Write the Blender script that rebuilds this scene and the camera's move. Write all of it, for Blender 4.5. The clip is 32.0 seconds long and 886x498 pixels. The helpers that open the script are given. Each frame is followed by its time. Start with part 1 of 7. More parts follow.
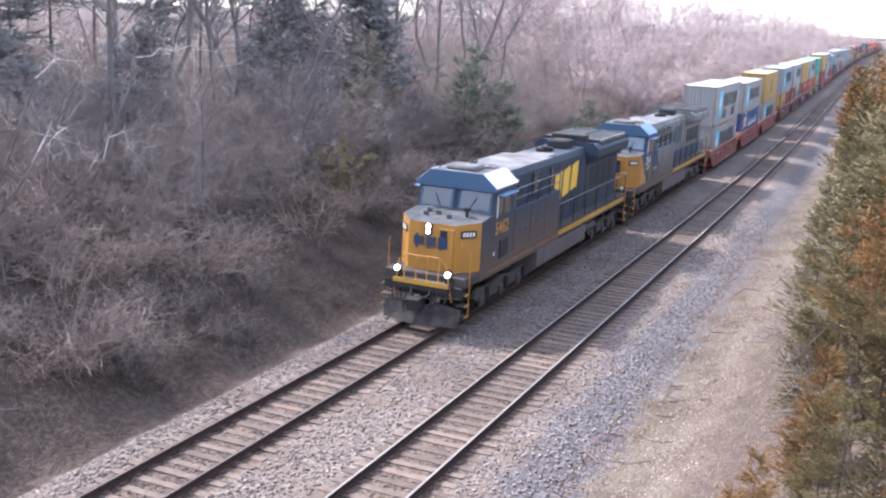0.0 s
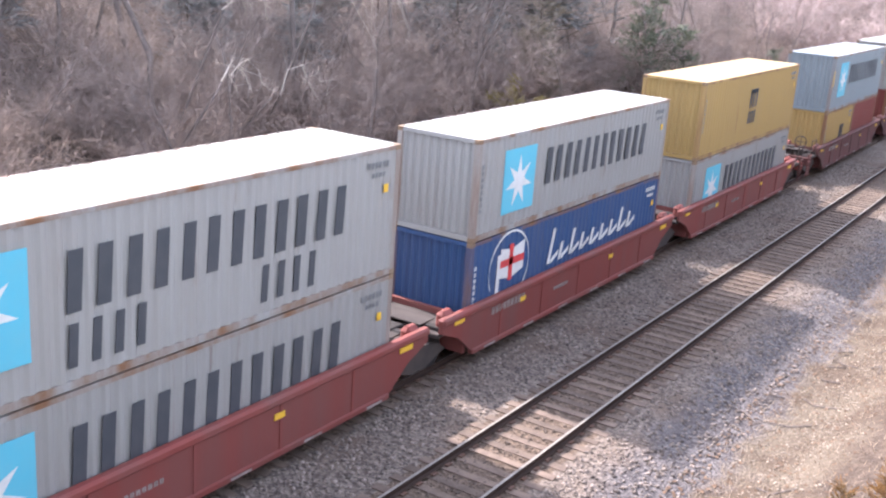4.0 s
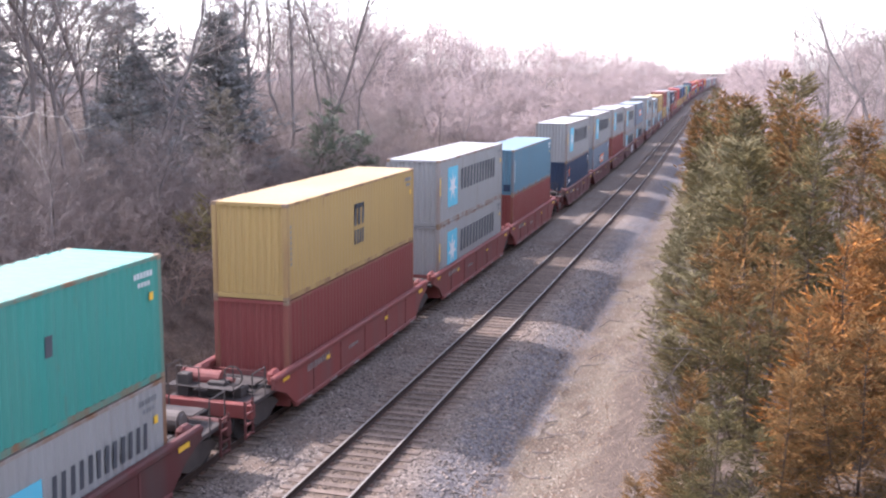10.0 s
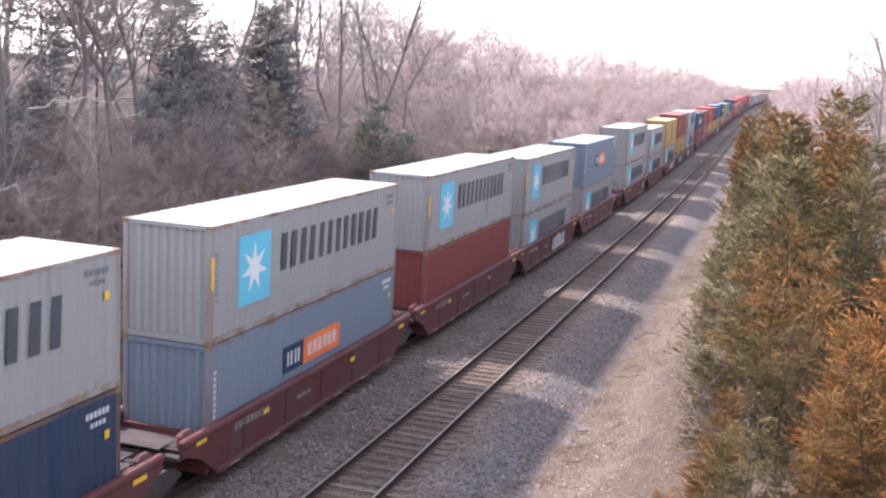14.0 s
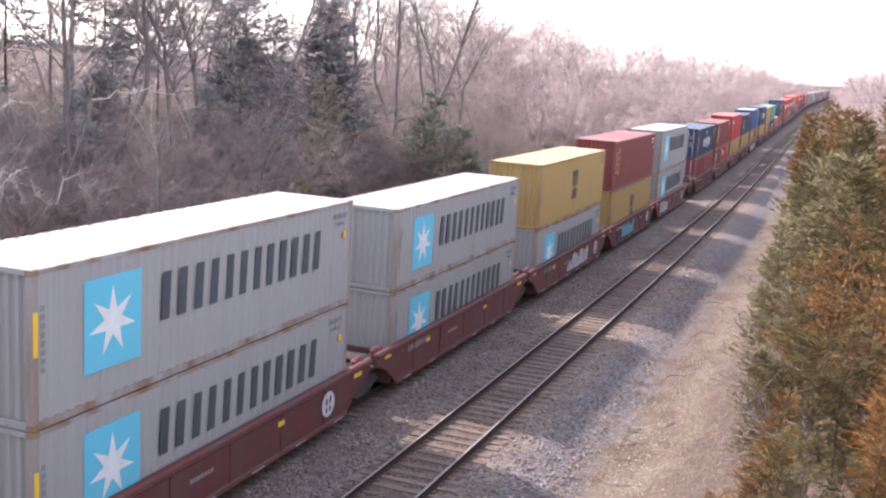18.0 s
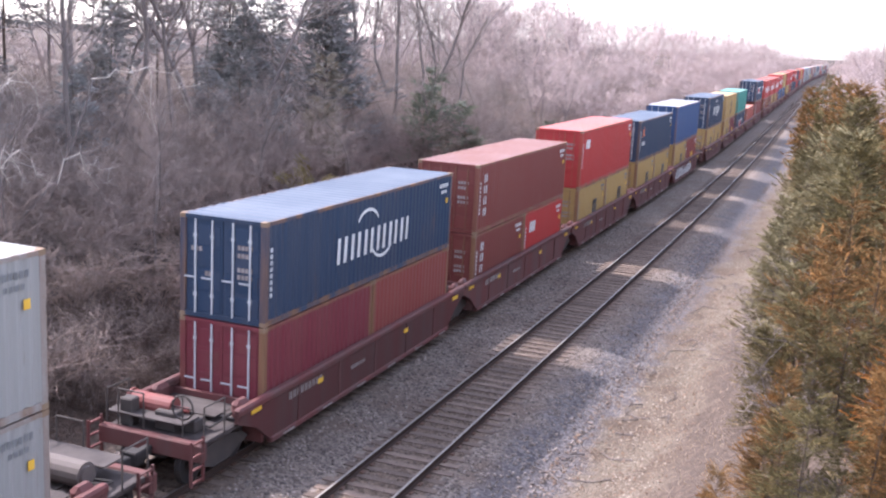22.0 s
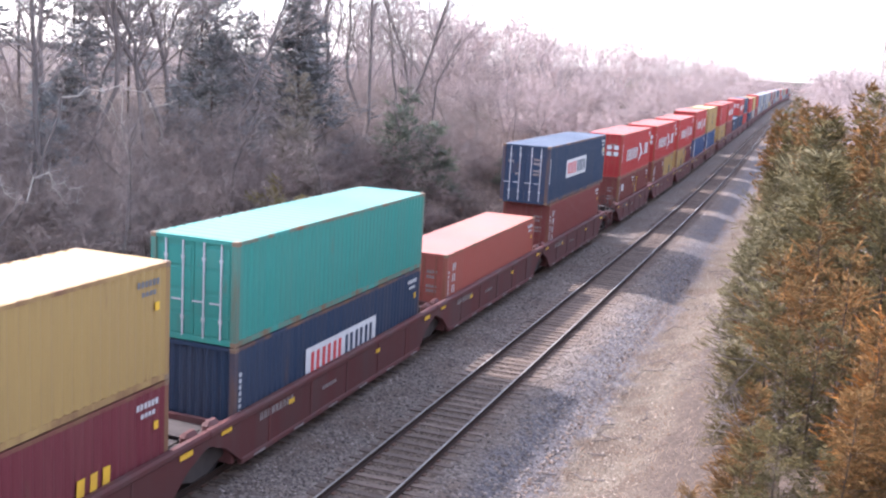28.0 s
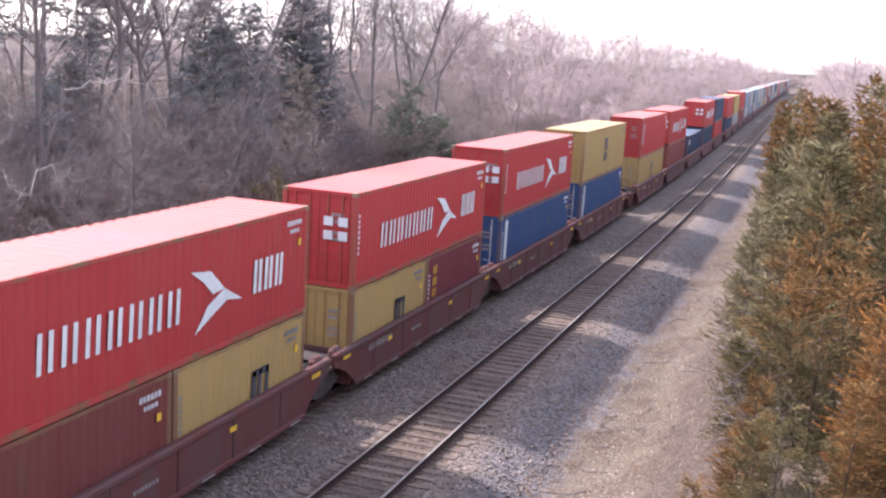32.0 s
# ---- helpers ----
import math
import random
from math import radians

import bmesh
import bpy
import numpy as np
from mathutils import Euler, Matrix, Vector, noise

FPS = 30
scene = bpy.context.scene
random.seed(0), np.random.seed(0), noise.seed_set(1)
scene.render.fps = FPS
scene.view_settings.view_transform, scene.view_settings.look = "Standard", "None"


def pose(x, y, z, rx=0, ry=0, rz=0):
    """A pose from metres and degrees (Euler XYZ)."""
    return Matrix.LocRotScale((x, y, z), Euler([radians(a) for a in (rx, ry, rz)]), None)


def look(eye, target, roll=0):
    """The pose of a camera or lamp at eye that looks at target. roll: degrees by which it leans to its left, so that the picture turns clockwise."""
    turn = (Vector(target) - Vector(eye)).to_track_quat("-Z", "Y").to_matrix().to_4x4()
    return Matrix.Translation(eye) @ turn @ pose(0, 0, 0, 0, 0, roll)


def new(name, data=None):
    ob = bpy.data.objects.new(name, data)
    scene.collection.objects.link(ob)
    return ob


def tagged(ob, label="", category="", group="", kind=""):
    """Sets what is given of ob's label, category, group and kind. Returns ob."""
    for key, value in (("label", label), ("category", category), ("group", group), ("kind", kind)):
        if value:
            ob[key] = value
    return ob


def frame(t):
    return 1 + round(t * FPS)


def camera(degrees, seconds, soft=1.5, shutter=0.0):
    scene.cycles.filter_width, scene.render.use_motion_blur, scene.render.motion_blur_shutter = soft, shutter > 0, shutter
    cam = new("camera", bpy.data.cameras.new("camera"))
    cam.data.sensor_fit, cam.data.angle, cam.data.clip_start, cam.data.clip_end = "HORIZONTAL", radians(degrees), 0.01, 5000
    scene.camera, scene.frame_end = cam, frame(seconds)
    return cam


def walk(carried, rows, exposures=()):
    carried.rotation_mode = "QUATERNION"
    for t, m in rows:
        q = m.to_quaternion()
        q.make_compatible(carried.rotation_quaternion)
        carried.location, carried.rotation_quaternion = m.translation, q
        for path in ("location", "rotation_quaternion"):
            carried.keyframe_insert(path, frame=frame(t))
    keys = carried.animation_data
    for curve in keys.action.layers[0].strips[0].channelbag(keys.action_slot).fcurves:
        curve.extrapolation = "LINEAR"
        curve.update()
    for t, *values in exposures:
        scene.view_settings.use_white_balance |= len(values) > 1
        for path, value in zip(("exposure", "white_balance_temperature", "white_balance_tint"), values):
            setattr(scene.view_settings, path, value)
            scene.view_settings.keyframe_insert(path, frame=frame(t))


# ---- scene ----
cam = camera(45.52, 32.0, 2.3)
EYE = (9.54, 0.0, 10.21)
# seconds, yaw, pitch, roll of a camera held by hand over the line
VIEWS = [
    (0.0, 23.95, -12.57, -2.93), (0.5, 27.25, -15.27, -2.64),
    (1.0, 30.03, -16.29, -3.11), (1.5, 30.63, -17.04, -3.28),
    (2.0, 31.46, -17.47, -3.33), (2.5, 32.73, -17.72, -3.56),
    (3.0, 31.72, -16.82, -3.14), (3.5, 32.19, -16.58, -3.60),
    (4.0, 33.37, -16.25, -3.97), (4.5, 30.65, -15.40, -4.60),
    (6.5, 10.60, -6.03, -3.06), (7.0, 13.31, -7.80, -2.88),
    (7.5, 14.52, -8.79, -1.94), (8.0, 16.55, -8.97, -1.79),
    (8.5, 19.40, -10.20, -1.06), (9.0, 19.34, -10.44, -1.31),
    (9.5, 17.37, -10.12, -0.76), (10.0, 16.09, -9.65, -0.50),
    (10.5, 16.74, -9.35, -1.07), (11.0, 17.27, -9.33, -2.52),
    (11.5, 17.69, -9.50, -3.35), (12.0, 17.84, -9.67, -3.40),
    (12.5, 18.24, -9.78, -2.77), (13.0, 18.00, -9.59, -2.69),
    (13.5, 18.05, -9.54, -2.80), (15.5, 21.62, -9.83, -3.13),
    (16.0, 21.73, -9.62, -2.86), (16.5, 21.85, -9.70, -3.04),
    (17.0, 22.13, -9.94, -3.02), (17.5, 22.21, -10.07, -3.28),
    (18.0, 21.73, -10.09, -3.40), (18.5, 21.19, -9.92, -3.28),
    (19.0, 20.98, -9.94, -3.47), (19.5, 20.95, -9.99, -3.11),
    (20.0, 21.75, -10.51, -3.01), (20.5, 22.78, -11.04, -3.23),
    (21.0, 23.09, -11.53, -2.89), (21.5, 22.20, -11.53, -2.83),
    (22.0, 21.73, -11.33, -2.98), (22.5, 21.43, -11.15, -3.17),
    (23.0, 21.24, -10.80, -3.38), (23.5, 20.95, -10.42, -3.69),
    (24.0, 20.68, -10.17, -3.84), (24.5, 20.58, -10.06, -3.59),
    (25.0, 20.55, -10.00, -3.66), (25.5, 20.64, -9.93, -3.77),
    (26.0, 20.59, -9.82, -3.65), (26.5, 20.45, -9.70, -3.75),
    (28.5, 20.06, -10.36, -3.12), (29.0, 19.75, -10.51, -3.08),
    (29.5, 19.74, -10.62, -3.28), (30.0, 19.74, -10.69, -3.26),
    (30.5, 19.84, -10.80, -3.38), (31.0, 20.08, -10.79, -3.41),
    (31.5, 20.43, -10.70, -3.45), (32.0, 20.43, -10.60, -3.29),
]
walk(cam, [(t, pose(*EYE, 90 + p, r, y)) for t, y, p, r in VIEWS], [(0.0, 2.34, 5650, 16), (1.2, 2.44, 5950, 17), (2.7, 2.68, 6150, 18), (4.5, 2.67, 6150, 18), (6.5, 1.77, 5950, 17), (7.0, 1.8, 5950, 17), (8.0, 1.97, 5900, 17), (9.0, 2.22, 5900, 21), (13.0, 2.28, 6150, 22), (18.0, 2.26, 6250, 22), (21.0, 2.26, 5850, 21), (22.0, 2.32, 5900, 21), (26.0, 2.42, 5800, 20), (30.0, 2.26, 5800, 21), (32.0, 2.2, 6000, 22)])

# ---------------------------------------------------------------- light
SUN_UP = radians(44)
SUN_FROM = Vector((-0.985, 0.17, 0)).normalized()
world = bpy.data.worlds.new("world")
scene.world = world
world.use_nodes = True
wn = world.node_tree
sky = wn.nodes.new("ShaderNodeTexSky")
sky.sky_type = "NISHITA"
sky.sun_disc = False
sky.sun_elevation = SUN_UP
sky.sun_rotation = math.atan2(SUN_FROM.x, SUN_FROM.y)
sky.air_density = 1.0
sky.dust_density = 1.3
sky.ozone_density = 0.6
haze = wn.nodes.new("ShaderNodeHueSaturation")
haze.inputs["Saturation"].default_value = 0.5
wn.links.new(sky.outputs[0], haze.inputs["Color"])
wn.links.new(haze.outputs[0], wn.nodes["Background"].inputs[0])
wn.nodes["Background"].inputs[1].default_value = 0.15
sun = new("sun", bpy.data.lights.new("sun", "SUN"))
sun.data.energy, sun.data.angle, sun.data.color = 2.1, radians(2.0), (1.0, 0.93, 0.85)
sun.matrix_world = look(SUN_FROM * 60 * math.cos(SUN_UP) + Vector((0, 40, 60 * math.sin(SUN_UP))), (0, 40, 0))


# ---------------------------------------------------------------- materials
def surface(name, base, rough=0.7, metal=0.0, other=None, scale=3.0, fine=60.0, bump=0.15, amount=0.5, streak=False, random_by=0.0, spec=0.4, dust=None, wear=None):
    """A procedural surface: two colours mixed by coarse and fine noise, with relief."""
    m = bpy.data.materials.new(name)
    m.use_nodes = True
    nt = m.node_tree
    bsdf = nt.nodes["Principled BSDF"]
    bsdf.inputs["Roughness"].default_value = rough
    bsdf.inputs["Metallic"].default_value = metal
    bsdf.inputs["Specular IOR Level"].default_value = spec
    tc = nt.nodes.new("ShaderNodeTexCoord")
    mp = nt.nodes.new("ShaderNodeMapping")
    nt.links.new(tc.outputs["Object"], mp.inputs[0])
    if streak:
        mp.inputs["Scale"].default_value = (1.0, 1.0, 0.12)
    where = mp.outputs[0]
    if random_by:
        # every piece is worn in its own way
        own = nt.nodes.new("ShaderNodeObjectInfo")
        far = nt.nodes.new("ShaderNodeMath")
        far.operation = "MULTIPLY"
        far.inputs[1].default_value = 53.0
        nt.links.new(own.outputs["Random"], far.inputs[0])
        shift = nt.nodes.new("ShaderNodeVectorMath")
        nt.links.new(mp.outputs[0], shift.inputs[0])
        nt.links.new(far.outputs[0], shift.inputs[1])
        where = shift.outputs[0]
    n1 = nt.nodes.new("ShaderNodeTexNoise")
    n1.inputs["Scale"].default_value, n1.inputs["Detail"].default_value = scale, 6
    nt.links.new(where, n1.inputs["Vector"])
    n2 = nt.nodes.new("ShaderNodeTexNoise")
    n2.inputs["Scale"].default_value, n2.inputs["Detail"].default_value = fine, 3
    nt.links.new(tc.outputs["Object"], n2.inputs["Vector"])
    ramp = nt.nodes.new("ShaderNodeMapRange")
    ramp.inputs[1].default_value, ramp.inputs[2].default_value = 0.35, 0.72
    nt.links.new(n1.outputs[0], ramp.inputs[0])
    add = nt.nodes.new("ShaderNodeMath")
    add.operation = "MULTIPLY_ADD"
    add.inputs[1].default_value = 0.5
    nt.links.new(n2.outputs[0], add.inputs[0])
    nt.links.new(ramp.outputs[0], add.inputs[2])
    fac = nt.nodes.new("ShaderNodeMath")
    fac.operation, fac.use_clamp = "MULTIPLY_ADD", True
    fac.inputs[1].default_value, fac.inputs[2].default_value = amount, -0.25 * amount
    nt.links.new(add.outputs[0], fac.inputs[0])
    mix = nt.nodes.new("ShaderNodeMix")
    mix.data_type = "RGBA"
    other = other or tuple(c * 0.62 for c in base)
    mix.inputs[6].default_value, mix.inputs[7].default_value = (*base, 1), (*other, 1)
    nt.links.new(fac.outputs[0], mix.inputs[0])
    out = mix.outputs[2]
    if wear:
        # rust runs and scuffs in scattered patches
        n3 = nt.nodes.new("ShaderNodeTexNoise")
        n3.inputs["Scale"].default_value, n3.inputs["Detail"].default_value, n3.inputs["Roughness"].default_value = 2.2, 9, 0.72
        nt.links.new(where, n3.inputs["Vector"])
        spot = nt.nodes.new("ShaderNodeMapRange")
        spot.inputs[1].default_value, spot.inputs[2].default_value, spot.inputs[4].default_value = 0.60, 0.74, 0.7
        nt.links.new(n3.outputs[0], spot.inputs[0])
        rusty = nt.nodes.new("ShaderNodeMix")
        rusty.data_type = "RGBA"
        rusty.inputs[7].default_value = (*wear, 1)
        nt.links.new(spot.outputs[0], rusty.inputs[0])
        nt.links.new(out, rusty.inputs[6])
        out = rusty.outputs[2]
    if random_by:
        info = nt.nodes.new("ShaderNodeObjectInfo")
        hsv = nt.nodes.new("ShaderNodeHueSaturation")
        rng = nt.nodes.new("ShaderNodeMapRange")
        rng.inputs[3].default_value, rng.inputs[4].default_value = 1 - random_by, 1 + random_by
        nt.links.new(info.outputs["Random"], rng.inputs[0])
        nt.links.new(rng.outputs[0], hsv.inputs["Value"])
        nt.links.new(out, hsv.inputs["Color"])
        out = hsv.outputs[0]
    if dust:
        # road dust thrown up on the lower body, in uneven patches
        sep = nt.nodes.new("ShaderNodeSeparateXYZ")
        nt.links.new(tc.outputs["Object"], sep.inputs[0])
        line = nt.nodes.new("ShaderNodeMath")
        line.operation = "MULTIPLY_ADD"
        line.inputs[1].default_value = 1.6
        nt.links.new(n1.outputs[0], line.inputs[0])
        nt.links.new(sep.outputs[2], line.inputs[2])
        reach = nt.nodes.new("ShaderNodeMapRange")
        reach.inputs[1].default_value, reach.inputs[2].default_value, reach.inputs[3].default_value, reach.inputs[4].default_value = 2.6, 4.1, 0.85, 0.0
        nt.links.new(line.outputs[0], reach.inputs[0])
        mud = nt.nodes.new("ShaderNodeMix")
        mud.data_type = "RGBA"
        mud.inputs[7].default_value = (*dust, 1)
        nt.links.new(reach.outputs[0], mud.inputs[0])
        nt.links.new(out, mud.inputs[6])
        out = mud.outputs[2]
    nt.links.new(out, bsdf.inputs["Base Color"])
    if bump:
        b = nt.nodes.new("ShaderNodeBump")
        b.inputs["Strength"].default_value, b.inputs["Distance"].default_value = bump, 0.02
        nt.links.new(add.outputs[0], b.inputs["Height"])
        nt.links.new(b.outputs[0], bsdf.inputs["Normal"])
    return m


def island(m, low=0.6, high=1.35):
    """Varies the brightness of a material from loose piece to loose piece."""
    nt = m.node_tree
    bsdf = nt.nodes["Principled BSDF"]
    link = bsdf.inputs["Base Color"].links[0]
    src = link.from_socket
    geo = nt.nodes.new("ShaderNodeNewGeometry")
    rng = nt.nodes.new("ShaderNodeMapRange")
    rng.inputs[3].default_value, rng.inputs[4].default_value = low, high
    nt.links.new(geo.outputs["Random Per Island"], rng.inputs[0])
    hsv = nt.nodes.new("ShaderNodeHueSaturation")
    nt.links.new(rng.outputs[0], hsv.inputs["Value"])
    nt.links.new(src, hsv.inputs["Color"])
    nt.links.new(hsv.outputs[0], bsdf.inputs["Base Color"])
    return m


def glow(name, colour, strength):
    m = bpy.data.materials.new(name)
    m.use_nodes = True
    b = m.node_tree.nodes["Principled BSDF"]
    b.inputs["Emission Color"].default_value = (*colour, 1)
    b.inputs["Emission Strength"].default_value = strength
    return m


RUST = (0.16, 0.065, 0.03)
PAINT = {}
for key, rgb in {
    "grey": (0.268, 0.260, 0.245), "paleblue": (0.205, 0.238, 0.252), "skyblue": (0.094, 0.182, 0.228),
    "yellow": (0.34, 0.222, 0.078), "red": (0.36, 0.031, 0.028), "orange": (0.31, 0.066, 0.031),
    "brown": (0.15, 0.036, 0.029), "rustred": (0.185, 0.044, 0.037), "maroon": (0.1428, 0.0252, 0.0336), "navy": (0.017, 0.036, 0.070),
    "blue": (0.026, 0.064, 0.152), "green": (0.0378, 0.2268, 0.1806), "slate": (0.15, 0.188, 0.222), "salmon": (0.32, 0.085, 0.06),
}.items():
    PAINT[key] = surface("container_paint_" + key, rgb, 0.62, 0.0, tuple(0.78 * c + 0.20 * r for c, r in zip(rgb, (0.2, 0.14, 0.1))), 1.6, 22, 0.1, 0.6, True, 0.06, 0.3, wear=(0.13, 0.07, 0.045))
ROOF, POST = {}, {}
for key in PAINT:
    c = PAINT[key].node_tree.nodes["Mix"].inputs[6].default_value
    POST[key] = surface("rust_chipped_post_" + key, tuple(c[:3]), 0.7, 0.0, (0.17, 0.085, 0.042), 1.8, 30, 0.1, 1.15, True)
    # each roof is mixed paler than its walls
    ROOF[key] = surface("paler_roof_" + key, tuple(0.8 * v + (0.26 if sum(c[:3]) > 0.35 else 0.12) * (w + 0.12 * v) for v, w in zip(c[:3], (0.38, 0.32, 0.22) if c[0] > 1.6 * c[2] else (0.34, 0.36, 0.37))), 0.7, 0.0, tuple(0.75 * v + 0.09 for v in c[:3]), 0.5, 14, 0.08, 0.7, False, 0.06)
ROOF["blue"] = surface("pale_rust_spotted_roof", (0.29, 0.30, 0.31), 0.7, 0.0, (0.22, 0.20, 0.185), 0.6, 14, 0.08, 0.7, wear=(0.20, 0.12, 0.08))
M_CAST = surface("worn_corner_steel", (0.24, 0.17, 0.11), 0.75, 0.3, RUST, 5, 60)
M_CAR = surface("well_car_paint", (0.108, 0.033, 0.030), 0.75, 0.0, (0.090, 0.056, 0.050), 1.2, 25, 0.15, 0.85, True, 0.2, 0.25)
M_CARBRIGHT = surface("fresh_well_car_paint", (0.19, 0.045, 0.037), 0.7, 0.0, (0.145, 0.07, 0.06), 1.2, 25, 0.15, 0.7, True, 0.08, 0.3)
M_DECK = surface("weathered_deck_steel", (0.060, 0.047, 0.042), 0.85, 0.0, (0.028, 0.02, 0.018), 2.5, 40, amount=0.9)
M_DARK = surface("greasy_black_steel", (0.018, 0.016, 0.0155), 0.85, 0.0, (0.045, 0.033, 0.027), 4, 50)
M_RUBBER = surface("black_hose_rubber", (0.025, 0.025, 0.025), 0.8)
M_WHITE = surface("white_marking_paint", (0.60, 0.60, 0.58), 0.6, other=(0.42, 0.40, 0.37), scale=3)
M_DIM = surface("dirty_white_marking_paint", (0.30, 0.26, 0.24), 0.7, other=(0.16, 0.11, 0.09), scale=4, amount=0.8)
M_FAINT = surface("faded_grey_marking_paint", (0.20, 0.20, 0.20), 0.65)
M_INK = surface("dark_grey_marking_paint", (0.045, 0.05, 0.058), 0.6, other=(0.07, 0.07, 0.075))
M_STAR = surface("light_blue_marking_paint", (0.085, 0.39, 0.50), 0.6, other=(0.13, 0.38, 0.46))
M_YMARK = surface("yellow_marking_paint", (0.70, 0.42, 0.03), 0.6, other=(0.55, 0.3, 0.05))
M_REDMARK = surface("red_marking_paint", (0.55, 0.05, 0.05), 0.6)
M_ORMARK = surface("orange_marking_paint", (0.75, 0.17, 0.04), 0.6)
M_TEAL = surface("teal_spray_paint", (0.06, 0.30, 0.34), 0.6, other=(0.05, 0.2, 0.26), scale=6)
M_GREENSPRAY = surface("green_spray_paint", (0.07, 0.30, 0.12), 0.6, other=(0.2, 0.4, 0.2), scale=6)
M_GREYSPRAY = surface("silver_spray_paint", (0.50, 0.50, 0.49), 0.5, other=(0.3, 0.28, 0.26), scale=5)
M_ROD = surface("galvanised_rod", (0.50, 0.50, 0.50), 0.6, 0.2)
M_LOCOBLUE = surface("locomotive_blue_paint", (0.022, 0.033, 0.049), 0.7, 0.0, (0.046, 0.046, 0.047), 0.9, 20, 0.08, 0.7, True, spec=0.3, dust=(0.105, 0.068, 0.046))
M_LOCOHOOD = surface("locomotive_hood_paint", (0.018, 0.028, 0.043), 0.7, 0.0, (0.036, 0.036, 0.038), 0.9, 20, 0.08, 0.7, True, spec=0.3)
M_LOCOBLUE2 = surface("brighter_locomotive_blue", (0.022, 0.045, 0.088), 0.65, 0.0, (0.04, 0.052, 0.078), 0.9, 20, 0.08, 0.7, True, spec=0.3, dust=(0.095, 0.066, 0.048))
M_LOCOGOLD = surface("locomotive_gold_paint", (0.40, 0.19, 0.026), 0.6, 0.0, (0.24, 0.11, 0.035), 2.0, 30, 0.08, 0.6, True)
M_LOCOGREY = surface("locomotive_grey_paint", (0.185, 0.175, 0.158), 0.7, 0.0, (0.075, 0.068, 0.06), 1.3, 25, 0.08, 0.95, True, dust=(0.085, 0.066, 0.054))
M_LOCOROOF = surface("sooty_roof_paint", (0.20, 0.193, 0.185), 0.75, 0.0, (0.07, 0.058, 0.054), 1.1, 18, 0.1, 0.9, spec=0.12)
M_LOCOCAB = surface("light_blue_cab_roof", (0.085, 0.17, 0.29), 0.45, 0.0, (0.15, 0.25, 0.38), 1.5, 25, 0.05, 0.6)
# near-white roof slope: the strong light on it is put into the paint
M_CABWHITE = surface("lit_white_cab_roof_edge", (0.70, 0.71, 0.72), 0.4, 0.0, (0.6, 0.6, 0.6), 2, 25, 0.04)
M_UNDER = surface("dusty_underframe", (0.050, 0.041, 0.037), 0.85, 0.1, (0.092, 0.072, 0.059), 2.5, 30)
M_TANK = surface("dusty_fuel_tank", (0.125, 0.10, 0.088), 0.8, 0.1, (0.07, 0.057, 0.05), 1.5, 30)
M_NOSETOP = surface("scuffed_nose_top", (0.055, 0.058, 0.062), 0.9, 0.0, (0.12, 0.115, 0.11), 2.0, 25, 0.06, 0.9, spec=0.1)
M_RADTOP = surface("sooty_radiator_top", (0.045, 0.044, 0.044), 0.8, 0.1, (0.02, 0.019, 0.019), 1.2, 22, 0.1, 0.9, spec=0.15)
M_PLOW = surface("scuffed_plow_steel", (0.022, 0.02, 0.0195), 0.75, 0.0, (0.085, 0.062, 0.05), 3.0, 40, 0.1, 0.9)
M_STRIPEB = surface("bright_gold_stripe", (0.50, 0.27, 0.03), 0.6, 0.0, (0.28, 0.14, 0.04), 1.5, 25, 0.05, 0.7, True)
M_DUSTSTRIPE = surface("dust_covered_gold_stripe", (0.20, 0.105, 0.045), 0.8, 0.0, (0.12, 0.08, 0.055), 1.2, 25, 0.05, 1.0, True)
M_LOCONAVY = surface("locomotive_navy_paint", (0.016, 0.028, 0.056), 0.65, 0.0, (0.034, 0.04, 0.052), 1.2, 20, 0.06, 0.7, True)
M_STRIPE = surface("dusty_gold_stripe", (0.33, 0.145, 0.03), 0.65, 0.0, (0.17, 0.09, 0.045), 1.5, 25, 0.05, 0.9, True)
# the pale blue patches are sky reflection painted into the dark glass
M_GLASS = surface("painted_reflection_glass", (0.05, 0.07, 0.085), 0.15, 0.0, (0.22, 0.3, 0.36), 0.5, 10, 0.0, 0.5, spec=0.9)
M_SIDEGLASS = surface("dark_side_glass", (0.03, 0.03, 0.035), 0.15, 0.0, bump=0.0, spec=0.8)
M_LAMP = glow("headlight_glow", (1.0, 0.95, 0.85), 2.5)
M_BOARD = surface("black_number_board", (0.02, 0.02, 0.02), 0.4)
M_CABFRONT = surface("blue_cab_front", (0.040, 0.085, 0.15), 0.6, 0.0, (0.06, 0.09, 0.13), 1.5, 25, 0.05, 0.6)
M_RAIL = surface("rail_side_rust", (0.050, 0.032, 0.025), 0.9, 0.0, (0.035, 0.025, 0.021), 6, 60, spec=0.15)
M_RAILTOP = surface("polished_rail_head", (0.27, 0.24, 0.21), 0.6, 0.3, (0.20, 0.175, 0.155), 3, 50, 0.02)
# darker copy of the rail head, with the far track's shade in its colour
M_RAILSHADE = surface("shaded_rail_head", (0.12, 0.10, 0.09), 0.45, 0.5, (0.10, 0.08, 0.07), 3, 50, 0.02)
M_TIE = surface("weathered_oak_tie", (0.150, 0.108, 0.082), 0.9, 0.0, (0.085, 0.060, 0.047), 4.0, 35, 0.5, 0.8, False, 0.25)
M_PLATE = surface("rusted_tie_plate", (0.10, 0.06, 0.045), 0.8, 0.3, RUST, 8, 60)


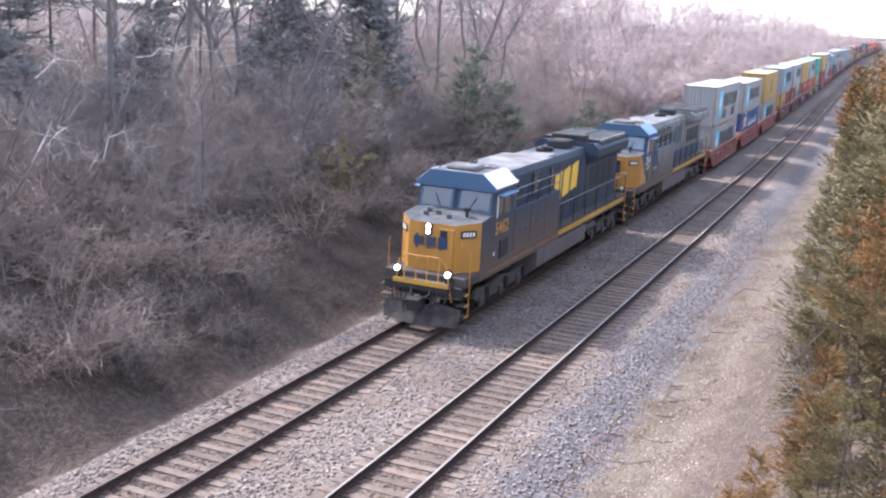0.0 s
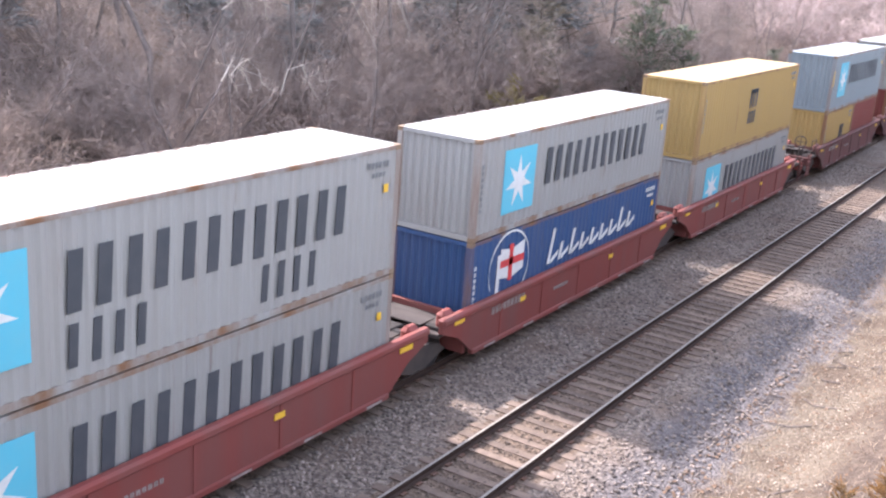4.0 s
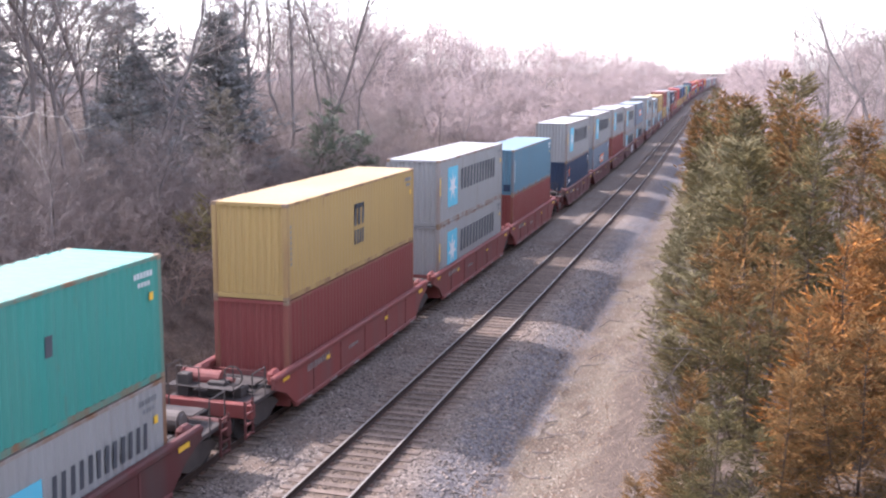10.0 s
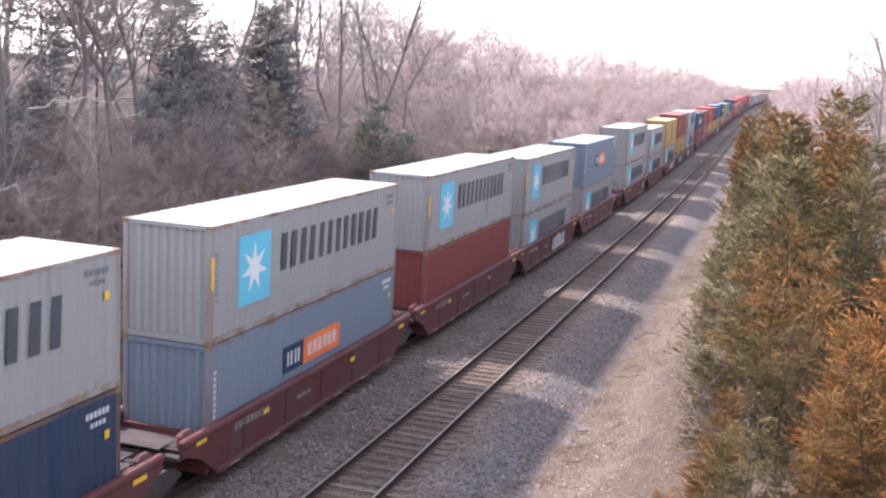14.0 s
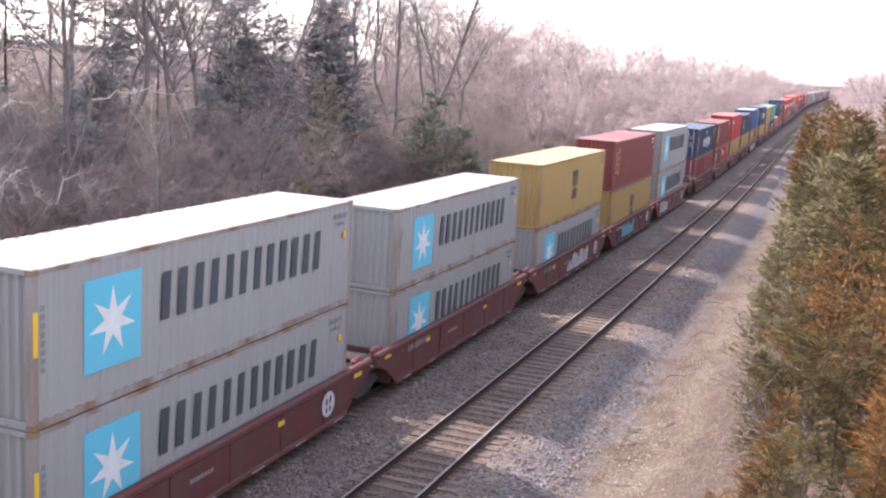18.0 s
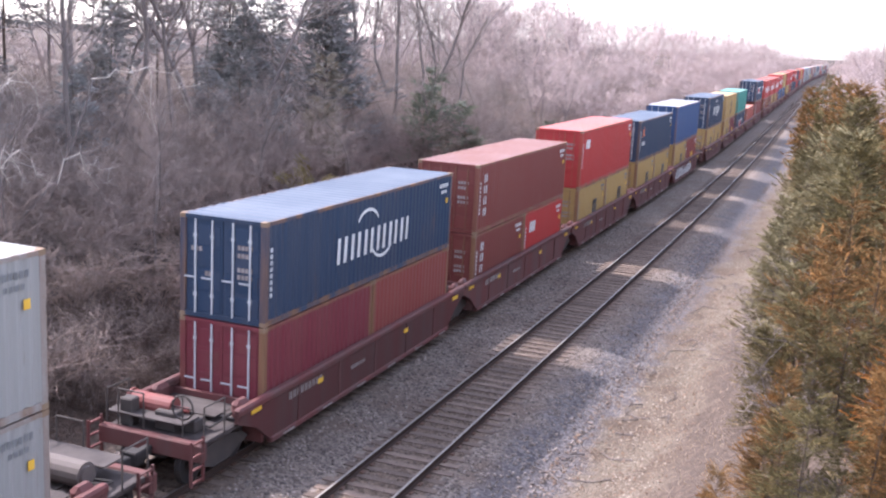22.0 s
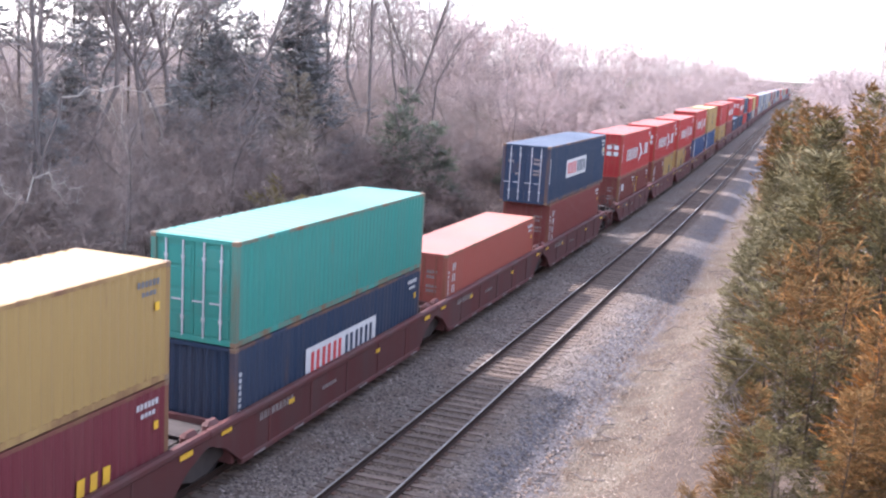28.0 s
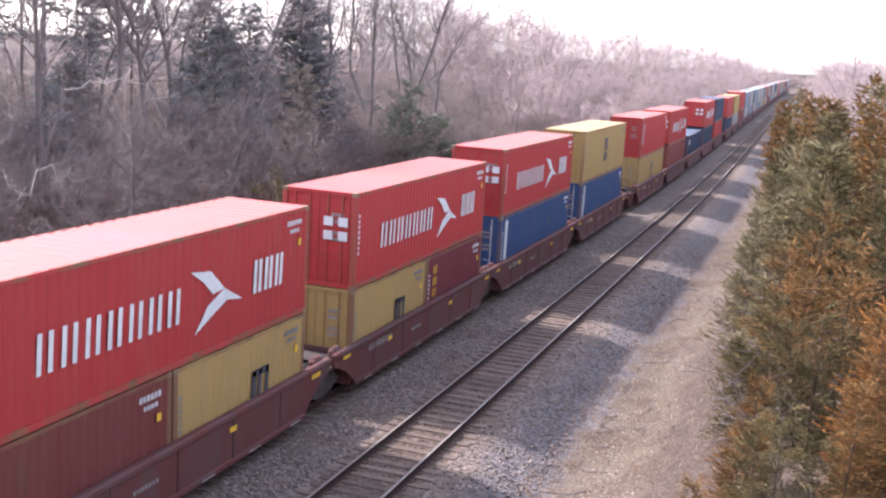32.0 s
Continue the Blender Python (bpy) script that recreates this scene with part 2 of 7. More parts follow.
# ---------------------------------------------------------------- building helpers
def part(name, bm, material, parent=None, label=""):
    """Links a bmesh as one mesh object under a thing or a part."""
    me = bpy.data.meshes.new(name)
    bm.to_mesh(me)
    bm.free()
    return share(name, me, material, parent, label)


def share(name, me, material, parent=None, label=""):
    if material and not me.materials:
        me.materials.append(material)
    ob = new(name, me)
    if parent:
        ob.parent = parent
    if label:
        ob["label"] = label
    return ob


def box(bm, x0, y0, z0, x1, y1, z1, bevel=0.0):
    """A box in a bmesh, with bevelled edges where asked."""
    made = bmesh.ops.create_cube(bm, size=1.0, matrix=Matrix.Translation(((x0 + x1) / 2, (y0 + y1) / 2, (z0 + z1) / 2)) @ Matrix.Diagonal((x1 - x0, y1 - y0, z1 - z0, 1)))
    if bevel:
        edges = list({e for v in made["verts"] for e in v.link_edges})
        bmesh.ops.bevel(bm, geom=edges, offset=bevel, segments=1, affect="EDGES")
    return bm


def boxes(*rows, bevel=0.0):
    bm = bmesh.new()
    for r in rows:
        box(bm, *r, bevel=bevel)
    return bm


def rod(bm, a, b, r, sides=6):
    """A round bar from a to b."""
    a, b = Vector(a), Vector(b)
    way = b - a
    turn = way.to_track_quat("Z", "Y").to_matrix().to_4x4()
    bmesh.ops.create_cone(bm, cap_ends=True, segments=sides, radius1=r, radius2=r, depth=way.length, matrix=Matrix.Translation((a + b) / 2) @ turn)
    return bm


def rods(r, *pts, sides=6):
    """Bars through a chain of points."""
    bm = bmesh.new()
    for a, b in zip(pts, pts[1:]):
        rod(bm, a, b, r, sides)
    return bm


def extrude_xz(profile, y0, y1):
    """A closed outline in x and z, drawn out along y."""
    bm = bmesh.new()
    a = [bm.verts.new((x, y0, z)) for x, z in profile]
    b = [bm.verts.new((x, y1, z)) for x, z in profile]
    n = len(profile)
    for i in range(n):
        bm.faces.new((a[i], a[(i + 1) % n], b[(i + 1) % n], b[i]))
    bm.faces.new(a[::-1])
    bm.faces.new(b)
    bmesh.ops.recalc_face_normals(bm, faces=bm.faces)
    return bm


def extrude_yz(profile, x0, x1):
    """A closed outline in y and z, drawn out along x."""
    bm = bmesh.new()
    a = [bm.verts.new((x0, y, z)) for y, z in profile]
    b = [bm.verts.new((x1, y, z)) for y, z in profile]
    n = len(profile)
    for i in range(n):
        bm.faces.new((a[i], a[(i + 1) % n], b[(i + 1) % n], b[i]))
    bm.faces.new(a[::-1])
    bm.faces.new(b)
    bmesh.ops.recalc_face_normals(bm, faces=bm.faces)
    return bm


def base(name, m, label, category, group=""):
    """An Empty at a thing's base."""
    ob = new(name)
    ob.matrix_basis = m
    ob.empty_display_size = 0.2
    return tagged(ob, label, category, group)


# ---------------------------------------------------------------- the line: its bend and the lie of the land
FAR_TRACK = -4.45
SPEED = 18.2


def ramp(a, b, y):
    u = min(max((y - a) / (b - a), 0.0), 1.0)
    return (b - a) * u * u / 2 + max(y - b, 0.0)


def bend(y):
    """How far the line stands to the side, y metres out."""
    return -0.025 * ramp(45, 125, y) + 0.018 * ramp(400, 560, y)


def lean(y):
    """The line's heading there, in degrees."""
    return math.degrees(math.atan((bend(y + 0.5) - bend(y - 0.5)) / 1.0)) * -1.0


LAND = [(-400, 4.0), (-120, 4.5), (-60, 5.5), (-40, 6.2), (-30, 6.0), (-24, 4.8), (-18, 3.0), (-13, 1.4), (-10, 0.0), (-8.4, -0.75), (-7.6, -0.85), (-6.5, -0.3), (-6.3, -0.22),
        (2.0, -0.22), (2.4, -0.27), (3.6, -0.52), (4.3, -0.52), (5.2, -0.28), (6.5, 0.45), (9, 1.8), (14, 3.2), (24, 4.6), (60, 4.5), (400, 4.0)]


def land(x, y):
    """Height of the ground."""
    u = x - bend(y)
    for (a, za), (b, zb) in zip(LAND, LAND[1:]):
        if u <= b:
            z = za + (zb - za) * (u - a) / (b - a)
            break
    else:
        z = LAND[-1][1]
    wild = min(max((abs(u + 2) - 6.2) / 6, 0.0), 1.0)
    return z + wild * 0.9 * noise.noise((x * 0.11, y * 0.11, 0)) + min(wild + 0.15, 1) * 0.16 * noise.noise((x * 0.6, y * 0.6, 3)) * (0 if -6.4 < u < 4.4 else min((u - 4.4) * 0.8, 1.0) if u > 0 else 1)


def ground_material():
    """Ballast between the shoulders, pale grit beside it, leaf litter on the banks."""
    m = bpy.data.materials.new("ground")
    m.use_nodes = True
    nt = m.node_tree
    bsdf = nt.nodes["Principled BSDF"]
    bsdf.inputs["Roughness"].default_value = 0.95
    bsdf.inputs["Specular IOR Level"].default_value = 0.15
    geo = nt.nodes.new("ShaderNodeNewGeometry")
    zone = nt.nodes.new("ShaderNodeAttribute")
    zone.attribute_name = "side"

    def noise_node(scale, detail=5):
        n = nt.nodes.new("ShaderNodeTexNoise")
        n.inputs["Scale"].default_value, n.inputs["Detail"].default_value = scale, detail
        nt.links.new(geo.outputs["Position"], n.inputs["Vector"])
        return n.outputs[0]

    def maths(op, a, b, clamp=False):
        n = nt.nodes.new("ShaderNodeMath")
        n.operation, n.use_clamp = op, clamp
        for k, v in enumerate((a, b)):
            if isinstance(v, (int, float)):
                n.inputs[k].default_value = v
            else:
                nt.links.new(v, n.inputs[k])
        return n.outputs[0]

    def step(v, a, b):
        n = nt.nodes.new("ShaderNodeMapRange")
        n.inputs[1].default_value, n.inputs[2].default_value = a, b
        nt.links.new(v, n.inputs[0])
        return n.outputs[0]

    def blend(f, a, b):
        n = nt.nodes.new("ShaderNodeMix")
        n.data_type = "RGBA"
        if isinstance(f, (int, float)):
            n.inputs[0].default_value = f
        else:
            nt.links.new(f, n.inputs[0])
        for k, v in ((6, a), (7, b)):
            if isinstance(v, tuple):
                n.inputs[k].default_value = (*v, 1)
            else:
                nt.links.new(v, n.inputs[k])
        return n.outputs[2]

    vor = nt.nodes.new("ShaderNodeTexVoronoi")
    vor.inputs["Scale"].default_value = 13
    nt.links.new(geo.outputs["Position"], vor.inputs["Vector"])
    stone = nt.nodes.new("ShaderNodeSeparateColor")
    nt.links.new(vor.outputs["Color"], stone.inputs[0])
    wobble = maths("MULTIPLY_ADD", noise_node(0.9), 2.4)
    nt.nodes[-1].inputs[2].default_value = -1.2
    u = maths("ADD", zone.outputs["Fac"], wobble)
    ballast = blend(stone.outputs[0], (0.080, 0.062, 0.053), (0.245, 0.200, 0.166))
    ballast = blend(step(noise_node(0.5), 0.45, 0.7), ballast, (0.14, 0.102, 0.078))
    slate = blend(stone.outputs[0], (0.046, 0.044, 0.051), (0.155, 0.147, 0.155))
    brown = blend(stone.outputs[0], (0.062, 0.044, 0.033), (0.165, 0.118, 0.086))
    grit = blend(noise_node(1.3), (0.075, 0.055, 0.040), (0.138, 0.110, 0.082))
    grit = blend(step(noise_node(9, 3), 0.35, 0.7), grit, (0.168, 0.135, 0.102))
    grit = blend(maths("MULTIPLY", step(noise_node(0.5, 8), 0.46, 0.60), 0.8), grit, (0.085, 0.060, 0.044))
    litter = blend(noise_node(0.35), (0.046, 0.034, 0.028), (0.092, 0.067, 0.052))
    litter = blend(step(noise_node(6, 4), 0.45, 0.7), litter, (0.125, 0.092, 0.070))
    # inside the two tracks the stones are browned
    tr = maths("LESS_THAN", maths("ABSOLUTE", zone.outputs["Fac"], 0), 1.15)
    tr2 = maths("LESS_THAN", maths("ABSOLUTE", maths("ADD", zone.outputs["Fac"], 4.45), 0), 1.15)
    c = blend(maths("MULTIPLY", maths("MAXIMUM", tr, tr2), 0.9), ballast, brown)
    c = blend(maths("MULTIPLY", maths("MULTIPLY", step(u, 1.7, 2.5), step(u, 4.4, 3.6)), 0.65), c, slate)
    c = blend(step(u, 3.65, 4.2), c, grit)
    c = blend(step(u, 5.6, 6.6), c, litter)
    c = blend(step(u, -7.15, -7.6), c, litter)
    nt.links.new(c, bsdf.inputs["Base Color"])
    b = nt.nodes.new("ShaderNodeBump")
    b.inputs["Strength"].default_value, b.inputs["Distance"].default_value = 0.9, 0.05
    nt.links.new(maths("ADD", vor.outputs["Distance"], noise_node(12, 4)), b.inputs["Height"])
    nt.links.new(b.outputs[0], bsdf.inputs["Normal"])
    return m


def make_ground():
    us = [-900, -400, -200, -120, -80, -60, -48, -40, -34, -30] + [-26 + 1.0 * i for i in range(16)] + [-10, -9.2, -8.4, -7.9, -7.4, -6.9, -6.5, -6.3, -5.3, -4.4, -3.5, -2.2, -1, 0, 1, 1.7, 2.0, 2.3, 2.7, 3.1, 3.5, 3.8, 4.2, 4.7, 5.2, 5.8, 6.5, 7.2, 8, 9, 10, 12, 14, 17, 20, 24, 30, 40, 60, 120, 250, 400, 900]
    ys = [-60, -30, -10] + [1.0 * i for i in range(0, 90)] + [90 + 2.5 * i for i in range(60)] + [240 + 12 * i for i in range(35)] + [700, 900, 1300, 2000, 3000]
    verts = [(u + bend(y), y, land(u + bend(y), y)) for y in ys for u in us]
    n = len(us)
    faces = [(j * n + i, j * n + i + 1, (j + 1) * n + i + 1, (j + 1) * n + i) for j in range(len(ys) - 1) for i in range(n - 1)]
    me = bpy.data.meshes.new("ground")
    me.from_pydata(verts, [], faces)
    side = me.attributes.new("side", "FLOAT", "POINT")
    side.data.foreach_set("value", [u for y in ys for u in us])
    me.polygons.foreach_set("use_smooth", [True] * len(me.polygons))
    ob = share("ground", me, ground_material())
    return tagged(ob, "railway cutting of grey ballast, pale grit and brown leaf litter", "ground", kind="structure")


make_ground()


# ---------------------------------------------------------------- containers
def letters(bm, x, y0, z0, height, count, pitch, stroke=0.2, lean_by=0.0, width=0.62):
    """Plain upright strokes in place of lettering: two to a character."""
    for i in range(count):
        y = y0 + i * pitch
        for k in (0.0, width - stroke):
            box(bm, x, y + k, z0 + lean_by * i, x + 0.012, y + k + stroke, z0 + lean_by * i + height)


def flat(bm, x, pts, thick=0.012):
    """A plain painted shape on a side wall, from its outline in y and z."""
    a = [bm.verts.new((x, y, z)) for y, z in pts]
    b = [bm.verts.new((x + thick, y, z)) for y, z in pts]
    n = len(pts)
    bm.faces.new(a[::-1])
    bm.faces.new(b)
    for i in range(n):
        bm.faces.new((a[i], a[(i + 1) % n], b[(i + 1) % n], b[i]))
    bmesh.ops.recalc_face_normals(bm, faces=bm.faces)


def star_points(y, z, r, n=7, inner=0.38, turn=0.0):
    return [(y + (r if k % 2 == 0 else r * inner) * math.sin(math.pi * k / n + turn), z + (r if k % 2 == 0 else r * inner) * math.cos(math.pi * k / n + turn)) for k in range(2 * n)]


MESH = {}


def cached(key, make):
    """One mesh for all alike parts of a kind."""
    if key not in MESH:
        bm = make()
        me = bpy.data.meshes.new(key[0])
        bm.to_mesh(me)
        bm.free()
        MESH[key] = me
    return MESH[key]


def corrugated_side(length, height, x):
    """A wall of trapezoid ribs between the posts; x is its outer face."""
    bm = bmesh.new()
    sgn = 1 if x > 0 else -1
    y0, y1, z0, z1 = -length / 2 + 0.16, length / 2 - 0.16, 0.16, height - 0.10
    count = round((y1 - y0) / 0.278)
    p = (y1 - y0) / count
    line = []
    for i in range(count):
        a = y0 + i * p
        line += [(a, 0), (a + p * 0.26, 0), (a + p * 0.5, 0.036), (a + p * 0.76, 0.036)]
    line.append((y1, 0))
    low = [bm.verts.new((x - sgn * (d + 0.006), y, z0)) for y, d in line]
    top = [bm.verts.new((x - sgn * (d + 0.006), y, z1)) for y, d in line]
    for i in range(len(line) - 1):
        f = (low[i], low[i + 1], top[i + 1], top[i])
        bm.faces.new(f if sgn > 0 else f[::-1])
    return bm


def corrugated_end(height, y):
    bm = bmesh.new()
    sgn = 1 if y > 0 else -1
    x0, x1, z0, z1 = -1.06, 1.06, 0.16, height - 0.10
    p = (x1 - x0) / 9
    line = []
    for i in range(9):
        a = x0 + i * p
        line += [(a, 0), (a + p * 0.3, 0), (a + p * 0.5, 0.045), (a + p * 0.8, 0.045)]
    line.append((x1, 0))
    low = [bm.verts.new((x, y - sgn * (d + 0.006), z0)) for x, d in line]
    top = [bm.verts.new((x, y - sgn * (d + 0.006), z1)) for x, d in line]
    for i in range(len(line) - 1):
        f = (low[i], low[i + 1], top[i + 1], top[i])
        bm.faces.new(f if sgn < 0 else f[::-1])
    return bm


def door_leaf(height, y, x0, x1):
    """A door with four pressed panels."""
    sgn = 1 if y > 0 else -1
    bm = boxes((x0, min(y, y - sgn * 0.04), 0.14, x1, max(y, y - sgn * 0.04), height - 0.11))
    return bm


def roof_sheet(length, height):
    bm = bmesh.new()
    y0, y1 = -length / 2 + 0.05, length / 2 - 0.05
    count = round((y1 - y0) / 0.42)
    p = (y1 - y0) / count
    line = []
    for i in range(count):
        a = y0 + i * p
        line += [(a, 0), (a + p * 0.3, 0), (a + p * 0.45, 0.018), (a + p * 0.85, 0.018)]
    line.append((y1, 0))
    lo = [bm.verts.new((-1.16, y, height - 0.022 + d)) for y, d in line]
    hi = [bm.verts.new((1.16, y, height - 0.022 + d)) for y, d in line]
    for i in range(len(line) - 1):
        bm.faces.new((lo[i], hi[i], hi[i + 1], lo[i + 1]))
    return bm


W2 = 1.219
WORDS = {"grey": "light grey", "paleblue": "pale blue", "skyblue": "faded sky blue", "yellow": "mustard yellow", "red": "bright red", "orange": "orange-red",
         "brown": "red-brown", "rustred": "rust red", "maroon": "dark maroon", "navy": "navy blue", "blue": "bright blue", "green": "sea green", "slate": "slate blue-grey", "salmon": "faded salmon red"}


def plain_container(m, length, height, colour, doors, lean_build, label, group):
    """A steel box without its markings; alike boxes share their meshes."""
    paint = PAINT[colour]
    ob = base("shipping_container", m, label, "container", group)

    def add(name, k, make, material=paint, parent=ob, label=""):
        return share(name, cached((name, k, material.name), make), material, parent, label)

    h, e = height, length / 2
    for s in (-1, 1):
        add("side_wall", (length, h, s), lambda: corrugated_side(length, h, s * W2))
        if lean_build and s < 0:
            continue
        add("top_rail", (length, h, s), lambda: boxes((min(s * W2, s * (W2 - 0.06)), -e + 0.1, h - 0.10, max(s * W2, s * (W2 - 0.06)), e - 0.1, h - 0.01)), POST[colour])
        if s > 0 or not lean_build:
            add("bottom_rail", (length, h, s), lambda: boxes((min(s * W2, s * (W2 - 0.06)), -e + 0.1, 0.02, max(s * W2, s * (W2 - 0.06)), e - 0.1, 0.16)), POST[colour])
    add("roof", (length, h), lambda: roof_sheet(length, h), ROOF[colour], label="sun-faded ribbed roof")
    for sx in (-1, 1):
        for sy in (-1, 1):
            if lean_build and sx < 0:
                continue
            add("corner_post", (length, h, sx, sy), lambda: boxes((min(sx * W2, sx * (W2 - 0.16)), min(sy * e, sy * (e - 0.16)), 0.11, max(sx * W2, sx * (W2 - 0.16)), max(sy * e, sy * (e - 0.16)), h - 0.11), bevel=0.012), POST[colour])
            if not lean_build:
                for z in ((0.0, h - 0.118) if m.translation.z > 1 else (h - 0.118,)):
                    add("corner_casting", (length, h, sx, sy, z), lambda: boxes((min(sx * (W2 + 0.004), sx * (W2 - 0.165)), min(sy * (e + 0.004), sy * (e - 0.175)), z, max(sx * (W2 + 0.004), sx * (W2 - 0.165)), max(sy * (e + 0.004), sy * (e - 0.175)), z + 0.118), bevel=0.01), M_CAST, label="rusty steel corner casting")
    for sy in (-1, 1):
        if not lean_build:
            add("end_sill", (length, h, sy), lambda: boxes((-W2 + 0.15, min(sy * e, sy * (e - 0.1)), 0.02, W2 - 0.15, max(sy * e, sy * (e - 0.1)), 0.15)))
        add("end_header", (length, h, sy), lambda: boxes((-W2 + 0.15, min(sy * e, sy * (e - 0.1)), h - 0.11, W2 - 0.15, max(sy * e, sy * (e - 0.1)), h - 0.005)))
        if sy < 0 and doors:
            for x0, x1 in ((-1.06, -0.01), (0.01, 1.06)):
                leaf = add("door", (h, length, x0), lambda: door_leaf(h, -e + 0.05, x0, x1))
                if not lean_build:
                    for k in range(4):
                        z0 = 0.19 + k * (h - 0.35) / 4
                        add("door_panel", (h, length, x0, k), lambda: boxes((x0 + 0.07, -e + 0.034, z0, x1 - 0.07, -e + 0.052, z0 + (h - 0.35) / 4 - 0.1), bevel=0.008), paint, leaf)
                    for k in (0.27, 0.73):
                        x = x0 + (x1 - x0) * k
                        add("locking_rod", (h, length, x), lambda: boxes((x - 0.02, -e - 0.005, 0.12, x + 0.02, -e + 0.03, h - 0.1), (x - 0.05, -e - 0.01, 0.55, x + 0.05, -e + 0.02, 0.63), (x - 0.05, -e - 0.01, h - 0.55, x + 0.05, -e + 0.02, h - 0.48), (x - 0.3, -e - 0.012, 1.0, x + 0.02, -e + 0.01, 1.04)), M_ROD if colour in ("navy", "blue", "maroon", "green") else POST[colour], leaf, "galvanised locking rod" if colour in ("navy", "blue", "maroon", "green") else "painted locking rod")
        else:
            add("end_wall", (h, length, sy), lambda: corrugated_end(h, sy * e - sy * 0.03))
    return ob


def mark_container(ob, mark, length, h, lean_build):
    """The painted shapes on the side wall and the ends."""
    e, x = length / 2, W2 + 0.002
    f = -e

    def shape(name, material, *outlines, label=""):
        bm = bmesh.new()
        for pts in outlines:
            flat(bm, x, pts)
        return part(name, bm, material, ob, label)

    def bars(name, material, *rows, label=""):
        # plain upright strokes of the writing's size, two to a character
        bm = bmesh.new()
        for y0, z0, height, count, pitch, stroke, width in rows:
            for i in range(count):
                for k in sorted({0.0, max(width - stroke, 0.0)}):
                    y = f + y0 + i * pitch + k
                    flat(bm, x, [(y, z0), (y + stroke, z0), (y + stroke + 0.06 * height, z0 + height), (y + 0.06 * height, z0 + height)])
        return tagged(part(name, bm, material, ob, label), kind="stuff")

    def rect(y0, z0, y1, z1):
        return [(f + y0, z0), (f + y1, z0), (f + y1, z1), (f + y0, z1)]

    if mark in ("star", "send") and h > 2.7:
        shape("hazard_strip", M_YMARK, rect(0.02, h - 1.55, 0.13, h - 0.75), label="yellow height warning strip")
    if mark == "bird":
        for k in range(2):
            for xx in (0.18, 0.66):
                part("door_label", boxes((xx, -e - 0.02, 1.45 + k * 0.42, xx + 0.3, -e + 0.0, 1.72 + k * 0.42)), M_WHITE, ob, "white door label")
    if mark == "patch":
        part("painted_patch", boxes((-0.8, -e + 0.012, 1.15, 0.25, -e + 0.024, 2.15)), PAINT["blue"], ob, "dark blue painted patch")
        part("painted_patch", boxes((0.62, -e + 0.012, 0.2, 1.0, -e + 0.024, 0.6)), PAINT["navy"], ob, "dark painted patch")
    if mark == "plate" and length > 13:
        txt = bpy.data.curves.new("length_mark", "FONT")
        txt.body, txt.size, txt.extrude = "45", 0.75, 0.004
        txt.materials.append(M_WHITE)
        to = new("length_mark", txt)
        to.parent = ob
        to.matrix_basis = Matrix.Translation((x + 0.004, e - 1.05, h - 1.25)) @ Matrix(((0, 0, 1, 0), (1, 0, 0, 0), (0, 1, 0, 0), (0, 0, 0, 1)))
        to["label"] = "white painted length mark"
    if mark in ("star", "send"):
        shape("emblem_field", M_STAR, rect(1.3, h - 2.2 if h > 2.7 else h - 2.1, 2.95, h - 0.42), label="light blue painted square")
        st = part("emblem_star", bmesh.new(), M_WHITE, ob, "white painted star")
        bm = bmesh.new()
        flat(bm, x + 0.006, star_points(f + 2.1, h - 1.3, 0.68))
        bm.to_mesh(st.data)
        bm.free()
        bars("lettering", M_INK, (3.6, h - 1.62, 1.0, 6, 1.17, 0.27, 0.84), label="row of plain dark grey strokes")
        if mark == "send":
            bars("lettering", M_INK, (3.6, h - 2.52, 0.72, 2, 0.9, 0.17, 0.62), (7.9, h - 2.52, 0.72, 2, 0.9, 0.17, 0.62), label="row of plain dark grey strokes")
    elif mark == "star20":
        shape("emblem_field", M_STAR, rect(0.5, h - 1.75, 1.45, h - 0.75), label="light blue painted square")
        bars("lettering", M_INK, (1.75, h - 1.45, 0.6, 6, 0.6, 0.13, 0.42), label="row of plain dark grey strokes")
    elif mark == "msc":
        bars("lettering", M_INK, (5.5, h - 1.4, 0.72, 1, 1, 0.17, 0.9), (5.86, h - 1.4, 0.72, 1, 1, 0.17, 0.17), (5.5, h - 2.05, 0.5, 2, 0.5, 0.13, 0.38), label="dark grey block emblem")
        shape("emblem_cap", M_INK, rect(5.52, h - 0.82, 6.44, h - 0.66), label="dark grey bar on the block emblem")
    elif mark == "msc20":
        bars("lettering", M_INK, (3.3, h - 1.75, 0.8, 1, 1, 0.17, 0.8), (3.6, h - 1.75, 0.8, 1, 1, 0.15, 0.15), label="dark grey block emblem")
        shape("emblem_cap", M_INK, rect(3.34, h - 1.10, 4.12, h - 0.93), label="dark grey bar on the block emblem")
        shape("emblem_foot", M_INK, rect(3.2, h - 1.84, 4.25, h - 1.75), label="dark grey bar under the block emblem")
    elif mark == "msc20y":
        bars("lettering", M_YMARK, (3.0, h - 2.2, 0.95, 1, 1, 0.22, 1.0), (3.4, h - 2.2, 0.95, 1, 1, 0.2, 0.2), label="yellow block emblem")
    elif mark == "flag":
        shape("flag_pole", M_WHITE, rect(1.35, 0.55, 1.5, 2.0), label="white painted pole")
        shape("flag_field", M_WHITE, [(f + 1.5, 1.35), (f + 2.1, 1.25), (f + 2.75, 1.4), (f + 2.75, 2.2), (f + 2.1, 2.05), (f + 1.5, 2.15)], label="white painted flag")
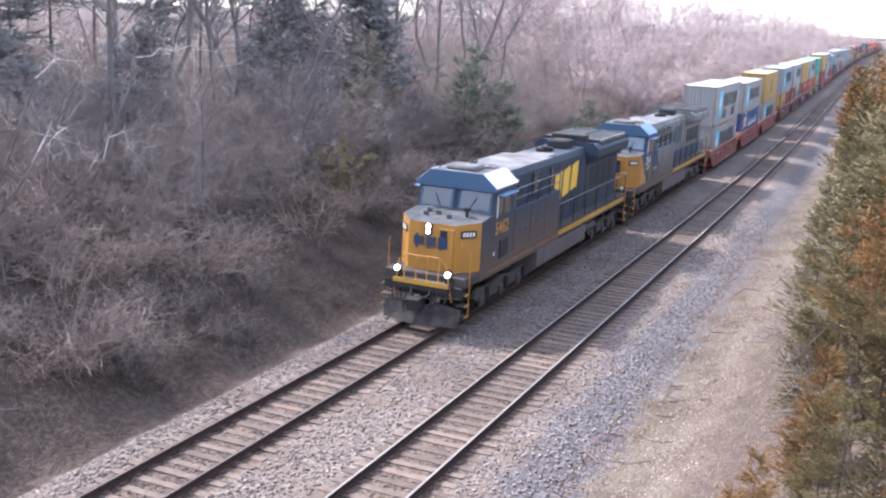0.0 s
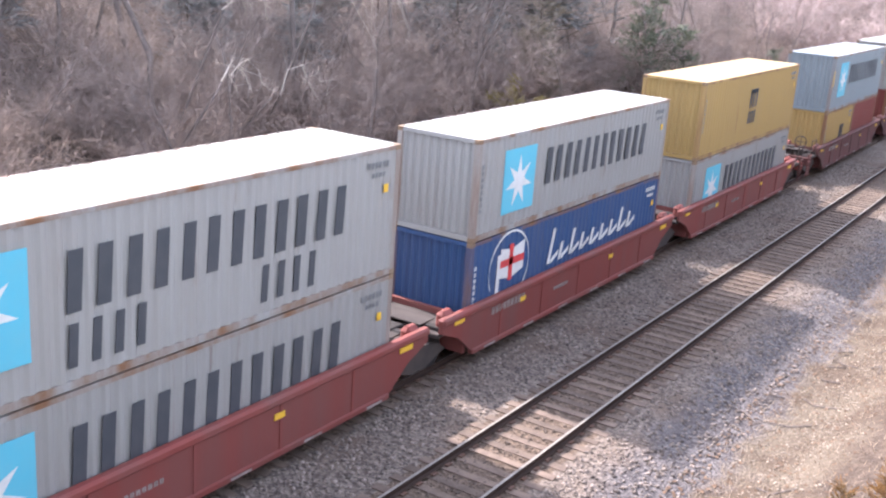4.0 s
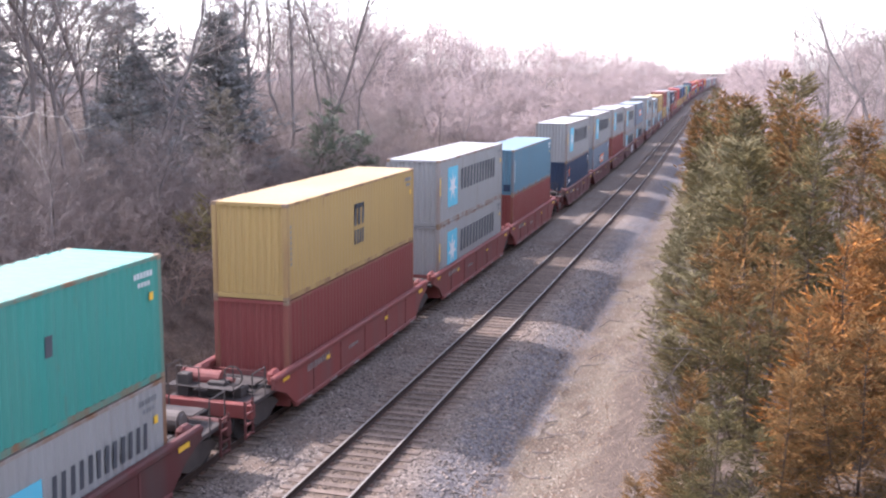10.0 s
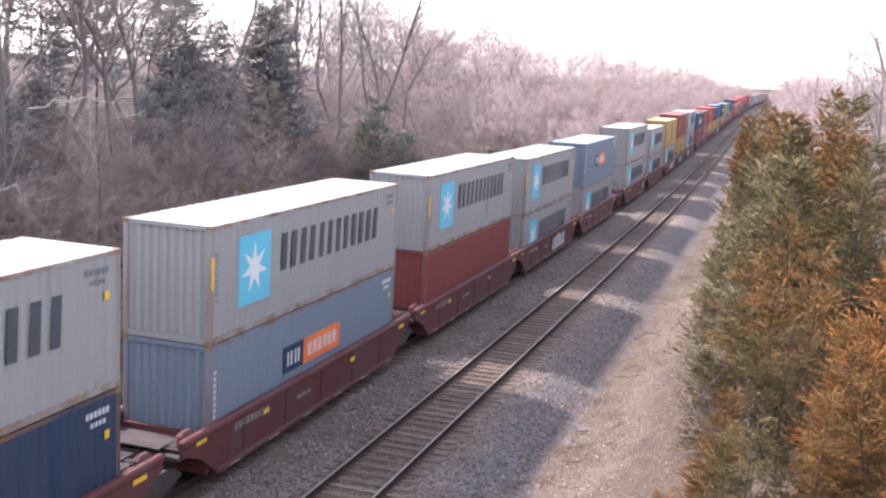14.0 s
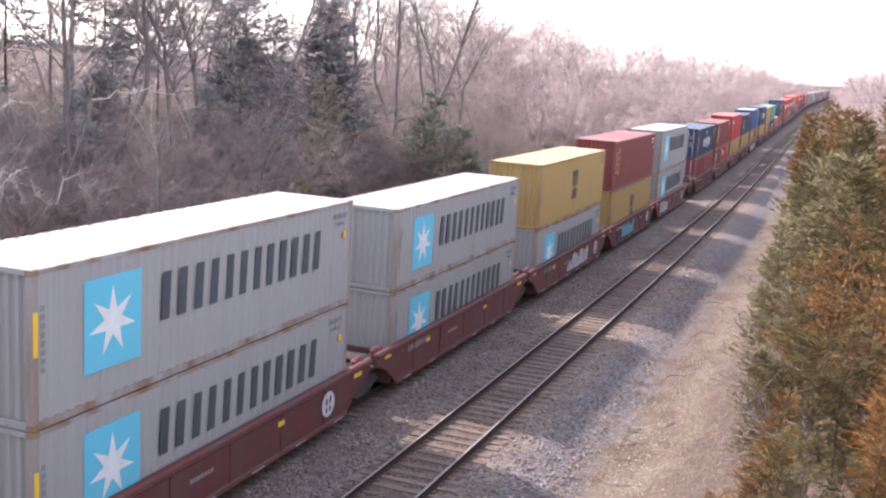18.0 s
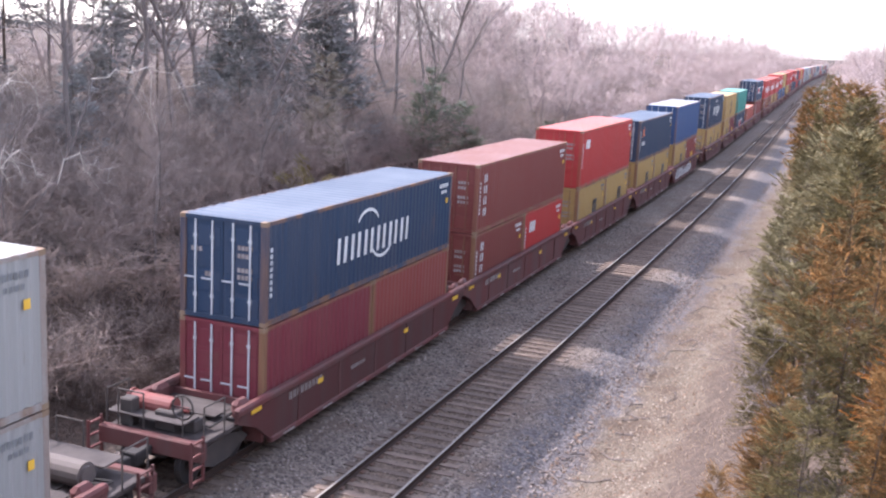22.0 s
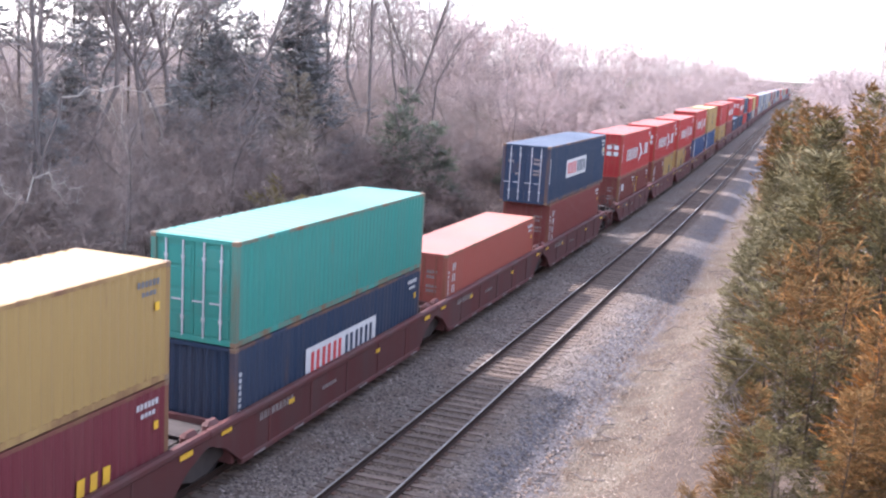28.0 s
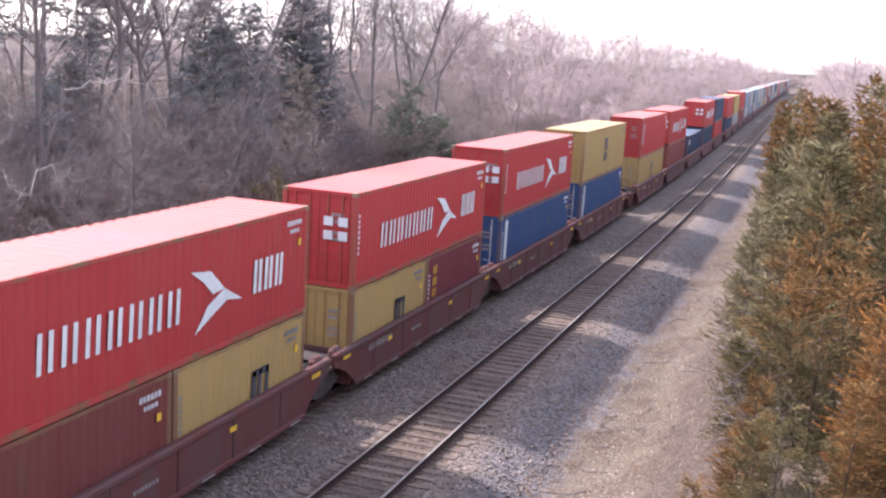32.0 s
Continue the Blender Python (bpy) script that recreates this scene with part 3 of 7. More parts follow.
        cross = shape("flag_cross", M_REDMARK, rect(1.95, 1.2, 2.15, 2.2), rect(1.5, 1.62, 2.75, 1.82), label="red painted cross")
        cross.location.x = 0.006
        ring = [(f + 2.0 + 1.05 * math.cos(a), 1.55 + 0.98 * math.sin(a)) for a in np.linspace(-0.7, math.pi + 0.5, 22)]
        bm = bmesh.new()
        for (ya, za), (yb, zb) in zip(ring, ring[1:]):
            flat(bm, x, [(ya, za), (yb, zb), (yb, zb + 0.06), (ya, za + 0.06)])
        part("flag_ring", bm, M_WHITE, ob, "thin white painted arc")
        bm = bmesh.new()
        for k in range(9):
            y, z = f + 4.2 + k * 0.68, 1.15 + 0.05 * k * 0.2
            t = 1.0 if k == 0 else (0.75 if k in (2, 7) else 0.5)
            flat(bm, x, [(y, z), (y + 0.14, z), (y + 0.14 + 0.25 * t, z + t), (y + 0.25 * t, z + t)])
            flat(bm, x, [(y + 0.2, z - 0.02), (y + 0.62, z + 0.18), (y + 0.62, z + 0.3), (y + 0.2, z + 0.1)])
        tagged(part("lettering", bm, M_WHITE, ob, "flowing white brush strokes"), kind="stuff")
    elif mark == "cma":
        bars("lettering", M_WHITE, (3.7, h - 1.7, 0.72, 6, 0.84, 0.15, 0.55), label="row of plain white strokes")
        bm = bmesh.new()
        for s, cy, cz in ((1, f + 5.6, h - 1.0), (-1, f + 6.6, h - 1.4)):
            arc = [(cy + s * 0.75 * math.cos(a), cz + s * 0.55 * math.sin(a)) for a in np.linspace(0.5, 2.6, 9)]
            for (ya, za), (yb, zb) in zip(arc, arc[1:]):
                flat(bm, x, [(ya, za), (yb, zb), (yb, zb + 0.09), (ya, za + 0.09)])
        part("emblem_arc", bm, M_WHITE, ob, "white painted arcs")
    elif mark == "bird":
        bars("lettering", M_WHITE, (1.9, h - 1.9, 0.78, 7, 0.66, 0.12, 0.42), (9.4, h - 1.85, 0.82, 3, 0.52, 0.13, 0.36), label="row of plain white strokes")
        shape("emblem_wing", M_WHITE, [(f + 6.7, h - 0.85), (f + 7.5, h - 0.95), (f + 8.1, h - 1.45), (f + 7.6, h - 1.5), (f + 7.2, h - 1.15)], [(f + 6.9, h - 2.3), (f + 7.4, h - 1.75), (f + 8.1, h - 1.45), (f + 8.9, h - 1.85), (f + 8.2, h - 1.75), (f + 7.7, h - 1.95)], label="white painted wings")
    elif mark == "cross":
        shape("emblem_cross", M_ORMARK, star_points(f + 1.2, h - 0.8, 0.45, 4, 0.25, 0.6), label="orange painted four-point star")
        bars("lettering", M_WHITE, (0.85, h - 1.6, 0.24, 4, 0.24, 0.06, 0.16), label="row of small white strokes")
    elif mark == "twobox":
        shape("emblem_field", PAINT["navy"], rect(3.9, h - 1.7, 5.1, h - 0.95), label="navy painted rectangle")
        shape("emblem_field", M_ORMARK, rect(5.12, h - 1.7, 7.6, h - 0.95), label="orange painted rectangle")
        bm = bmesh.new()
        letters(bm, x + 0.012, f + 4.1, h - 1.52, 0.4, 2, 0.45, 0.08, 0, 0.28)
        letters(bm, x + 0.012, f + 5.4, h - 1.52, 0.4, 6, 0.34, 0.06, 0, 0.2)
        tagged(part("lettering", bm, M_WHITE, ob, "row of plain white strokes"), kind="stuff")
    elif mark == "block":
        bars("lettering", M_WHITE, (0.8, h - 0.95, 0.45, 1, 1, 0.2, 0.8), (1.08, h - 0.95, 0.45, 1, 1, 0.13, 0.26), label="white block emblem")
    elif mark in ("stack", "stacky"):
        rows = [(0.65, h - 0.7 - 0.42 * k, 0.3, 1, 1, 0.07, 0.28) for k in range(4)]
        bars("lettering", M_WHITE if mark == "stack" else M_YMARK, *rows, label="column of small strokes")
    elif mark == "plate":
        shape("emblem_field", M_WHITE, rect(3.7, h - 1.85, 8.4, h - 0.9), label="white painted rectangle")
        for mat, y in ((M_REDMARK, 4.0), (PAINT["navy"], 6.2)):
            bm = bmesh.new()
            letters(bm, x + 0.012, f + y, h - 1.68, 0.62, 3, 0.7, 0.17, 0, 0.5)
            tagged(part("lettering", bm, mat, ob, "row of painted strokes"), kind="stuff")
    elif mark == "strip":
        shape("white_strip", M_WHITE, rect(0.55, h - 2.62, 0.92, h - 0.2), label="upright white painted strip")
        bars("lettering", PAINT["green"], *[(0.65, h - 2.45 + 0.3 * k, 0.18, 1, 1, 0.05, 0.17) for k in range(7)])
        bars("vent_mark", M_INK, (7.9, h - 1.35, 0.42, 1, 1, 0.22, 0.22))
    if not lean_build:
        # owner's code at the rear corner and along the post, in small strokes
        tone = M_FAINT if ob["label"].split()[0] in ("light", "pale", "mustard") else M_WHITE
        bars("code_mark", tone, (length - 1.15, h - 0.42, 0.13, 6, 0.13, 0.03, 0.08), (length - 1.0, h - 0.62, 0.1, 4, 0.13, 0.03, 0.08))
        shape("safety_sticker", M_YMARK, rect(length - 0.55, h - 0.98, length - 0.4, h - 0.8), label="small yellow sticker")
        if ob.get("doors_ahead"):
            bm = bmesh.new()
            for k, (xx, zz, n) in enumerate(((0.42, h - 0.75, 4), (0.42, h - 0.95, 3), (0.42, h - 1.3, 4), (0.42, h - 1.48, 4), (-0.9, h - 0.9, 3), (-0.5, h - 1.5, 2))):
                for i in range(n):
                    box(bm, xx + i * 0.11, -e + 0.015, zz, xx + i * 0.11 + 0.08, -e + 0.033, zz + 0.11)
            tagged(part("door_mark", bm, M_DIM, ob, "small strokes on the doors"), kind="stuff")
        bars("upright_code_mark", tone, *[(0.2, h - 0.75 - 0.16 * k, 0.1, 1, 1, 0.03, 0.09) for k in range(8)])


# ---------------------------------------------------------------- well cars
MOVERS = []


def truck(parent, y, lean_build):
    """A two-axle truck under the joint of two platforms."""
    def add(name, k, make, material):
        return share(name, cached((name, k), make), material, par)
    par = parent
    for s in (-1, 1):
        fr = add("truck_sideframe", ("t", round(y, 2), s), lambda: extrude_yz([(y - 1.15, 0.5), (y - 0.85, 0.72), (y - 0.35, 0.82), (y + 0.35, 0.82), (y + 0.85, 0.72), (y + 1.15, 0.5), (y + 0.75, 0.38), (y + 0.3, 0.22), (y - 0.3, 0.22), (y - 0.75, 0.38)], s * 0.98 - 0.07, s * 0.98 + 0.07), M_UNDER)
        for k in (-0.86, 0.86):
            share("wheel", cached(("wheel", round(y + k, 2), s), lambda: wheel_mesh(s * 0.75, y + k, 0.44)), M_DARK, par)
    if not lean_build:
        add("bolster", ("b", round(y, 2)), lambda: boxes((-1.0, y - 0.22, 0.45, 1.0, y + 0.22, 0.78), bevel=0.03), M_UNDER)


def wheel_mesh(x, y, r):
    bm = bmesh.new()
    turn = Matrix.Rotation(math.pi / 2, 4, "Y")
    bmesh.ops.create_cone(bm, cap_ends=True, segments=20, radius1=r, radius2=r, depth=0.13, matrix=Matrix.Translation((x, y, r)) @ turn)
    bmesh.ops.create_cone(bm, cap_ends=True, segments=20, radius1=r + 0.03, radius2=r + 0.03, depth=0.03, matrix=Matrix.Translation((x - math.copysign(0.05, x), y, r)) @ turn)
    return bm


def well_car(m, first, last, bright, lean_build, spray, label, disc=False):
    """One platform of an articulated well car; its middle is the middle of the well."""
    ob = base("well_car", m, label, "railway car", "well cars of the train")
    paint = M_CARBRIGHT if bright else M_CAR

    def add(name, k, make, material=paint, parent=ob, label=""):
        return share(name, cached((name, k, material.name), make), material, parent, label)

    a, b = -6.1, 6.1
    for s in (-1, 1):
        x0, x1 = (1.27, 1.37) if s > 0 else (-1.37, -1.27)
        sill = add("side_sill", s, lambda: extrude_yz([(a - 1.35, 1.42), (b + 1.35, 1.42), (b + 1.35, 1.12), (b + 0.55, 0.80), (b - 0.2, 0.22), (a + 0.2, 0.22), (a - 0.55, 0.80), (a - 1.35, 1.12)], x0, x1))
        add("top_chord", s, lambda: boxes((s * 1.33 - 0.11, a - 1.35, 1.30, s * 1.33 + 0.11, b + 1.35, 1.50), bevel=0.05), parent=sill)
        add("bottom_chord", s, lambda: boxes((s * 1.32 - 0.09, a + 0.15, 0.16, s * 1.32 + 0.09, b - 0.15, 0.32), bevel=0.03), parent=sill)
        if not lean_build:
            for y in ((-4.6, -2.3, 0.0, 2.3, 4.6) if s > 0 else ()):
                add("side_rib", y, lambda: boxes((1.355, y - 0.035, 0.3, 1.392, y + 0.035, 1.32)), parent=sill)
    if not lean_build:
        add("well_floor", 0, lambda: boxes((-1.28, -6.1, 0.40, 1.28, 6.1, 0.48)), M_DARK)
    for s, end in ((-1, first), (1, last)):
        reach = 2.75 if end else 1.38
        y0, y1 = (b + 0.12, b + reach) if s > 0 else (a - reach, a - 0.12)
        add("end_deck", (s, end), lambda: boxes((-1.28, y0, 0.98, 1.28, y1, 1.10), bevel=0.02), M_DECK, label="weathered steel end deck")
        yb = b + 0.1 if s > 0 else a - 0.1
        add("bulkhead", s, lambda: boxes((-1.27, yb - 0.06, 0.25, 1.27, yb + 0.06, 1.25)))
        yc = b + 0.9 if s > 0 else a - 0.9
        if not lean_build:
            add("deck_beam", (s, end), lambda: boxes((-0.35, min(y0, y1), 0.6, 0.35, max(y0, y1), 1.0), (-1.2, yc - 0.3, 1.1, 1.2, yc - 0.1, 1.2), (-0.9, yc + 0.1, 1.1, 0.5, yc + 0.32, 1.17), bevel=0.015), M_DARK)
            for sx in (-1, 1):
                add("corner_bracket", (s, sx), lambda: boxes((sx * 1.14 - 0.15, yc - 0.25, 1.10, sx * 1.14 + 0.15, yc + 0.25, 1.60), bevel=0.1))
            add("tread_plate", s, lambda: boxes((-0.75, yc - 0.5, 1.205, 0.75, yc + 0.15, 1.235)), M_DECK)
        if end:
            add("end_beam", s, lambda: boxes((-1.4, (y1 if s > 0 else y0) - 0.12, 0.72, 1.4, (y1 if s > 0 else y0) + 0.12, 1.14), bevel=0.03))
            ye = b + 2.75 if s > 0 else a - 2.75
            cp = add("coupler", s, lambda: boxes((-0.1, min(ye, ye + s * 0.75), 0.72, 0.1, max(ye, ye + s * 0.75), 0.92), (-0.2, min(ye + s * 0.5, ye + s * 0.82), 0.66, 0.2, max(ye + s * 0.5, ye + s * 0.82), 0.98), bevel=0.03), M_DARK)
            truck(ob, b + 1.55 if s > 0 else a - 1.55, lean_build)
            if not lean_build:
                for sx in (-1, 1):
                    add("handrail", (s, sx), lambda: rods(0.022, (sx * 1.32, ye - s * 0.9, 1.1), (sx * 1.32, ye - s * 0.9, 1.95), (sx * 1.32, ye - s * 0.1, 1.95), (sx * 1.32, ye - s * 0.1, 1.1)), M_UNDER)
                    add("ladder", (s, sx), lambda: boxes(*[(sx * 1.38 - 0.03, ye - 0.45, z, sx * 1.38 + 0.03, ye - 0.05, z + 0.04) for z in (0.35, 0.65, 0.95, 1.25)], (sx * 1.38 - 0.03, ye - 0.5, 0.3, sx * 1.38 + 0.03, ye - 0.45, 1.35), (sx * 1.38 - 0.03, ye - 0.05, 0.3, sx * 1.38 + 0.03, ye, 1.35)), M_CAR)
                add("crossover_platform", s, lambda: boxes((-1.32, min(ye - s * 0.75, ye - s * 0.1), 1.40, 0.75, max(ye - s * 0.75, ye - s * 0.1), 1.44), bevel=0.01), M_DECK, label="grated crossover platform")
                add("brake_pipe", s, lambda: rods(0.03, (-1.1, ye - s * 1.9, 1.16), (0.2, ye - s * 1.9, 1.16), (0.3, ye - s * 0.9, 1.2), (1.0, ye - s * 0.8, 1.2), (1.05, ye - s * 1.7, 1.3), sides=5), M_DARK)
                add("grab_iron", s, lambda: rods(0.02, (-1.0, ye - s * 0.1, 1.1), (-1.0, ye - s * 0.1, 2.0), (-0.3, ye - s * 0.1, 2.0), (-0.3, ye - s * 0.1, 1.1), sides=5), M_UNDER)
                if s < 0:
                    def tank():
                        bm = bmesh.new()
                        bmesh.ops.create_cone(bm, cap_ends=True, segments=16, radius1=0.24, radius2=0.24, depth=1.15, matrix=Matrix.Translation((-0.5, ye + 0.75, 1.52)) @ Matrix.Rotation(math.pi / 2, 4, "Y"))
                        rod(bm, (0.07, ye + 0.75, 1.52), (0.45, ye + 0.75, 1.52), 0.07, 8)
                        rod(bm, (-1.12, ye + 0.75, 1.52), (-1.07, ye + 0.75, 1.52), 0.28, 16)
                        return bm
                    add("brake_cylinder", 0, tank, M_CARBRIGHT, label="red-brown brake cylinder")
                    def ring():
                        bm = bmesh.new()
                        pts = [(0.75 + 0.28 * math.cos(t), ye + 0.1, 1.85 + 0.28 * math.sin(t)) for t in np.linspace(0, 2 * math.pi, 13)]
                        for p, q in zip(pts, pts[1:]):
                            rod(bm, p, q, 0.025, 5)
                        rod(bm, (0.47, ye + 0.1, 1.85), (1.03, ye + 0.1, 1.85), 0.018, 5)
                        rod(bm, (0.75, ye + 0.1, 1.1), (0.75, ye + 0.1, 2.13), 0.018, 5)
                        return bm
                    add("brake_wheel", 0, ring, M_UNDER)
                    for k, bx in enumerate(((-0.2, ye + 0.35, 1.1, 0.35, ye + 0.85, 1.55), (0.5, ye + 0.5, 1.1, 0.8, ye + 0.95, 1.4), (-1.05, ye + 0.2, 1.1, -0.7, ye + 0.5, 1.75))):
                        add("valve_box", k, lambda: boxes(bx, bevel=0.03), M_UNDER)
                else:
                    def reservoir():
                        bm = bmesh.new()
                        rod(bm, (-0.75, ye - 1.15, 1.40), (0.65, ye - 1.15, 1.40), 0.27, 16)
                        rod(bm, (-0.82, ye - 1.15, 1.40), (0.72, ye - 1.15, 1.40), 0.20, 16)
                        return bm
                    add("air_tank", 0, reservoir, M_TANK, label="dusty grey air tank")
                    add("tank_saddle", 0, lambda: boxes((-0.55, ye - 1.3, 1.10, -0.45, ye - 1.0, 1.35), (0.35, ye - 1.3, 1.10, 0.45, ye - 1.0, 1.35)), M_DARK)
                    add("tread_step", 0, lambda: boxes((-1.15, ye - 0.72, 1.26, 0.2, ye - 0.45, 1.30)), M_DECK)
        elif s > 0:
            # the truck shared with the next platform
            truck(ob, b + 1.5, lean_build)
            if not lean_build:
                add("joint_casting", 0, lambda: boxes((-0.32, b + 1.2, 0.8, 0.32, b + 1.85, 1.16), (-0.8, b + 1.36, 1.0, 0.8, b + 1.6, 1.13), bevel=0.04), M_DARK)
                add("brake_hose", 0, lambda: rods(0.03, (0.6, b + 1.2, 1.1), (0.7, b + 1.4, 1.3), (0.6, b + 1.75, 1.1)), M_RUBBER)
    if not lean_build:
        bm = boxes(*[(1.38, y, z, 1.395, y + w, z + 0.13) for y, z, w in ((-6.9, 1.2, 0.45), (-3.6, 1.0, 0.3), (2.1, 1.0, 0.3), (6.3, 1.15, 0.5))])
        tagged(part("reflector_strip", bm, M_YMARK, ob, "yellow reflective strips"), kind="stuff")
        bm = boxes(*[(1.41, y, 0.2, 1.416, y + 0.55, 0.25) for y in (-5.4, -3.3, -1.2, 0.9, 3.0, 5.1)])
        tagged(part("edge_strip", bm, M_DIM, ob, "dirty white reflective strips along the sill"), kind="stuff")
        bm = bmesh.new()
        letters(bm, 1.38, -5.1, 1.02, 0.2, 9, 0.2, 0.04, 0, 0.12)
        letters(bm, 1.38, -1.6, 0.85, 0.1, 7, 0.13, 0.03, 0, 0.08)
        tagged(part("car_number", bm, M_DIM, ob, "small dirty white strokes"), kind="stuff")
    if disc:
        bm = bmesh.new()
        flat(bm, 1.396, [(4.75 + 0.36 * math.cos(t), 0.85 + 0.36 * math.sin(t)) for t in np.linspace(0, 2 * math.pi, 19)[:-1]], 0.005)
        dm = part("round_mark", bm, M_GREYSPRAY, ob, "round pale painted mark")
        for dy, dz, wy, wz in ((-0.14, -0.02, 0.09, 0.2), (0.06, 0.02, 0.09, 0.2), (-0.14, -0.24, 0.09, 0.16), (0.06, -0.22, 0.09, 0.16)):
            bm = bmesh.new()
            flat(bm, 1.402, [(4.75 + dy, 0.85 + dz), (4.75 + dy + wy, 0.85 + dz), (4.75 + dy + wy, 0.85 + dz + wz), (4.75 + dy, 0.85 + dz + wz)], 0.004)
            part("round_mark_bar", bm, M_CAR, dm)
    if spray:
        rng = random.Random(spray[3])
        y0, y1, mat = spray[0], spray[1], spray[2]
        bm = bmesh.new()
        y, n = y0, 0
        while y < y1:
            w = rng.uniform(0.35, 0.6)
            hgt = rng.uniform(0.5, 0.85)
            flat(bm, 1.402 + 0.004 * (n % 2), [(y, 0.45), (y + w * 0.9, 0.36 + rng.uniform(0, 0.12)), (y + w * 1.15, 0.45 + hgt * 0.6), (y + w * 0.85, 0.45 + hgt), (y + w * 0.2, 0.4 + hgt * 0.95), (y - w * 0.12, 0.45 + hgt * 0.5)], 0.004)
            y += w * 1.05
            n += 1
        tagged(part("graffiti", bm, mat, ob, "large spray-painted graffiti shapes"), kind="stuff")
        bm = bmesh.new()
        for k in range(n):
            flat(bm, 1.412, [(y0 + k * 0.5 + 0.08, 0.58), (y0 + k * 0.5 + 0.2, 0.55), (y0 + k * 0.5 + 0.26, 0.95), (y0 + k * 0.5 + 0.12, 1.0)], 0.004)
        part("graffiti_line", bm, M_DIM if mat != M_GREYSPRAY else M_INK, ob, "spray-painted outline strokes")
    return ob


S8, H9, L40, L20, L45 = 2.591, 2.896, 12.192, 6.058, 13.716
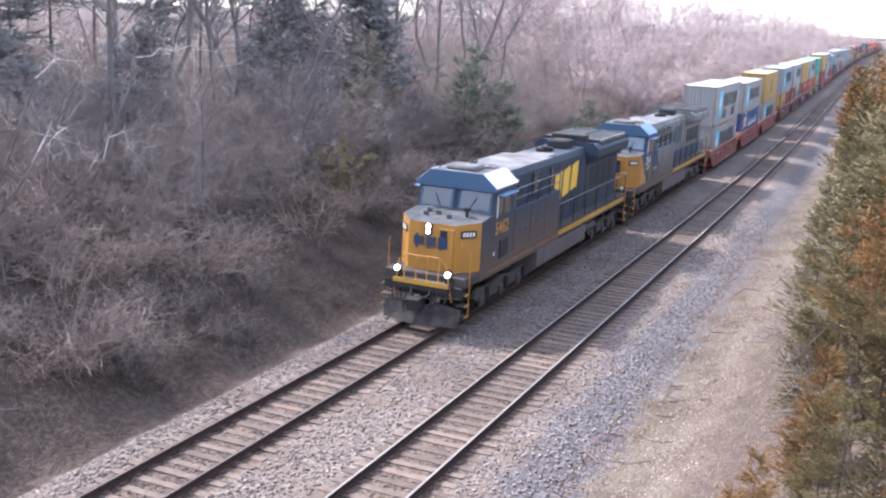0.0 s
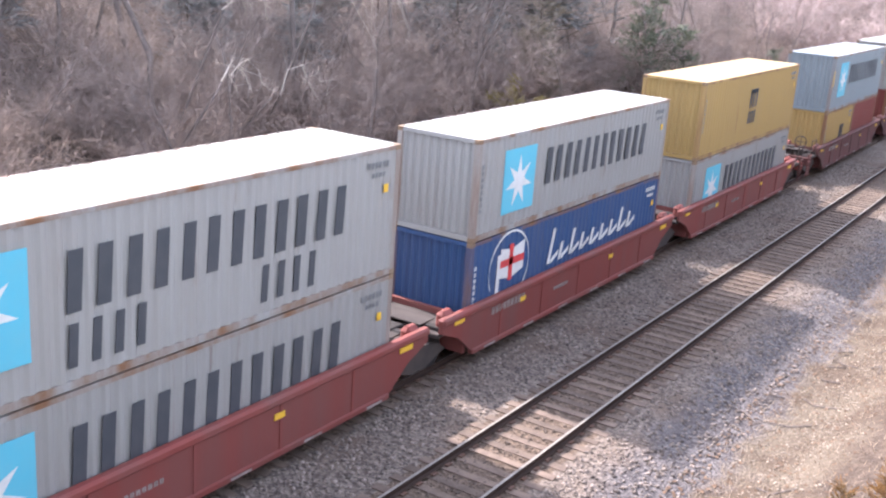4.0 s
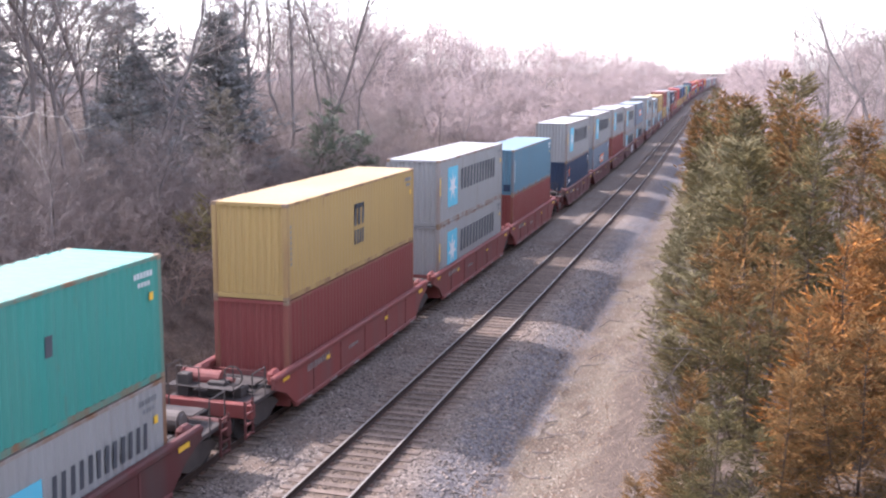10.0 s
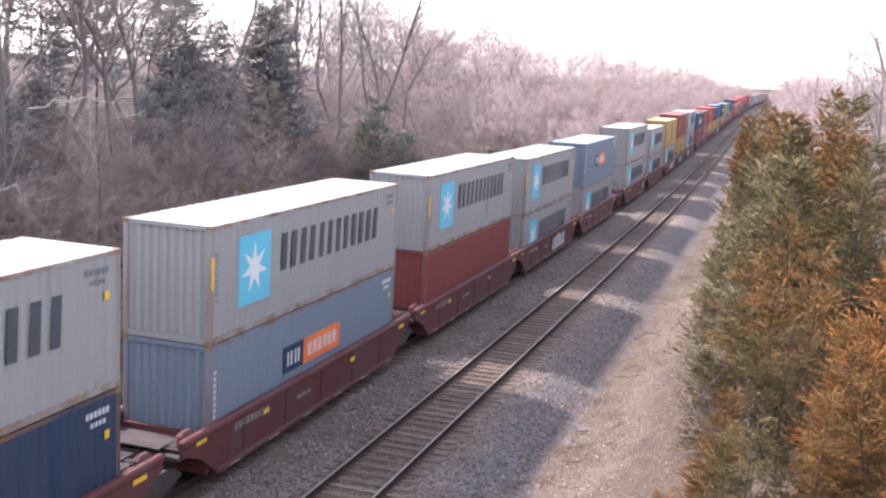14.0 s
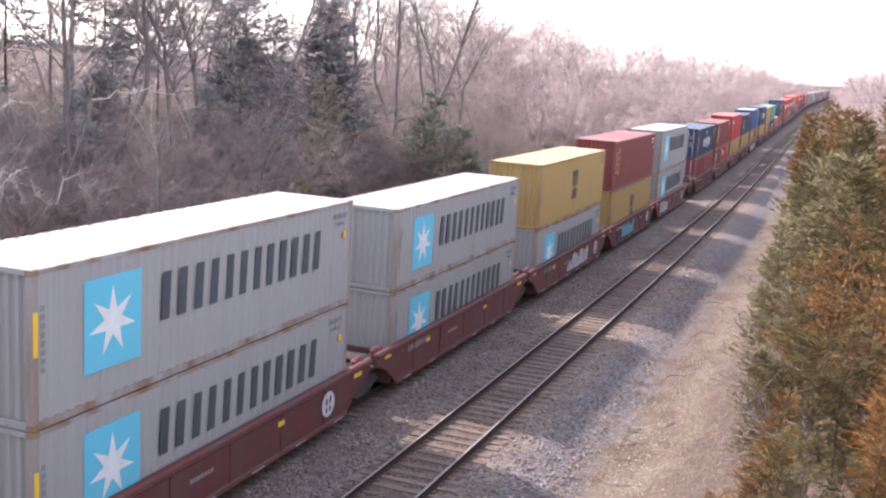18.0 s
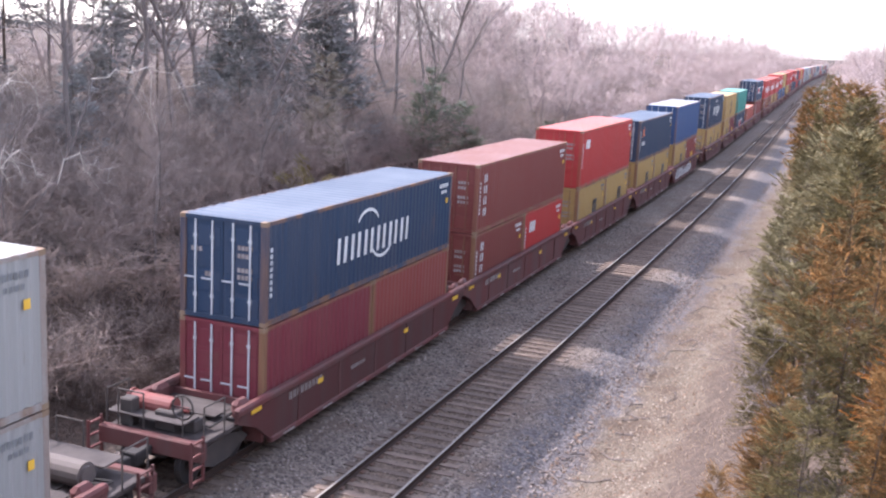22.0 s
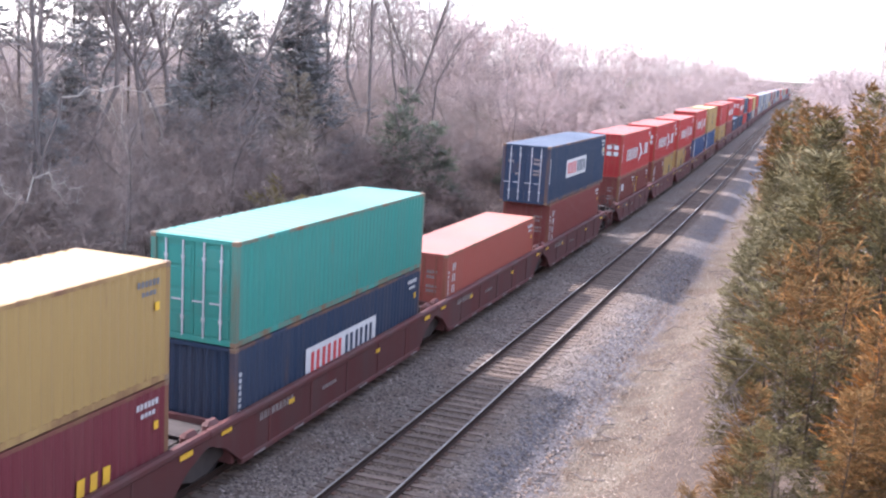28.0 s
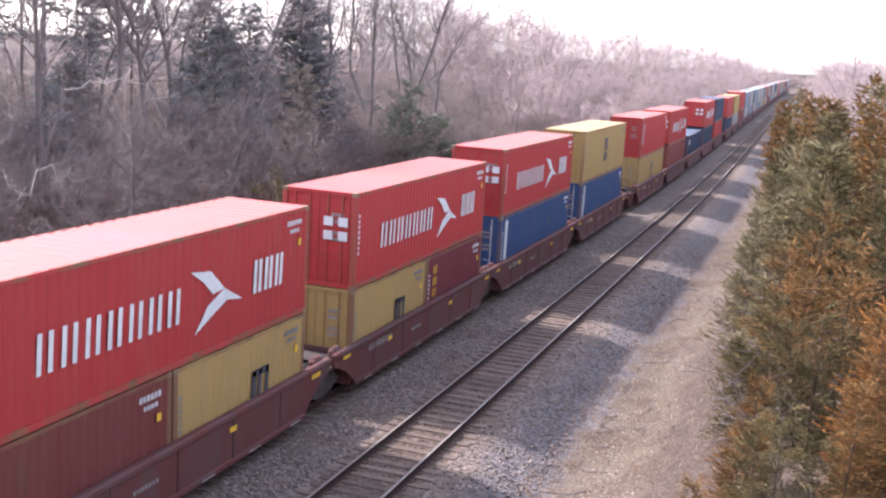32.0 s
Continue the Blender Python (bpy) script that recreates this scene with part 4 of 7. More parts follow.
# each platform: front of its load along the train, the lower boxes, the upper box (length, height, colour, doors ahead, marking)
LOADS = [
    (78.9, [(L40, S8, "grey", 0, "star")], (L40, H9, "grey", 0, "send")),
    (94.4, [(L40, S8, "blue", 0, "flag")], (L40, S8, "grey", 0, "star")),
    (110.0, [(L40, S8, "grey", 0, "star")], (L40, H9, "yellow", 0, "msc")),
    (129.2, [(L20, S8, "yellow", 0, "msc20"), (L20, S8, "rustred", 0, "")], (L40, H9, "paleblue", 0, "star")),
    (144.9, [(L20, S8, "brown", 0, "stacky"), (L20, S8, "grey", 0, "star20")], (L40, H9, "grey", 1, "star")),
    (160.1, [(L20, S8, "brown", 0, "stack"), (L20, S8, "red", 0, "block")], (L40, H9, "yellow", 1, "msc")),
    (175.3, [(L20, S8, "red", 0, "block"), (L20, S8, "orange", 0, "stack")], (L40, H9, "grey", 0, "star")),
    (190.9, [(L20, S8, "yellow", 0, "msc20"), (L20, S8, "grey", 0, "star20")], (L40, H9, "green", 1, "strip")),
    (210.0, [(L40, H9, "rustred", 0, "")], (L40, H9, "yellow", 0, "msc")),
    (225.9, [(L40, H9, "grey", 0, "star")], (L40, H9, "grey", 0, "star")),
    (241.2, [(L40, S8, "rustred", 0, "")], (L40, S8, "skyblue", 0, "patch")),
    (260.6, [(L40, H9, "navy", 0, "cross")], (L40, H9, "grey", 0, "star")),
    (276.3, [(L40, H9, "slate", 0, "twobox")], (L40, H9, "grey", 0, "star")),
    (291.8, [(L40, H9, "rustred", 0, "")], (L40, H9, "grey", 0, "star")),
    (306.7, [(L40, S8, "grey", 0, "star")], (L40, H9, "grey", 0, "star")),
    (322.3, [(L40, S8, "grey", 0, "star")], (L40, H9, "slate", 0, "twobox")),
    (341.4, [(L40, H9, "grey", 0, "star")], (L40, H9, "grey", 0, "star")),
    (356.7, [(L40, S8, "grey", 0, "star")], (L40, S8, "grey", 0, "star")),
    (372.1, [(L40, S8, "grey", 0, "star")], (L40, H9, "yellow", 0, "msc")),
    (387.1, [(L40, H9, "yellow", 0, "msc")], (L40, H9, "rustred", 0, "stacky")),
    (402.3, [(L40, H9, "grey", 0, "star")], (L40, H9, "grey", 0, "star")),
    (421.8, [(L20, S8, "maroon", 1, ""), (L20, S8, "rustred", 0, "")], (L40, S8, "navy", 1, "cma")),
    (436.7, [(L20, S8, "brown", 1, "stack"), (L20, S8, "red", 0, "block")], (L40, S8, "brown", 1, "stack")),
    (451.9, [(L20, S8, "yellow", 1, "msc20"), (L20, S8, "yellow", 0, "msc20")], (L40, H9, "red", 1, "block")),
    (466.9, [(L20, S8, "yellow", 1, "msc20"), (L20, S8, "yellow", 0, "msc20")], (L40, S8, "navy", 1, "cross")),
    (481.7, [(L20, S8, "yellow", 1, "msc20"), (L20, S8, "rustred", 0, "msc20y")], (L40, H9, "blue", 1, "")),
    (501.1, [(L20, S8, "yellow", 1, "msc20"), (L20, S8, "yellow", 0, "msc20")], (L40, H9, "navy", 1, "cma")),
    (516.1, [(L20, S8, "yellow", 1, "msc20"), (L20, S8, "maroon", 0, "msc20y")], (L40, S8, "yellow", 1, "msc")),
    (531.0, [(L40, S8, "navy", 0, "plate")], (L40, S8, "green", 1, "")),
    (545.9, [(L40, S8, "salmon", 1, "stack")], None),
    (560.9, [(L40, H9, "rustred", 1, "stack")], (L45, H9, "navy", 1, "plate")),
    (579.9, [(L20, S8, "brown", 1, "block"), (L20, S8, "brown", 0, "stacky")], (L40, H9, "red", 1, "bird")),
    (595.0, [(L20, S8, "brown", 1, "stack"), (L20, S8, "yellow", 0, "msc20")], (L40, H9, "red", 1, "bird")),
    (610.2, [(L20, S8, "yellow", 1, "msc20"), (L20, S8, "maroon", 0, "stacky")], (L40, H9, "red", 1, "bird")),
    (625.0, [(L40, H9, "blue", 1, "strip")], (L40, H9, "red", 1, "bird")),
    (640.1, [(L40, H9, "blue", 1, "strip")], (L40, H9, "yellow", 0, "msc")),
    (659.2, [(L40, H9, "yellow", 1, "msc")], (L40, H9, "red", 1, "stack")),
    (674.2, [(L40, H9, "rustred", 1, "")], (L40, H9, "red", 1, "bird")),
    (689.2, [(L40, H9, "navy", 1, "block")], None),
    (704.2, [(L40, H9, "navy", 1, "")], (L40, H9, "red", 1, "bird")),
    (719.2, [(L40, H9, "red", 1, "")], (L40, H9, "navy", 1, "")),
    (738.3, [(L40, S8, "navy", 1, "")], (L40, H9, "red", 1, "")),
    (753.3, [(L40, S8, "grey", 1, "")], (L40, H9, "yellow", 1, "")),
    (768.3, [(L40, H9, "rustred", 1, "")], (L40, H9, "red", 1, "")),
]
FAR_MIX = ["slate", "grey", "slate", "grey", "grey", "slate", "salmon", "grey", "rustred", "grey", "slate", "navy", "grey", "red", "grey", "slate", "yellow", "grey", "red", "navy", "grey", "grey"]
for k, tone in enumerate(FAR_MIX):
    LOADS.append((783.3 + 15.0 * k + 4.1 * ((k + 3) // 5), [(L40, S8, FAR_MIX[(k * 7 + 3) % len(FAR_MIX)], 0, "")], (L40, H9, tone, 0, "")))
FIRSTS = {0, 3, 8, 11, 16, 21, 26, 31, 36, 41, 46, 51, 56, 61}
SPRAYS = {6: (-1.0, 3.6, M_GREENSPRAY, 1), 7: (-3.0, 0.2, M_TEAL, 2), 14: (0.4, 3.2, M_GREYSPRAY, 3), 18: (-1.0, 2.6, M_GREYSPRAY, 4), 19: (-3.4, 0.0, M_TEAL, 5), 20: (-5.4, -2.5, M_GREYSPRAY, 6), 25: (-5.6, 2.2, M_GREYSPRAY, 7), 5: (-3.5, -1.2, M_GREYSPRAY, 8)}
WELL_FLOOR = 0.50


def container(u, z, row, lean_build, group):
    length, height, colour, doors, mark = row
    word = WORDS[colour]
    size = {L40: "forty-foot", L20: "twenty-foot", L45: "forty-five-foot"}[length]
    label = f"{word} {size} container" + (" with doors ahead" if doors else "") + (" in a well car" if z < 1 else " stacked on top")
    ob = plain_container(Matrix.Translation((FAR_TRACK, u, z)), length, height, colour, doors, lean_build, label, group)
    if doors:
        ob["doors_ahead"] = 1
    if mark:
        mark_container(ob, mark, length, height, lean_build)
    MOVERS.append((ob, u, z))
    return ob


def make_train():
    for i, (u, lower, upper) in enumerate(LOADS):
        far = i >= 37
        first, last = i in FIRSTS, (i + 1) in FIRSTS or i == len(LOADS) - 1
        mid = u + L40 / 2
        bright = i in (0, 1, 2, 8, 9, 10)
        label = ("red-painted" if bright else "brown weathered") + " articulated well car platform" + (" with spray-painted graffiti" if i in SPRAYS else "") + " carrying containers"
        car = well_car(Matrix.Translation((FAR_TRACK, mid, 0)), first, last, bright, far, SPRAYS.get(i), label, i in (16, 18, 19, 20))
        MOVERS.append((car, mid, 0.0))
        top = WELL_FLOOR
        if len(lower) == 1:
            container(mid, WELL_FLOOR, lower[0], far, "lower containers")
        else:
            container(u + L20 / 2, WELL_FLOOR, lower[0], far, "lower containers")
            container(u + L40 - L20 / 2, WELL_FLOOR, lower[1], far, "lower containers")
        top += lower[0][1] + 0.012
        if upper:
            container(mid, top, upper, far, "upper containers")


make_train()


# ---------------------------------------------------------------- locomotives
def locomotive(u, hood, lower, stripe, label, lit, chamfer, mark):
    """A six-axle road locomotive; its front coupler is at y = 0 and its tail towards +y."""
    ob = base("locomotive", Matrix.Translation((FAR_TRACK, u, 0)) @ Matrix.Diagonal((1, 1, 1.045, 1)), label, "locomotive", "locomotives")

    def add(name, bm, mat, parent=ob, label=""):
        return part(name, bm, mat, parent, label)

    # underframe
    add("frame", boxes((-1.48, 0.5, 1.38, 1.48, 21.5, 1.70), bevel=0.03), M_UNDER)
    for s in (-1, 1):
        add("side_skirt", boxes((min(s * 1.46, s * 1.492), 1.7, 1.36, max(s * 1.46, s * 1.492), 10.3, 1.78), bevel=0.008), lower, label="dust-covered lower side panel")
        add("sill_stripe", boxes((min(s * 1.494, s * 1.50), 2.3, 1.50, max(s * 1.494, s * 1.50), 10.3, 1.60)), M_DUSTSTRIPE, label="dust-covered gold stripe")
        add("sill_stripe", boxes((min(s * 1.485, s * 1.50), 10.32, 1.50, max(s * 1.485, s * 1.50), 20.9, 1.69)), M_STRIPEB if mark else stripe, label="gold painted sill stripe")
        for y in (5.0, 6.75, 8.5):
            add("panel_seam", boxes((min(s * 1.462, s * 1.466), y, 1.8, max(s * 1.462, s * 1.466), y + 0.03, 3.28)), M_DARK)
        for y, z in ((5.6, 2.35), (6.2, 2.35), (7.4, 2.5)):
            add("panel_latch", boxes((min(s * 1.462, s * 1.475), y, z, max(s * 1.462, s * 1.475), y + 0.10, z + 0.12)), M_UNDER)
        add("walkway", boxes((min(s * 0.9, s * 1.5), 10.3, 1.70, max(s * 0.9, s * 1.5), 21.3, 1.76)), M_UNDER)
    add("fuel_tank", extrude_xz([(-1.15, 0.42), (1.15, 0.42), (1.50, 0.72), (1.50, 1.36), (-1.50, 1.36), (-1.50, 0.72)], 7.7, 14.3), M_TANK, label="dusty fuel tank")
    for s in (-1, 1):
        bm = bmesh.new()
        rod(bm, (s * 1.25, 14.5, 1.05), (s * 1.25, 16.2, 1.05), 0.19, 12)
        add("air_reservoir", bm, M_UNDER)
    # trucks
    for c in (4.35, 18.0):
        for s in (-1, 1):
            fr = add("truck_frame", extrude_yz([(c - 2.5, 0.75), (c - 2.3, 1.02), (c - 1.2, 0.92), (c, 1.05), (c + 1.2, 0.92), (c + 2.3, 1.02), (c + 2.5, 0.75), (c + 2.1, 0.55), (c + 0.9, 0.50), (c - 0.9, 0.50), (c - 2.1, 0.55)], s * 1.2 - 0.08, s * 1.2 + 0.08), M_UNDER)
            for k in (-1.85, 0, 1.85):
                add("wheel", wheel_mesh(s * 0.75, c + k, 0.53), M_DARK)
                add("axle_box", boxes((s * 1.3 - 0.06, c + k - 0.2, 0.36, s * 1.3 + 0.06, c + k + 0.2, 0.74), bevel=0.04), M_UNDER, fr)
                bm = bmesh.new()
                rod(bm, (s * 1.33, c + k + 0.45, 0.55), (s * 1.33, c + k + 0.45, 0.95), 0.09, 8)
                add("spring", bm, M_DARK, fr)
    # pilot and coupler at both ends
    for y, d in ((0.5, -1), (21.5, 1)):
        # two blades swept back from the middle
        bm = bmesh.new()
        for s in (-1, 1):
            a = [bm.verts.new(p) for p in ((0.0, y + d * 0.62, 0.14), (s * 1.35, y + d * 0.22, 0.14), (s * 1.42, y + d * 0.10, 0.70), (s * 0.75, y + d * 0.22, 0.82), (0.0, y + d * 0.36, 0.74))]
            b = [bm.verts.new((v.co.x, v.co.y - d * 0.05, v.co.z)) for v in a]
            bm.faces.new(a)
            bm.faces.new(b[::-1])
            for i in range(5):
                bm.faces.new((a[i], a[(i + 1) % 5], b[(i + 1) % 5], b[i]))
        bmesh.ops.recalc_face_normals(bm, faces=bm.faces)
        add("plow", bm, M_PLOW, label="scuffed black steel plow")
        add("anticlimber", boxes((-1.0, min(y, y + d * 0.34), 1.18, 1.0, max(y, y + d * 0.34), 1.36), bevel=0.03), M_DARK)
        add("cut_lever", rods(0.018, (-1.35, y + d * 0.16, 1.08), (-0.3, y + d * 0.3, 0.98), (0.3, y + d * 0.3, 0.98), (1.35, y + d * 0.16, 1.08)), M_LOCOGREY)
        for k, hx in enumerate((-0.95, -0.78, -0.62, 0.62, 0.78, 0.95)):
            add("air_hose", rods(0.026, (hx, y + d * 0.12, 1.30), (hx * 1.02, y + d * 0.42, 1.12 - 0.05 * (k % 3)), (hx * 0.96, y + d * 0.44, 0.78 + 0.06 * (k % 2))), M_RUBBER)
        add("jumper_cable", rods(0.03, (0.35, y + d * 0.2, 1.42), (0.42, y + d * 0.5, 1.15), (0.1, y + d * 0.55, 0.95), (-0.25, y + d * 0.5, 1.12), (-0.35, y + d * 0.2, 1.40)), M_RUBBER)
        add("end_sheet", boxes((-1.44, min(y, y + d * 0.08), 1.0, 1.44, max(y, y + d * 0.08), 1.38), bevel=0.02), M_DARK)
        add("coupler", boxes((-0.13, min(y, y + d * 0.75), 0.72, 0.13, max(y, y + d * 0.75), 0.98), (-0.22, min(y + d * 0.5, y + d * 0.9), 0.66, 0.22, max(y + d * 0.5, y + d * 0.9), 1.04), bevel=0.03), M_DARK)
        for s in (-1, 1):
            for k, z in enumerate((0.45, 0.8, 1.15)):
                tread = add("step", boxes((s * 1.36 - 0.16, y - d * 0.1 - 0.17, z, s * 1.36 + 0.16, y - d * 0.1 + 0.17, z + 0.04)), M_UNDER)
                add("step_edge", boxes((s * 1.525 - 0.012, y - d * 0.1 - 0.17, z - 0.01, s * 1.525 + 0.012, y - d * 0.1 + 0.17, z + 0.045)), M_STRIPEB, tread, "yellow painted step edge")
            add("step_rail", rods(0.022, (s * 1.5, y - d * 0.3, 0.45), (s * 1.5, y - d * 0.3, 2.5), (s * 1.3, y + d * 0.05, 2.75)), M_LOCOGOLD, label="gold painted grab rail")
            add("air_hose", rods(0.028, (s * 0.45, y + d * 0.3, 1.15), (s * 0.5, y + d * 0.55, 0.8), (s * 0.42, y + d * 0.6, 0.5)), M_RUBBER)
    # nose
    plan = [(-1.46, 2.8), (-1.46, 1.75), (-0.85, 0.95), (0.85, 0.95), (1.46, 1.75), (1.46, 2.8)]

    def top_z(y):
        return 3.26 + (y - 0.95) * 0.08

    bm = bmesh.new()
    for (xa, ya), (xb, yb) in zip(plan[1:4], plan[2:5]):
        bm.faces.new([bm.verts.new(p) for p in ((xa, ya, 1.7), (xb, yb, 1.7), (xb, yb, top_z(yb)), (xa, ya, top_z(ya)))])
    bmesh.ops.remove_doubles(bm, verts=bm.verts, dist=0.001)
    bmesh.ops.solidify(bm, geom=bm.faces, thickness=0.04)
    nose = add("nose", bm, M_LOCOGOLD, label="gold painted faceted nose")
    bm = bmesh.new()
    a = [bm.verts.new((x, y, top_z(y))) for x, y in plan]
    b = [bm.verts.new((x * 0.62, min(y + (0.45 if y < 2 else 0.0), 2.8), top_z(y) + 0.05)) for x, y in plan]
    bm.faces.new(b)
    for i in range(6):
        bm.faces.new((a[i], a[(i + 1) % 6], b[(i + 1) % 6], b[i]))
    bmesh.ops.recalc_face_normals(bm, faces=bm.faces)
    add("nose_top", bm, M_NOSETOP)
    for s in (-1, 1):
        add("nose_side", extrude_yz([(1.75, 1.7), (2.8, 1.7), (2.8, top_z(2.8)), (1.75, top_z(1.75))], s * 1.45 - 0.012, s * 1.45 + 0.012), lower)
    for z in (2.98, 3.15):
        bm = bmesh.new()
        bmesh.ops.create_cone(bm, cap_ends=True, segments=14, radius1=0.075, radius2=0.075, depth=0.06, matrix=Matrix.Translation((-0.12, 0.91, z)) @ Matrix.Rotation(math.pi / 2, 4, "X"))
        add("headlight", bm, M_LAMP if lit else M_WHITE, nose, "glowing headlight" if lit else "unlit headlight")
    add("headlight_housing", boxes((-0.26, 0.90, 2.88, 0.02, 0.96, 3.24), bevel=0.02), M_DARK, nose)
    for s in (-1, 1):
        bm = bmesh.new()
        bmesh.ops.create_cone(bm, cap_ends=True, segments=14, radius1=0.085, radius2=0.085, depth=0.1, matrix=Matrix.Translation((s * 0.92, 0.30, 1.80)) @ Matrix.Rotation(math.pi / 2, 4, "X"))
        add("ditch_light", bm, M_LAMP if lit else M_WHITE, ob, "glowing ditch light" if lit else "unlit ditch light")
        m = Matrix.Translation((s * 1.155, 1.33, 2.96)) @ Matrix.Rotation(s * math.atan2(0.8, 0.66), 4, "Z")
        bm = boxes((-0.3, -0.045, -0.12, 0.3, -0.015, 0.12), bevel=0.01)
        bmesh.ops.transform(bm, matrix=m, verts=bm.verts)
        board = add("number_board", bm, M_BOARD, nose, "black number board with pale strokes")
        bm = bmesh.new()
        for k in range(4):
            box(bm, -0.22 + k * 0.12, -0.055, -0.07, -0.14 + k * 0.12, -0.046, 0.07)
        bmesh.ops.transform(bm, matrix=m, verts=bm.verts)
        tagged(add("number_stroke", bm, M_WHITE, board), kind="stuff")
    add("nose_door", boxes((0.22, 0.90, 1.85, 0.80, 0.945, 3.12), bevel=0.01), M_LOCOGOLD, nose)
    add("door_window", boxes((0.32, 0.885, 2.84, 0.58, 0.9, 3.06)), M_SIDEGLASS, nose)
    bm = bmesh.new()
    for k in range(3):
        box(bm, -0.62 + k * 0.44, 0.88, 2.52 - 0.03 * k, -0.28 + k * 0.44, 0.899, 2.80 + 0.02 * k)
        box(bm, -0.56 + k * 0.44, 0.878, 2.42, -0.48 + k * 0.44, 0.899, 2.88)
    tagged(add("nose_emblem", bm, PAINT["navy"], nose, "dark blue block emblem"), kind="stuff")
    add("front_platform", boxes((-1.0, 0.2, 1.40, 1.0, 0.9, 1.50), bevel=0.02), M_LOCOGREY, label="worn grey front platform")
    add("platform_edge", boxes((-1.0, 0.16, 1.38, 1.0, 0.198, 1.52)), M_STRIPEB, label="yellow painted platform edge")
    for x in (-0.62, -0.2, 0.2, 0.62):
        add("platform_post", rods(0.024, (x, 0.22, 1.5), (x, 0.22, 2.3)), M_LOCOGOLD)
    for x in (-0.45, 0.1):
        add("nose_grab", rods(0.015, (x, 0.93, 2.05), (x, 0.87, 2.08), (x + 0.28, 0.87, 2.08), (x + 0.28, 0.93, 2.05)), M_LOCOGOLD, nose)
    for s in (-1, 1):
        add("nose_grab", rods(0.018, (s * 1.02, 1.08, 2.0), (s * 1.05, 1.02, 2.05), (s * 1.05, 1.02, 2.75), (s * 1.02, 1.08, 2.8)), M_LOCOGOLD, nose)
    bm = bmesh.new()
    rod(bm, (0.75, 2.1, top_z(2.1)), (0.75, 2.1, top_z(2.1) + 0.26), 0.06, 8)
    box(bm, 0.66, 2.02, top_z(2.1) + 0.2, 0.84, 2.18, top_z(2.1) + 0.32)
    add("nose_beacon", bm, M_DARK)
    for x, y in ((-0.7, 1.7), (-0.35, 1.95), (-0.8, 2.2), (0.2, 1.6)):
        add("nose_fitting", boxes((x, y, top_z(y) + 0.02, x + 0.16, y + 0.12, top_z(y) + 0.16), bevel=0.02), M_NOSETOP)
    for s in (-1, 1):
        add("light_bracket", boxes((s * 0.92 - 0.11, 0.34, 1.5, s * 0.92 + 0.11, 0.46, 1.92), bevel=0.02), M_DARK)
    add("front_handrail", rods(0.024, (-1.05, 0.4, 0.9), (-0.85, 0.28, 2.1), (-0.6, 0.25, 2.3), (0.6, 0.25, 2.3), (0.85, 0.28, 2.1), (1.05, 0.4, 0.9)), M_LOCOGOLD, label="gold painted front handrail")
    # cab
    bm = extrude_yz([(2.8, 1.7), (4.85, 1.7), (4.85, 4.2), (2.98, 4.2), (2.8, 3.42)], -1.46, 1.46)
    cab = add("cab", bm, lower)
    roof = add("cab_roof", extrude_xz([(-1.5, 4.2), (1.5, 4.2), (1.5, 4.27), (0.98, 4.70), (-0.98, 4.70), (-1.5, 4.27)], 2.85, 4.95), M_LOCOROOF)
    for s in (-1, 1):
        add("roof_slope", extrude_xz([(s * 1.51, 4.26), (s * 1.52, 4.28), (s * 0.99, 4.72), (s * 0.97, 4.70)], 2.82, 4.97), chamfer, roof, "brightly lit sloping roof panel")
        for ya, yb in ((3.1, 3.62), (3.72, 4.35)):
            add("side_window", boxes((s * 1.466 - 0.012, ya, 3.32, s * 1.466 + 0.012, yb, 3.98), bevel=0.01), M_SIDEGLASS, cab, "dark cab side window")
        add("window_post", boxes((s * 1.475 - 0.012, 3.05, 3.28, s * 1.475 + 0.012, 3.14, 4.0)), M_WHITE, cab)
        add("sun_visor", boxes((s * 1.6 - 0.14, 3.05, 4.02, s * 1.6 + 0.14, 4.45, 4.06)), M_LOCOCAB, cab)
        # windscreen halves lie on the raked front
        m = Matrix.Translation((s * 0.72, 2.88, 3.80)) @ Matrix.Rotation(-math.atan2(0.18, 0.78), 4, "X")
        bm = boxes((-0.56, -0.03, -0.33, 0.56, 0.0, 0.30), bevel=0.012)
        bmesh.ops.transform(bm, matrix=m, verts=bm.verts)
        pane = add("windscreen", bm, M_SIDEGLASS if lit else M_GLASS, cab, "dark windscreen" if lit else "pale reflecting windscreen")
        bm = boxes((-0.62, -0.015, -0.40, 0.62, 0.005, 0.37))
        bmesh.ops.transform(bm, matrix=m, verts=bm.verts)
        add("windscreen_frame", bm, M_CABFRONT, cab)
        bm = boxes((-0.02, -0.045, -0.33, 0.02, -0.032, 0.1))
        bmesh.ops.transform(bm, matrix=m @ Matrix.Rotation(0.5 * s, 4, "Y"), verts=bm.verts)
        add("wiper", bm, M_DARK, pane)
    add("roof_front", extrude_xz([(-1.51, 4.15), (1.51, 4.15), (1.51, 4.27), (0.985, 4.705), (-0.985, 4.705), (-1.51, 4.27)], 2.80, 2.85), M_CABFRONT, roof, "blue painted roof front")
    add("air_conditioner", boxes((-0.6, 3.2, 4.70, 0.5, 4.2, 4.85), bevel=0.05), M_LOCOROOF, roof)
    add("antenna_plate", boxes((0.3, 4.3, 4.70, 0.8, 4.8, 4.76), bevel=0.02), M_LOCOROOF, roof)
    bm = bmesh.new()
    rod(bm, (-0.3, 4.5, 4.72), (-0.3, 4.95, 4.82), 0.06, 8)
    rod(bm, (-0.15, 4.5, 4.72), (-0.15, 4.95, 4.82), 0.05, 8)
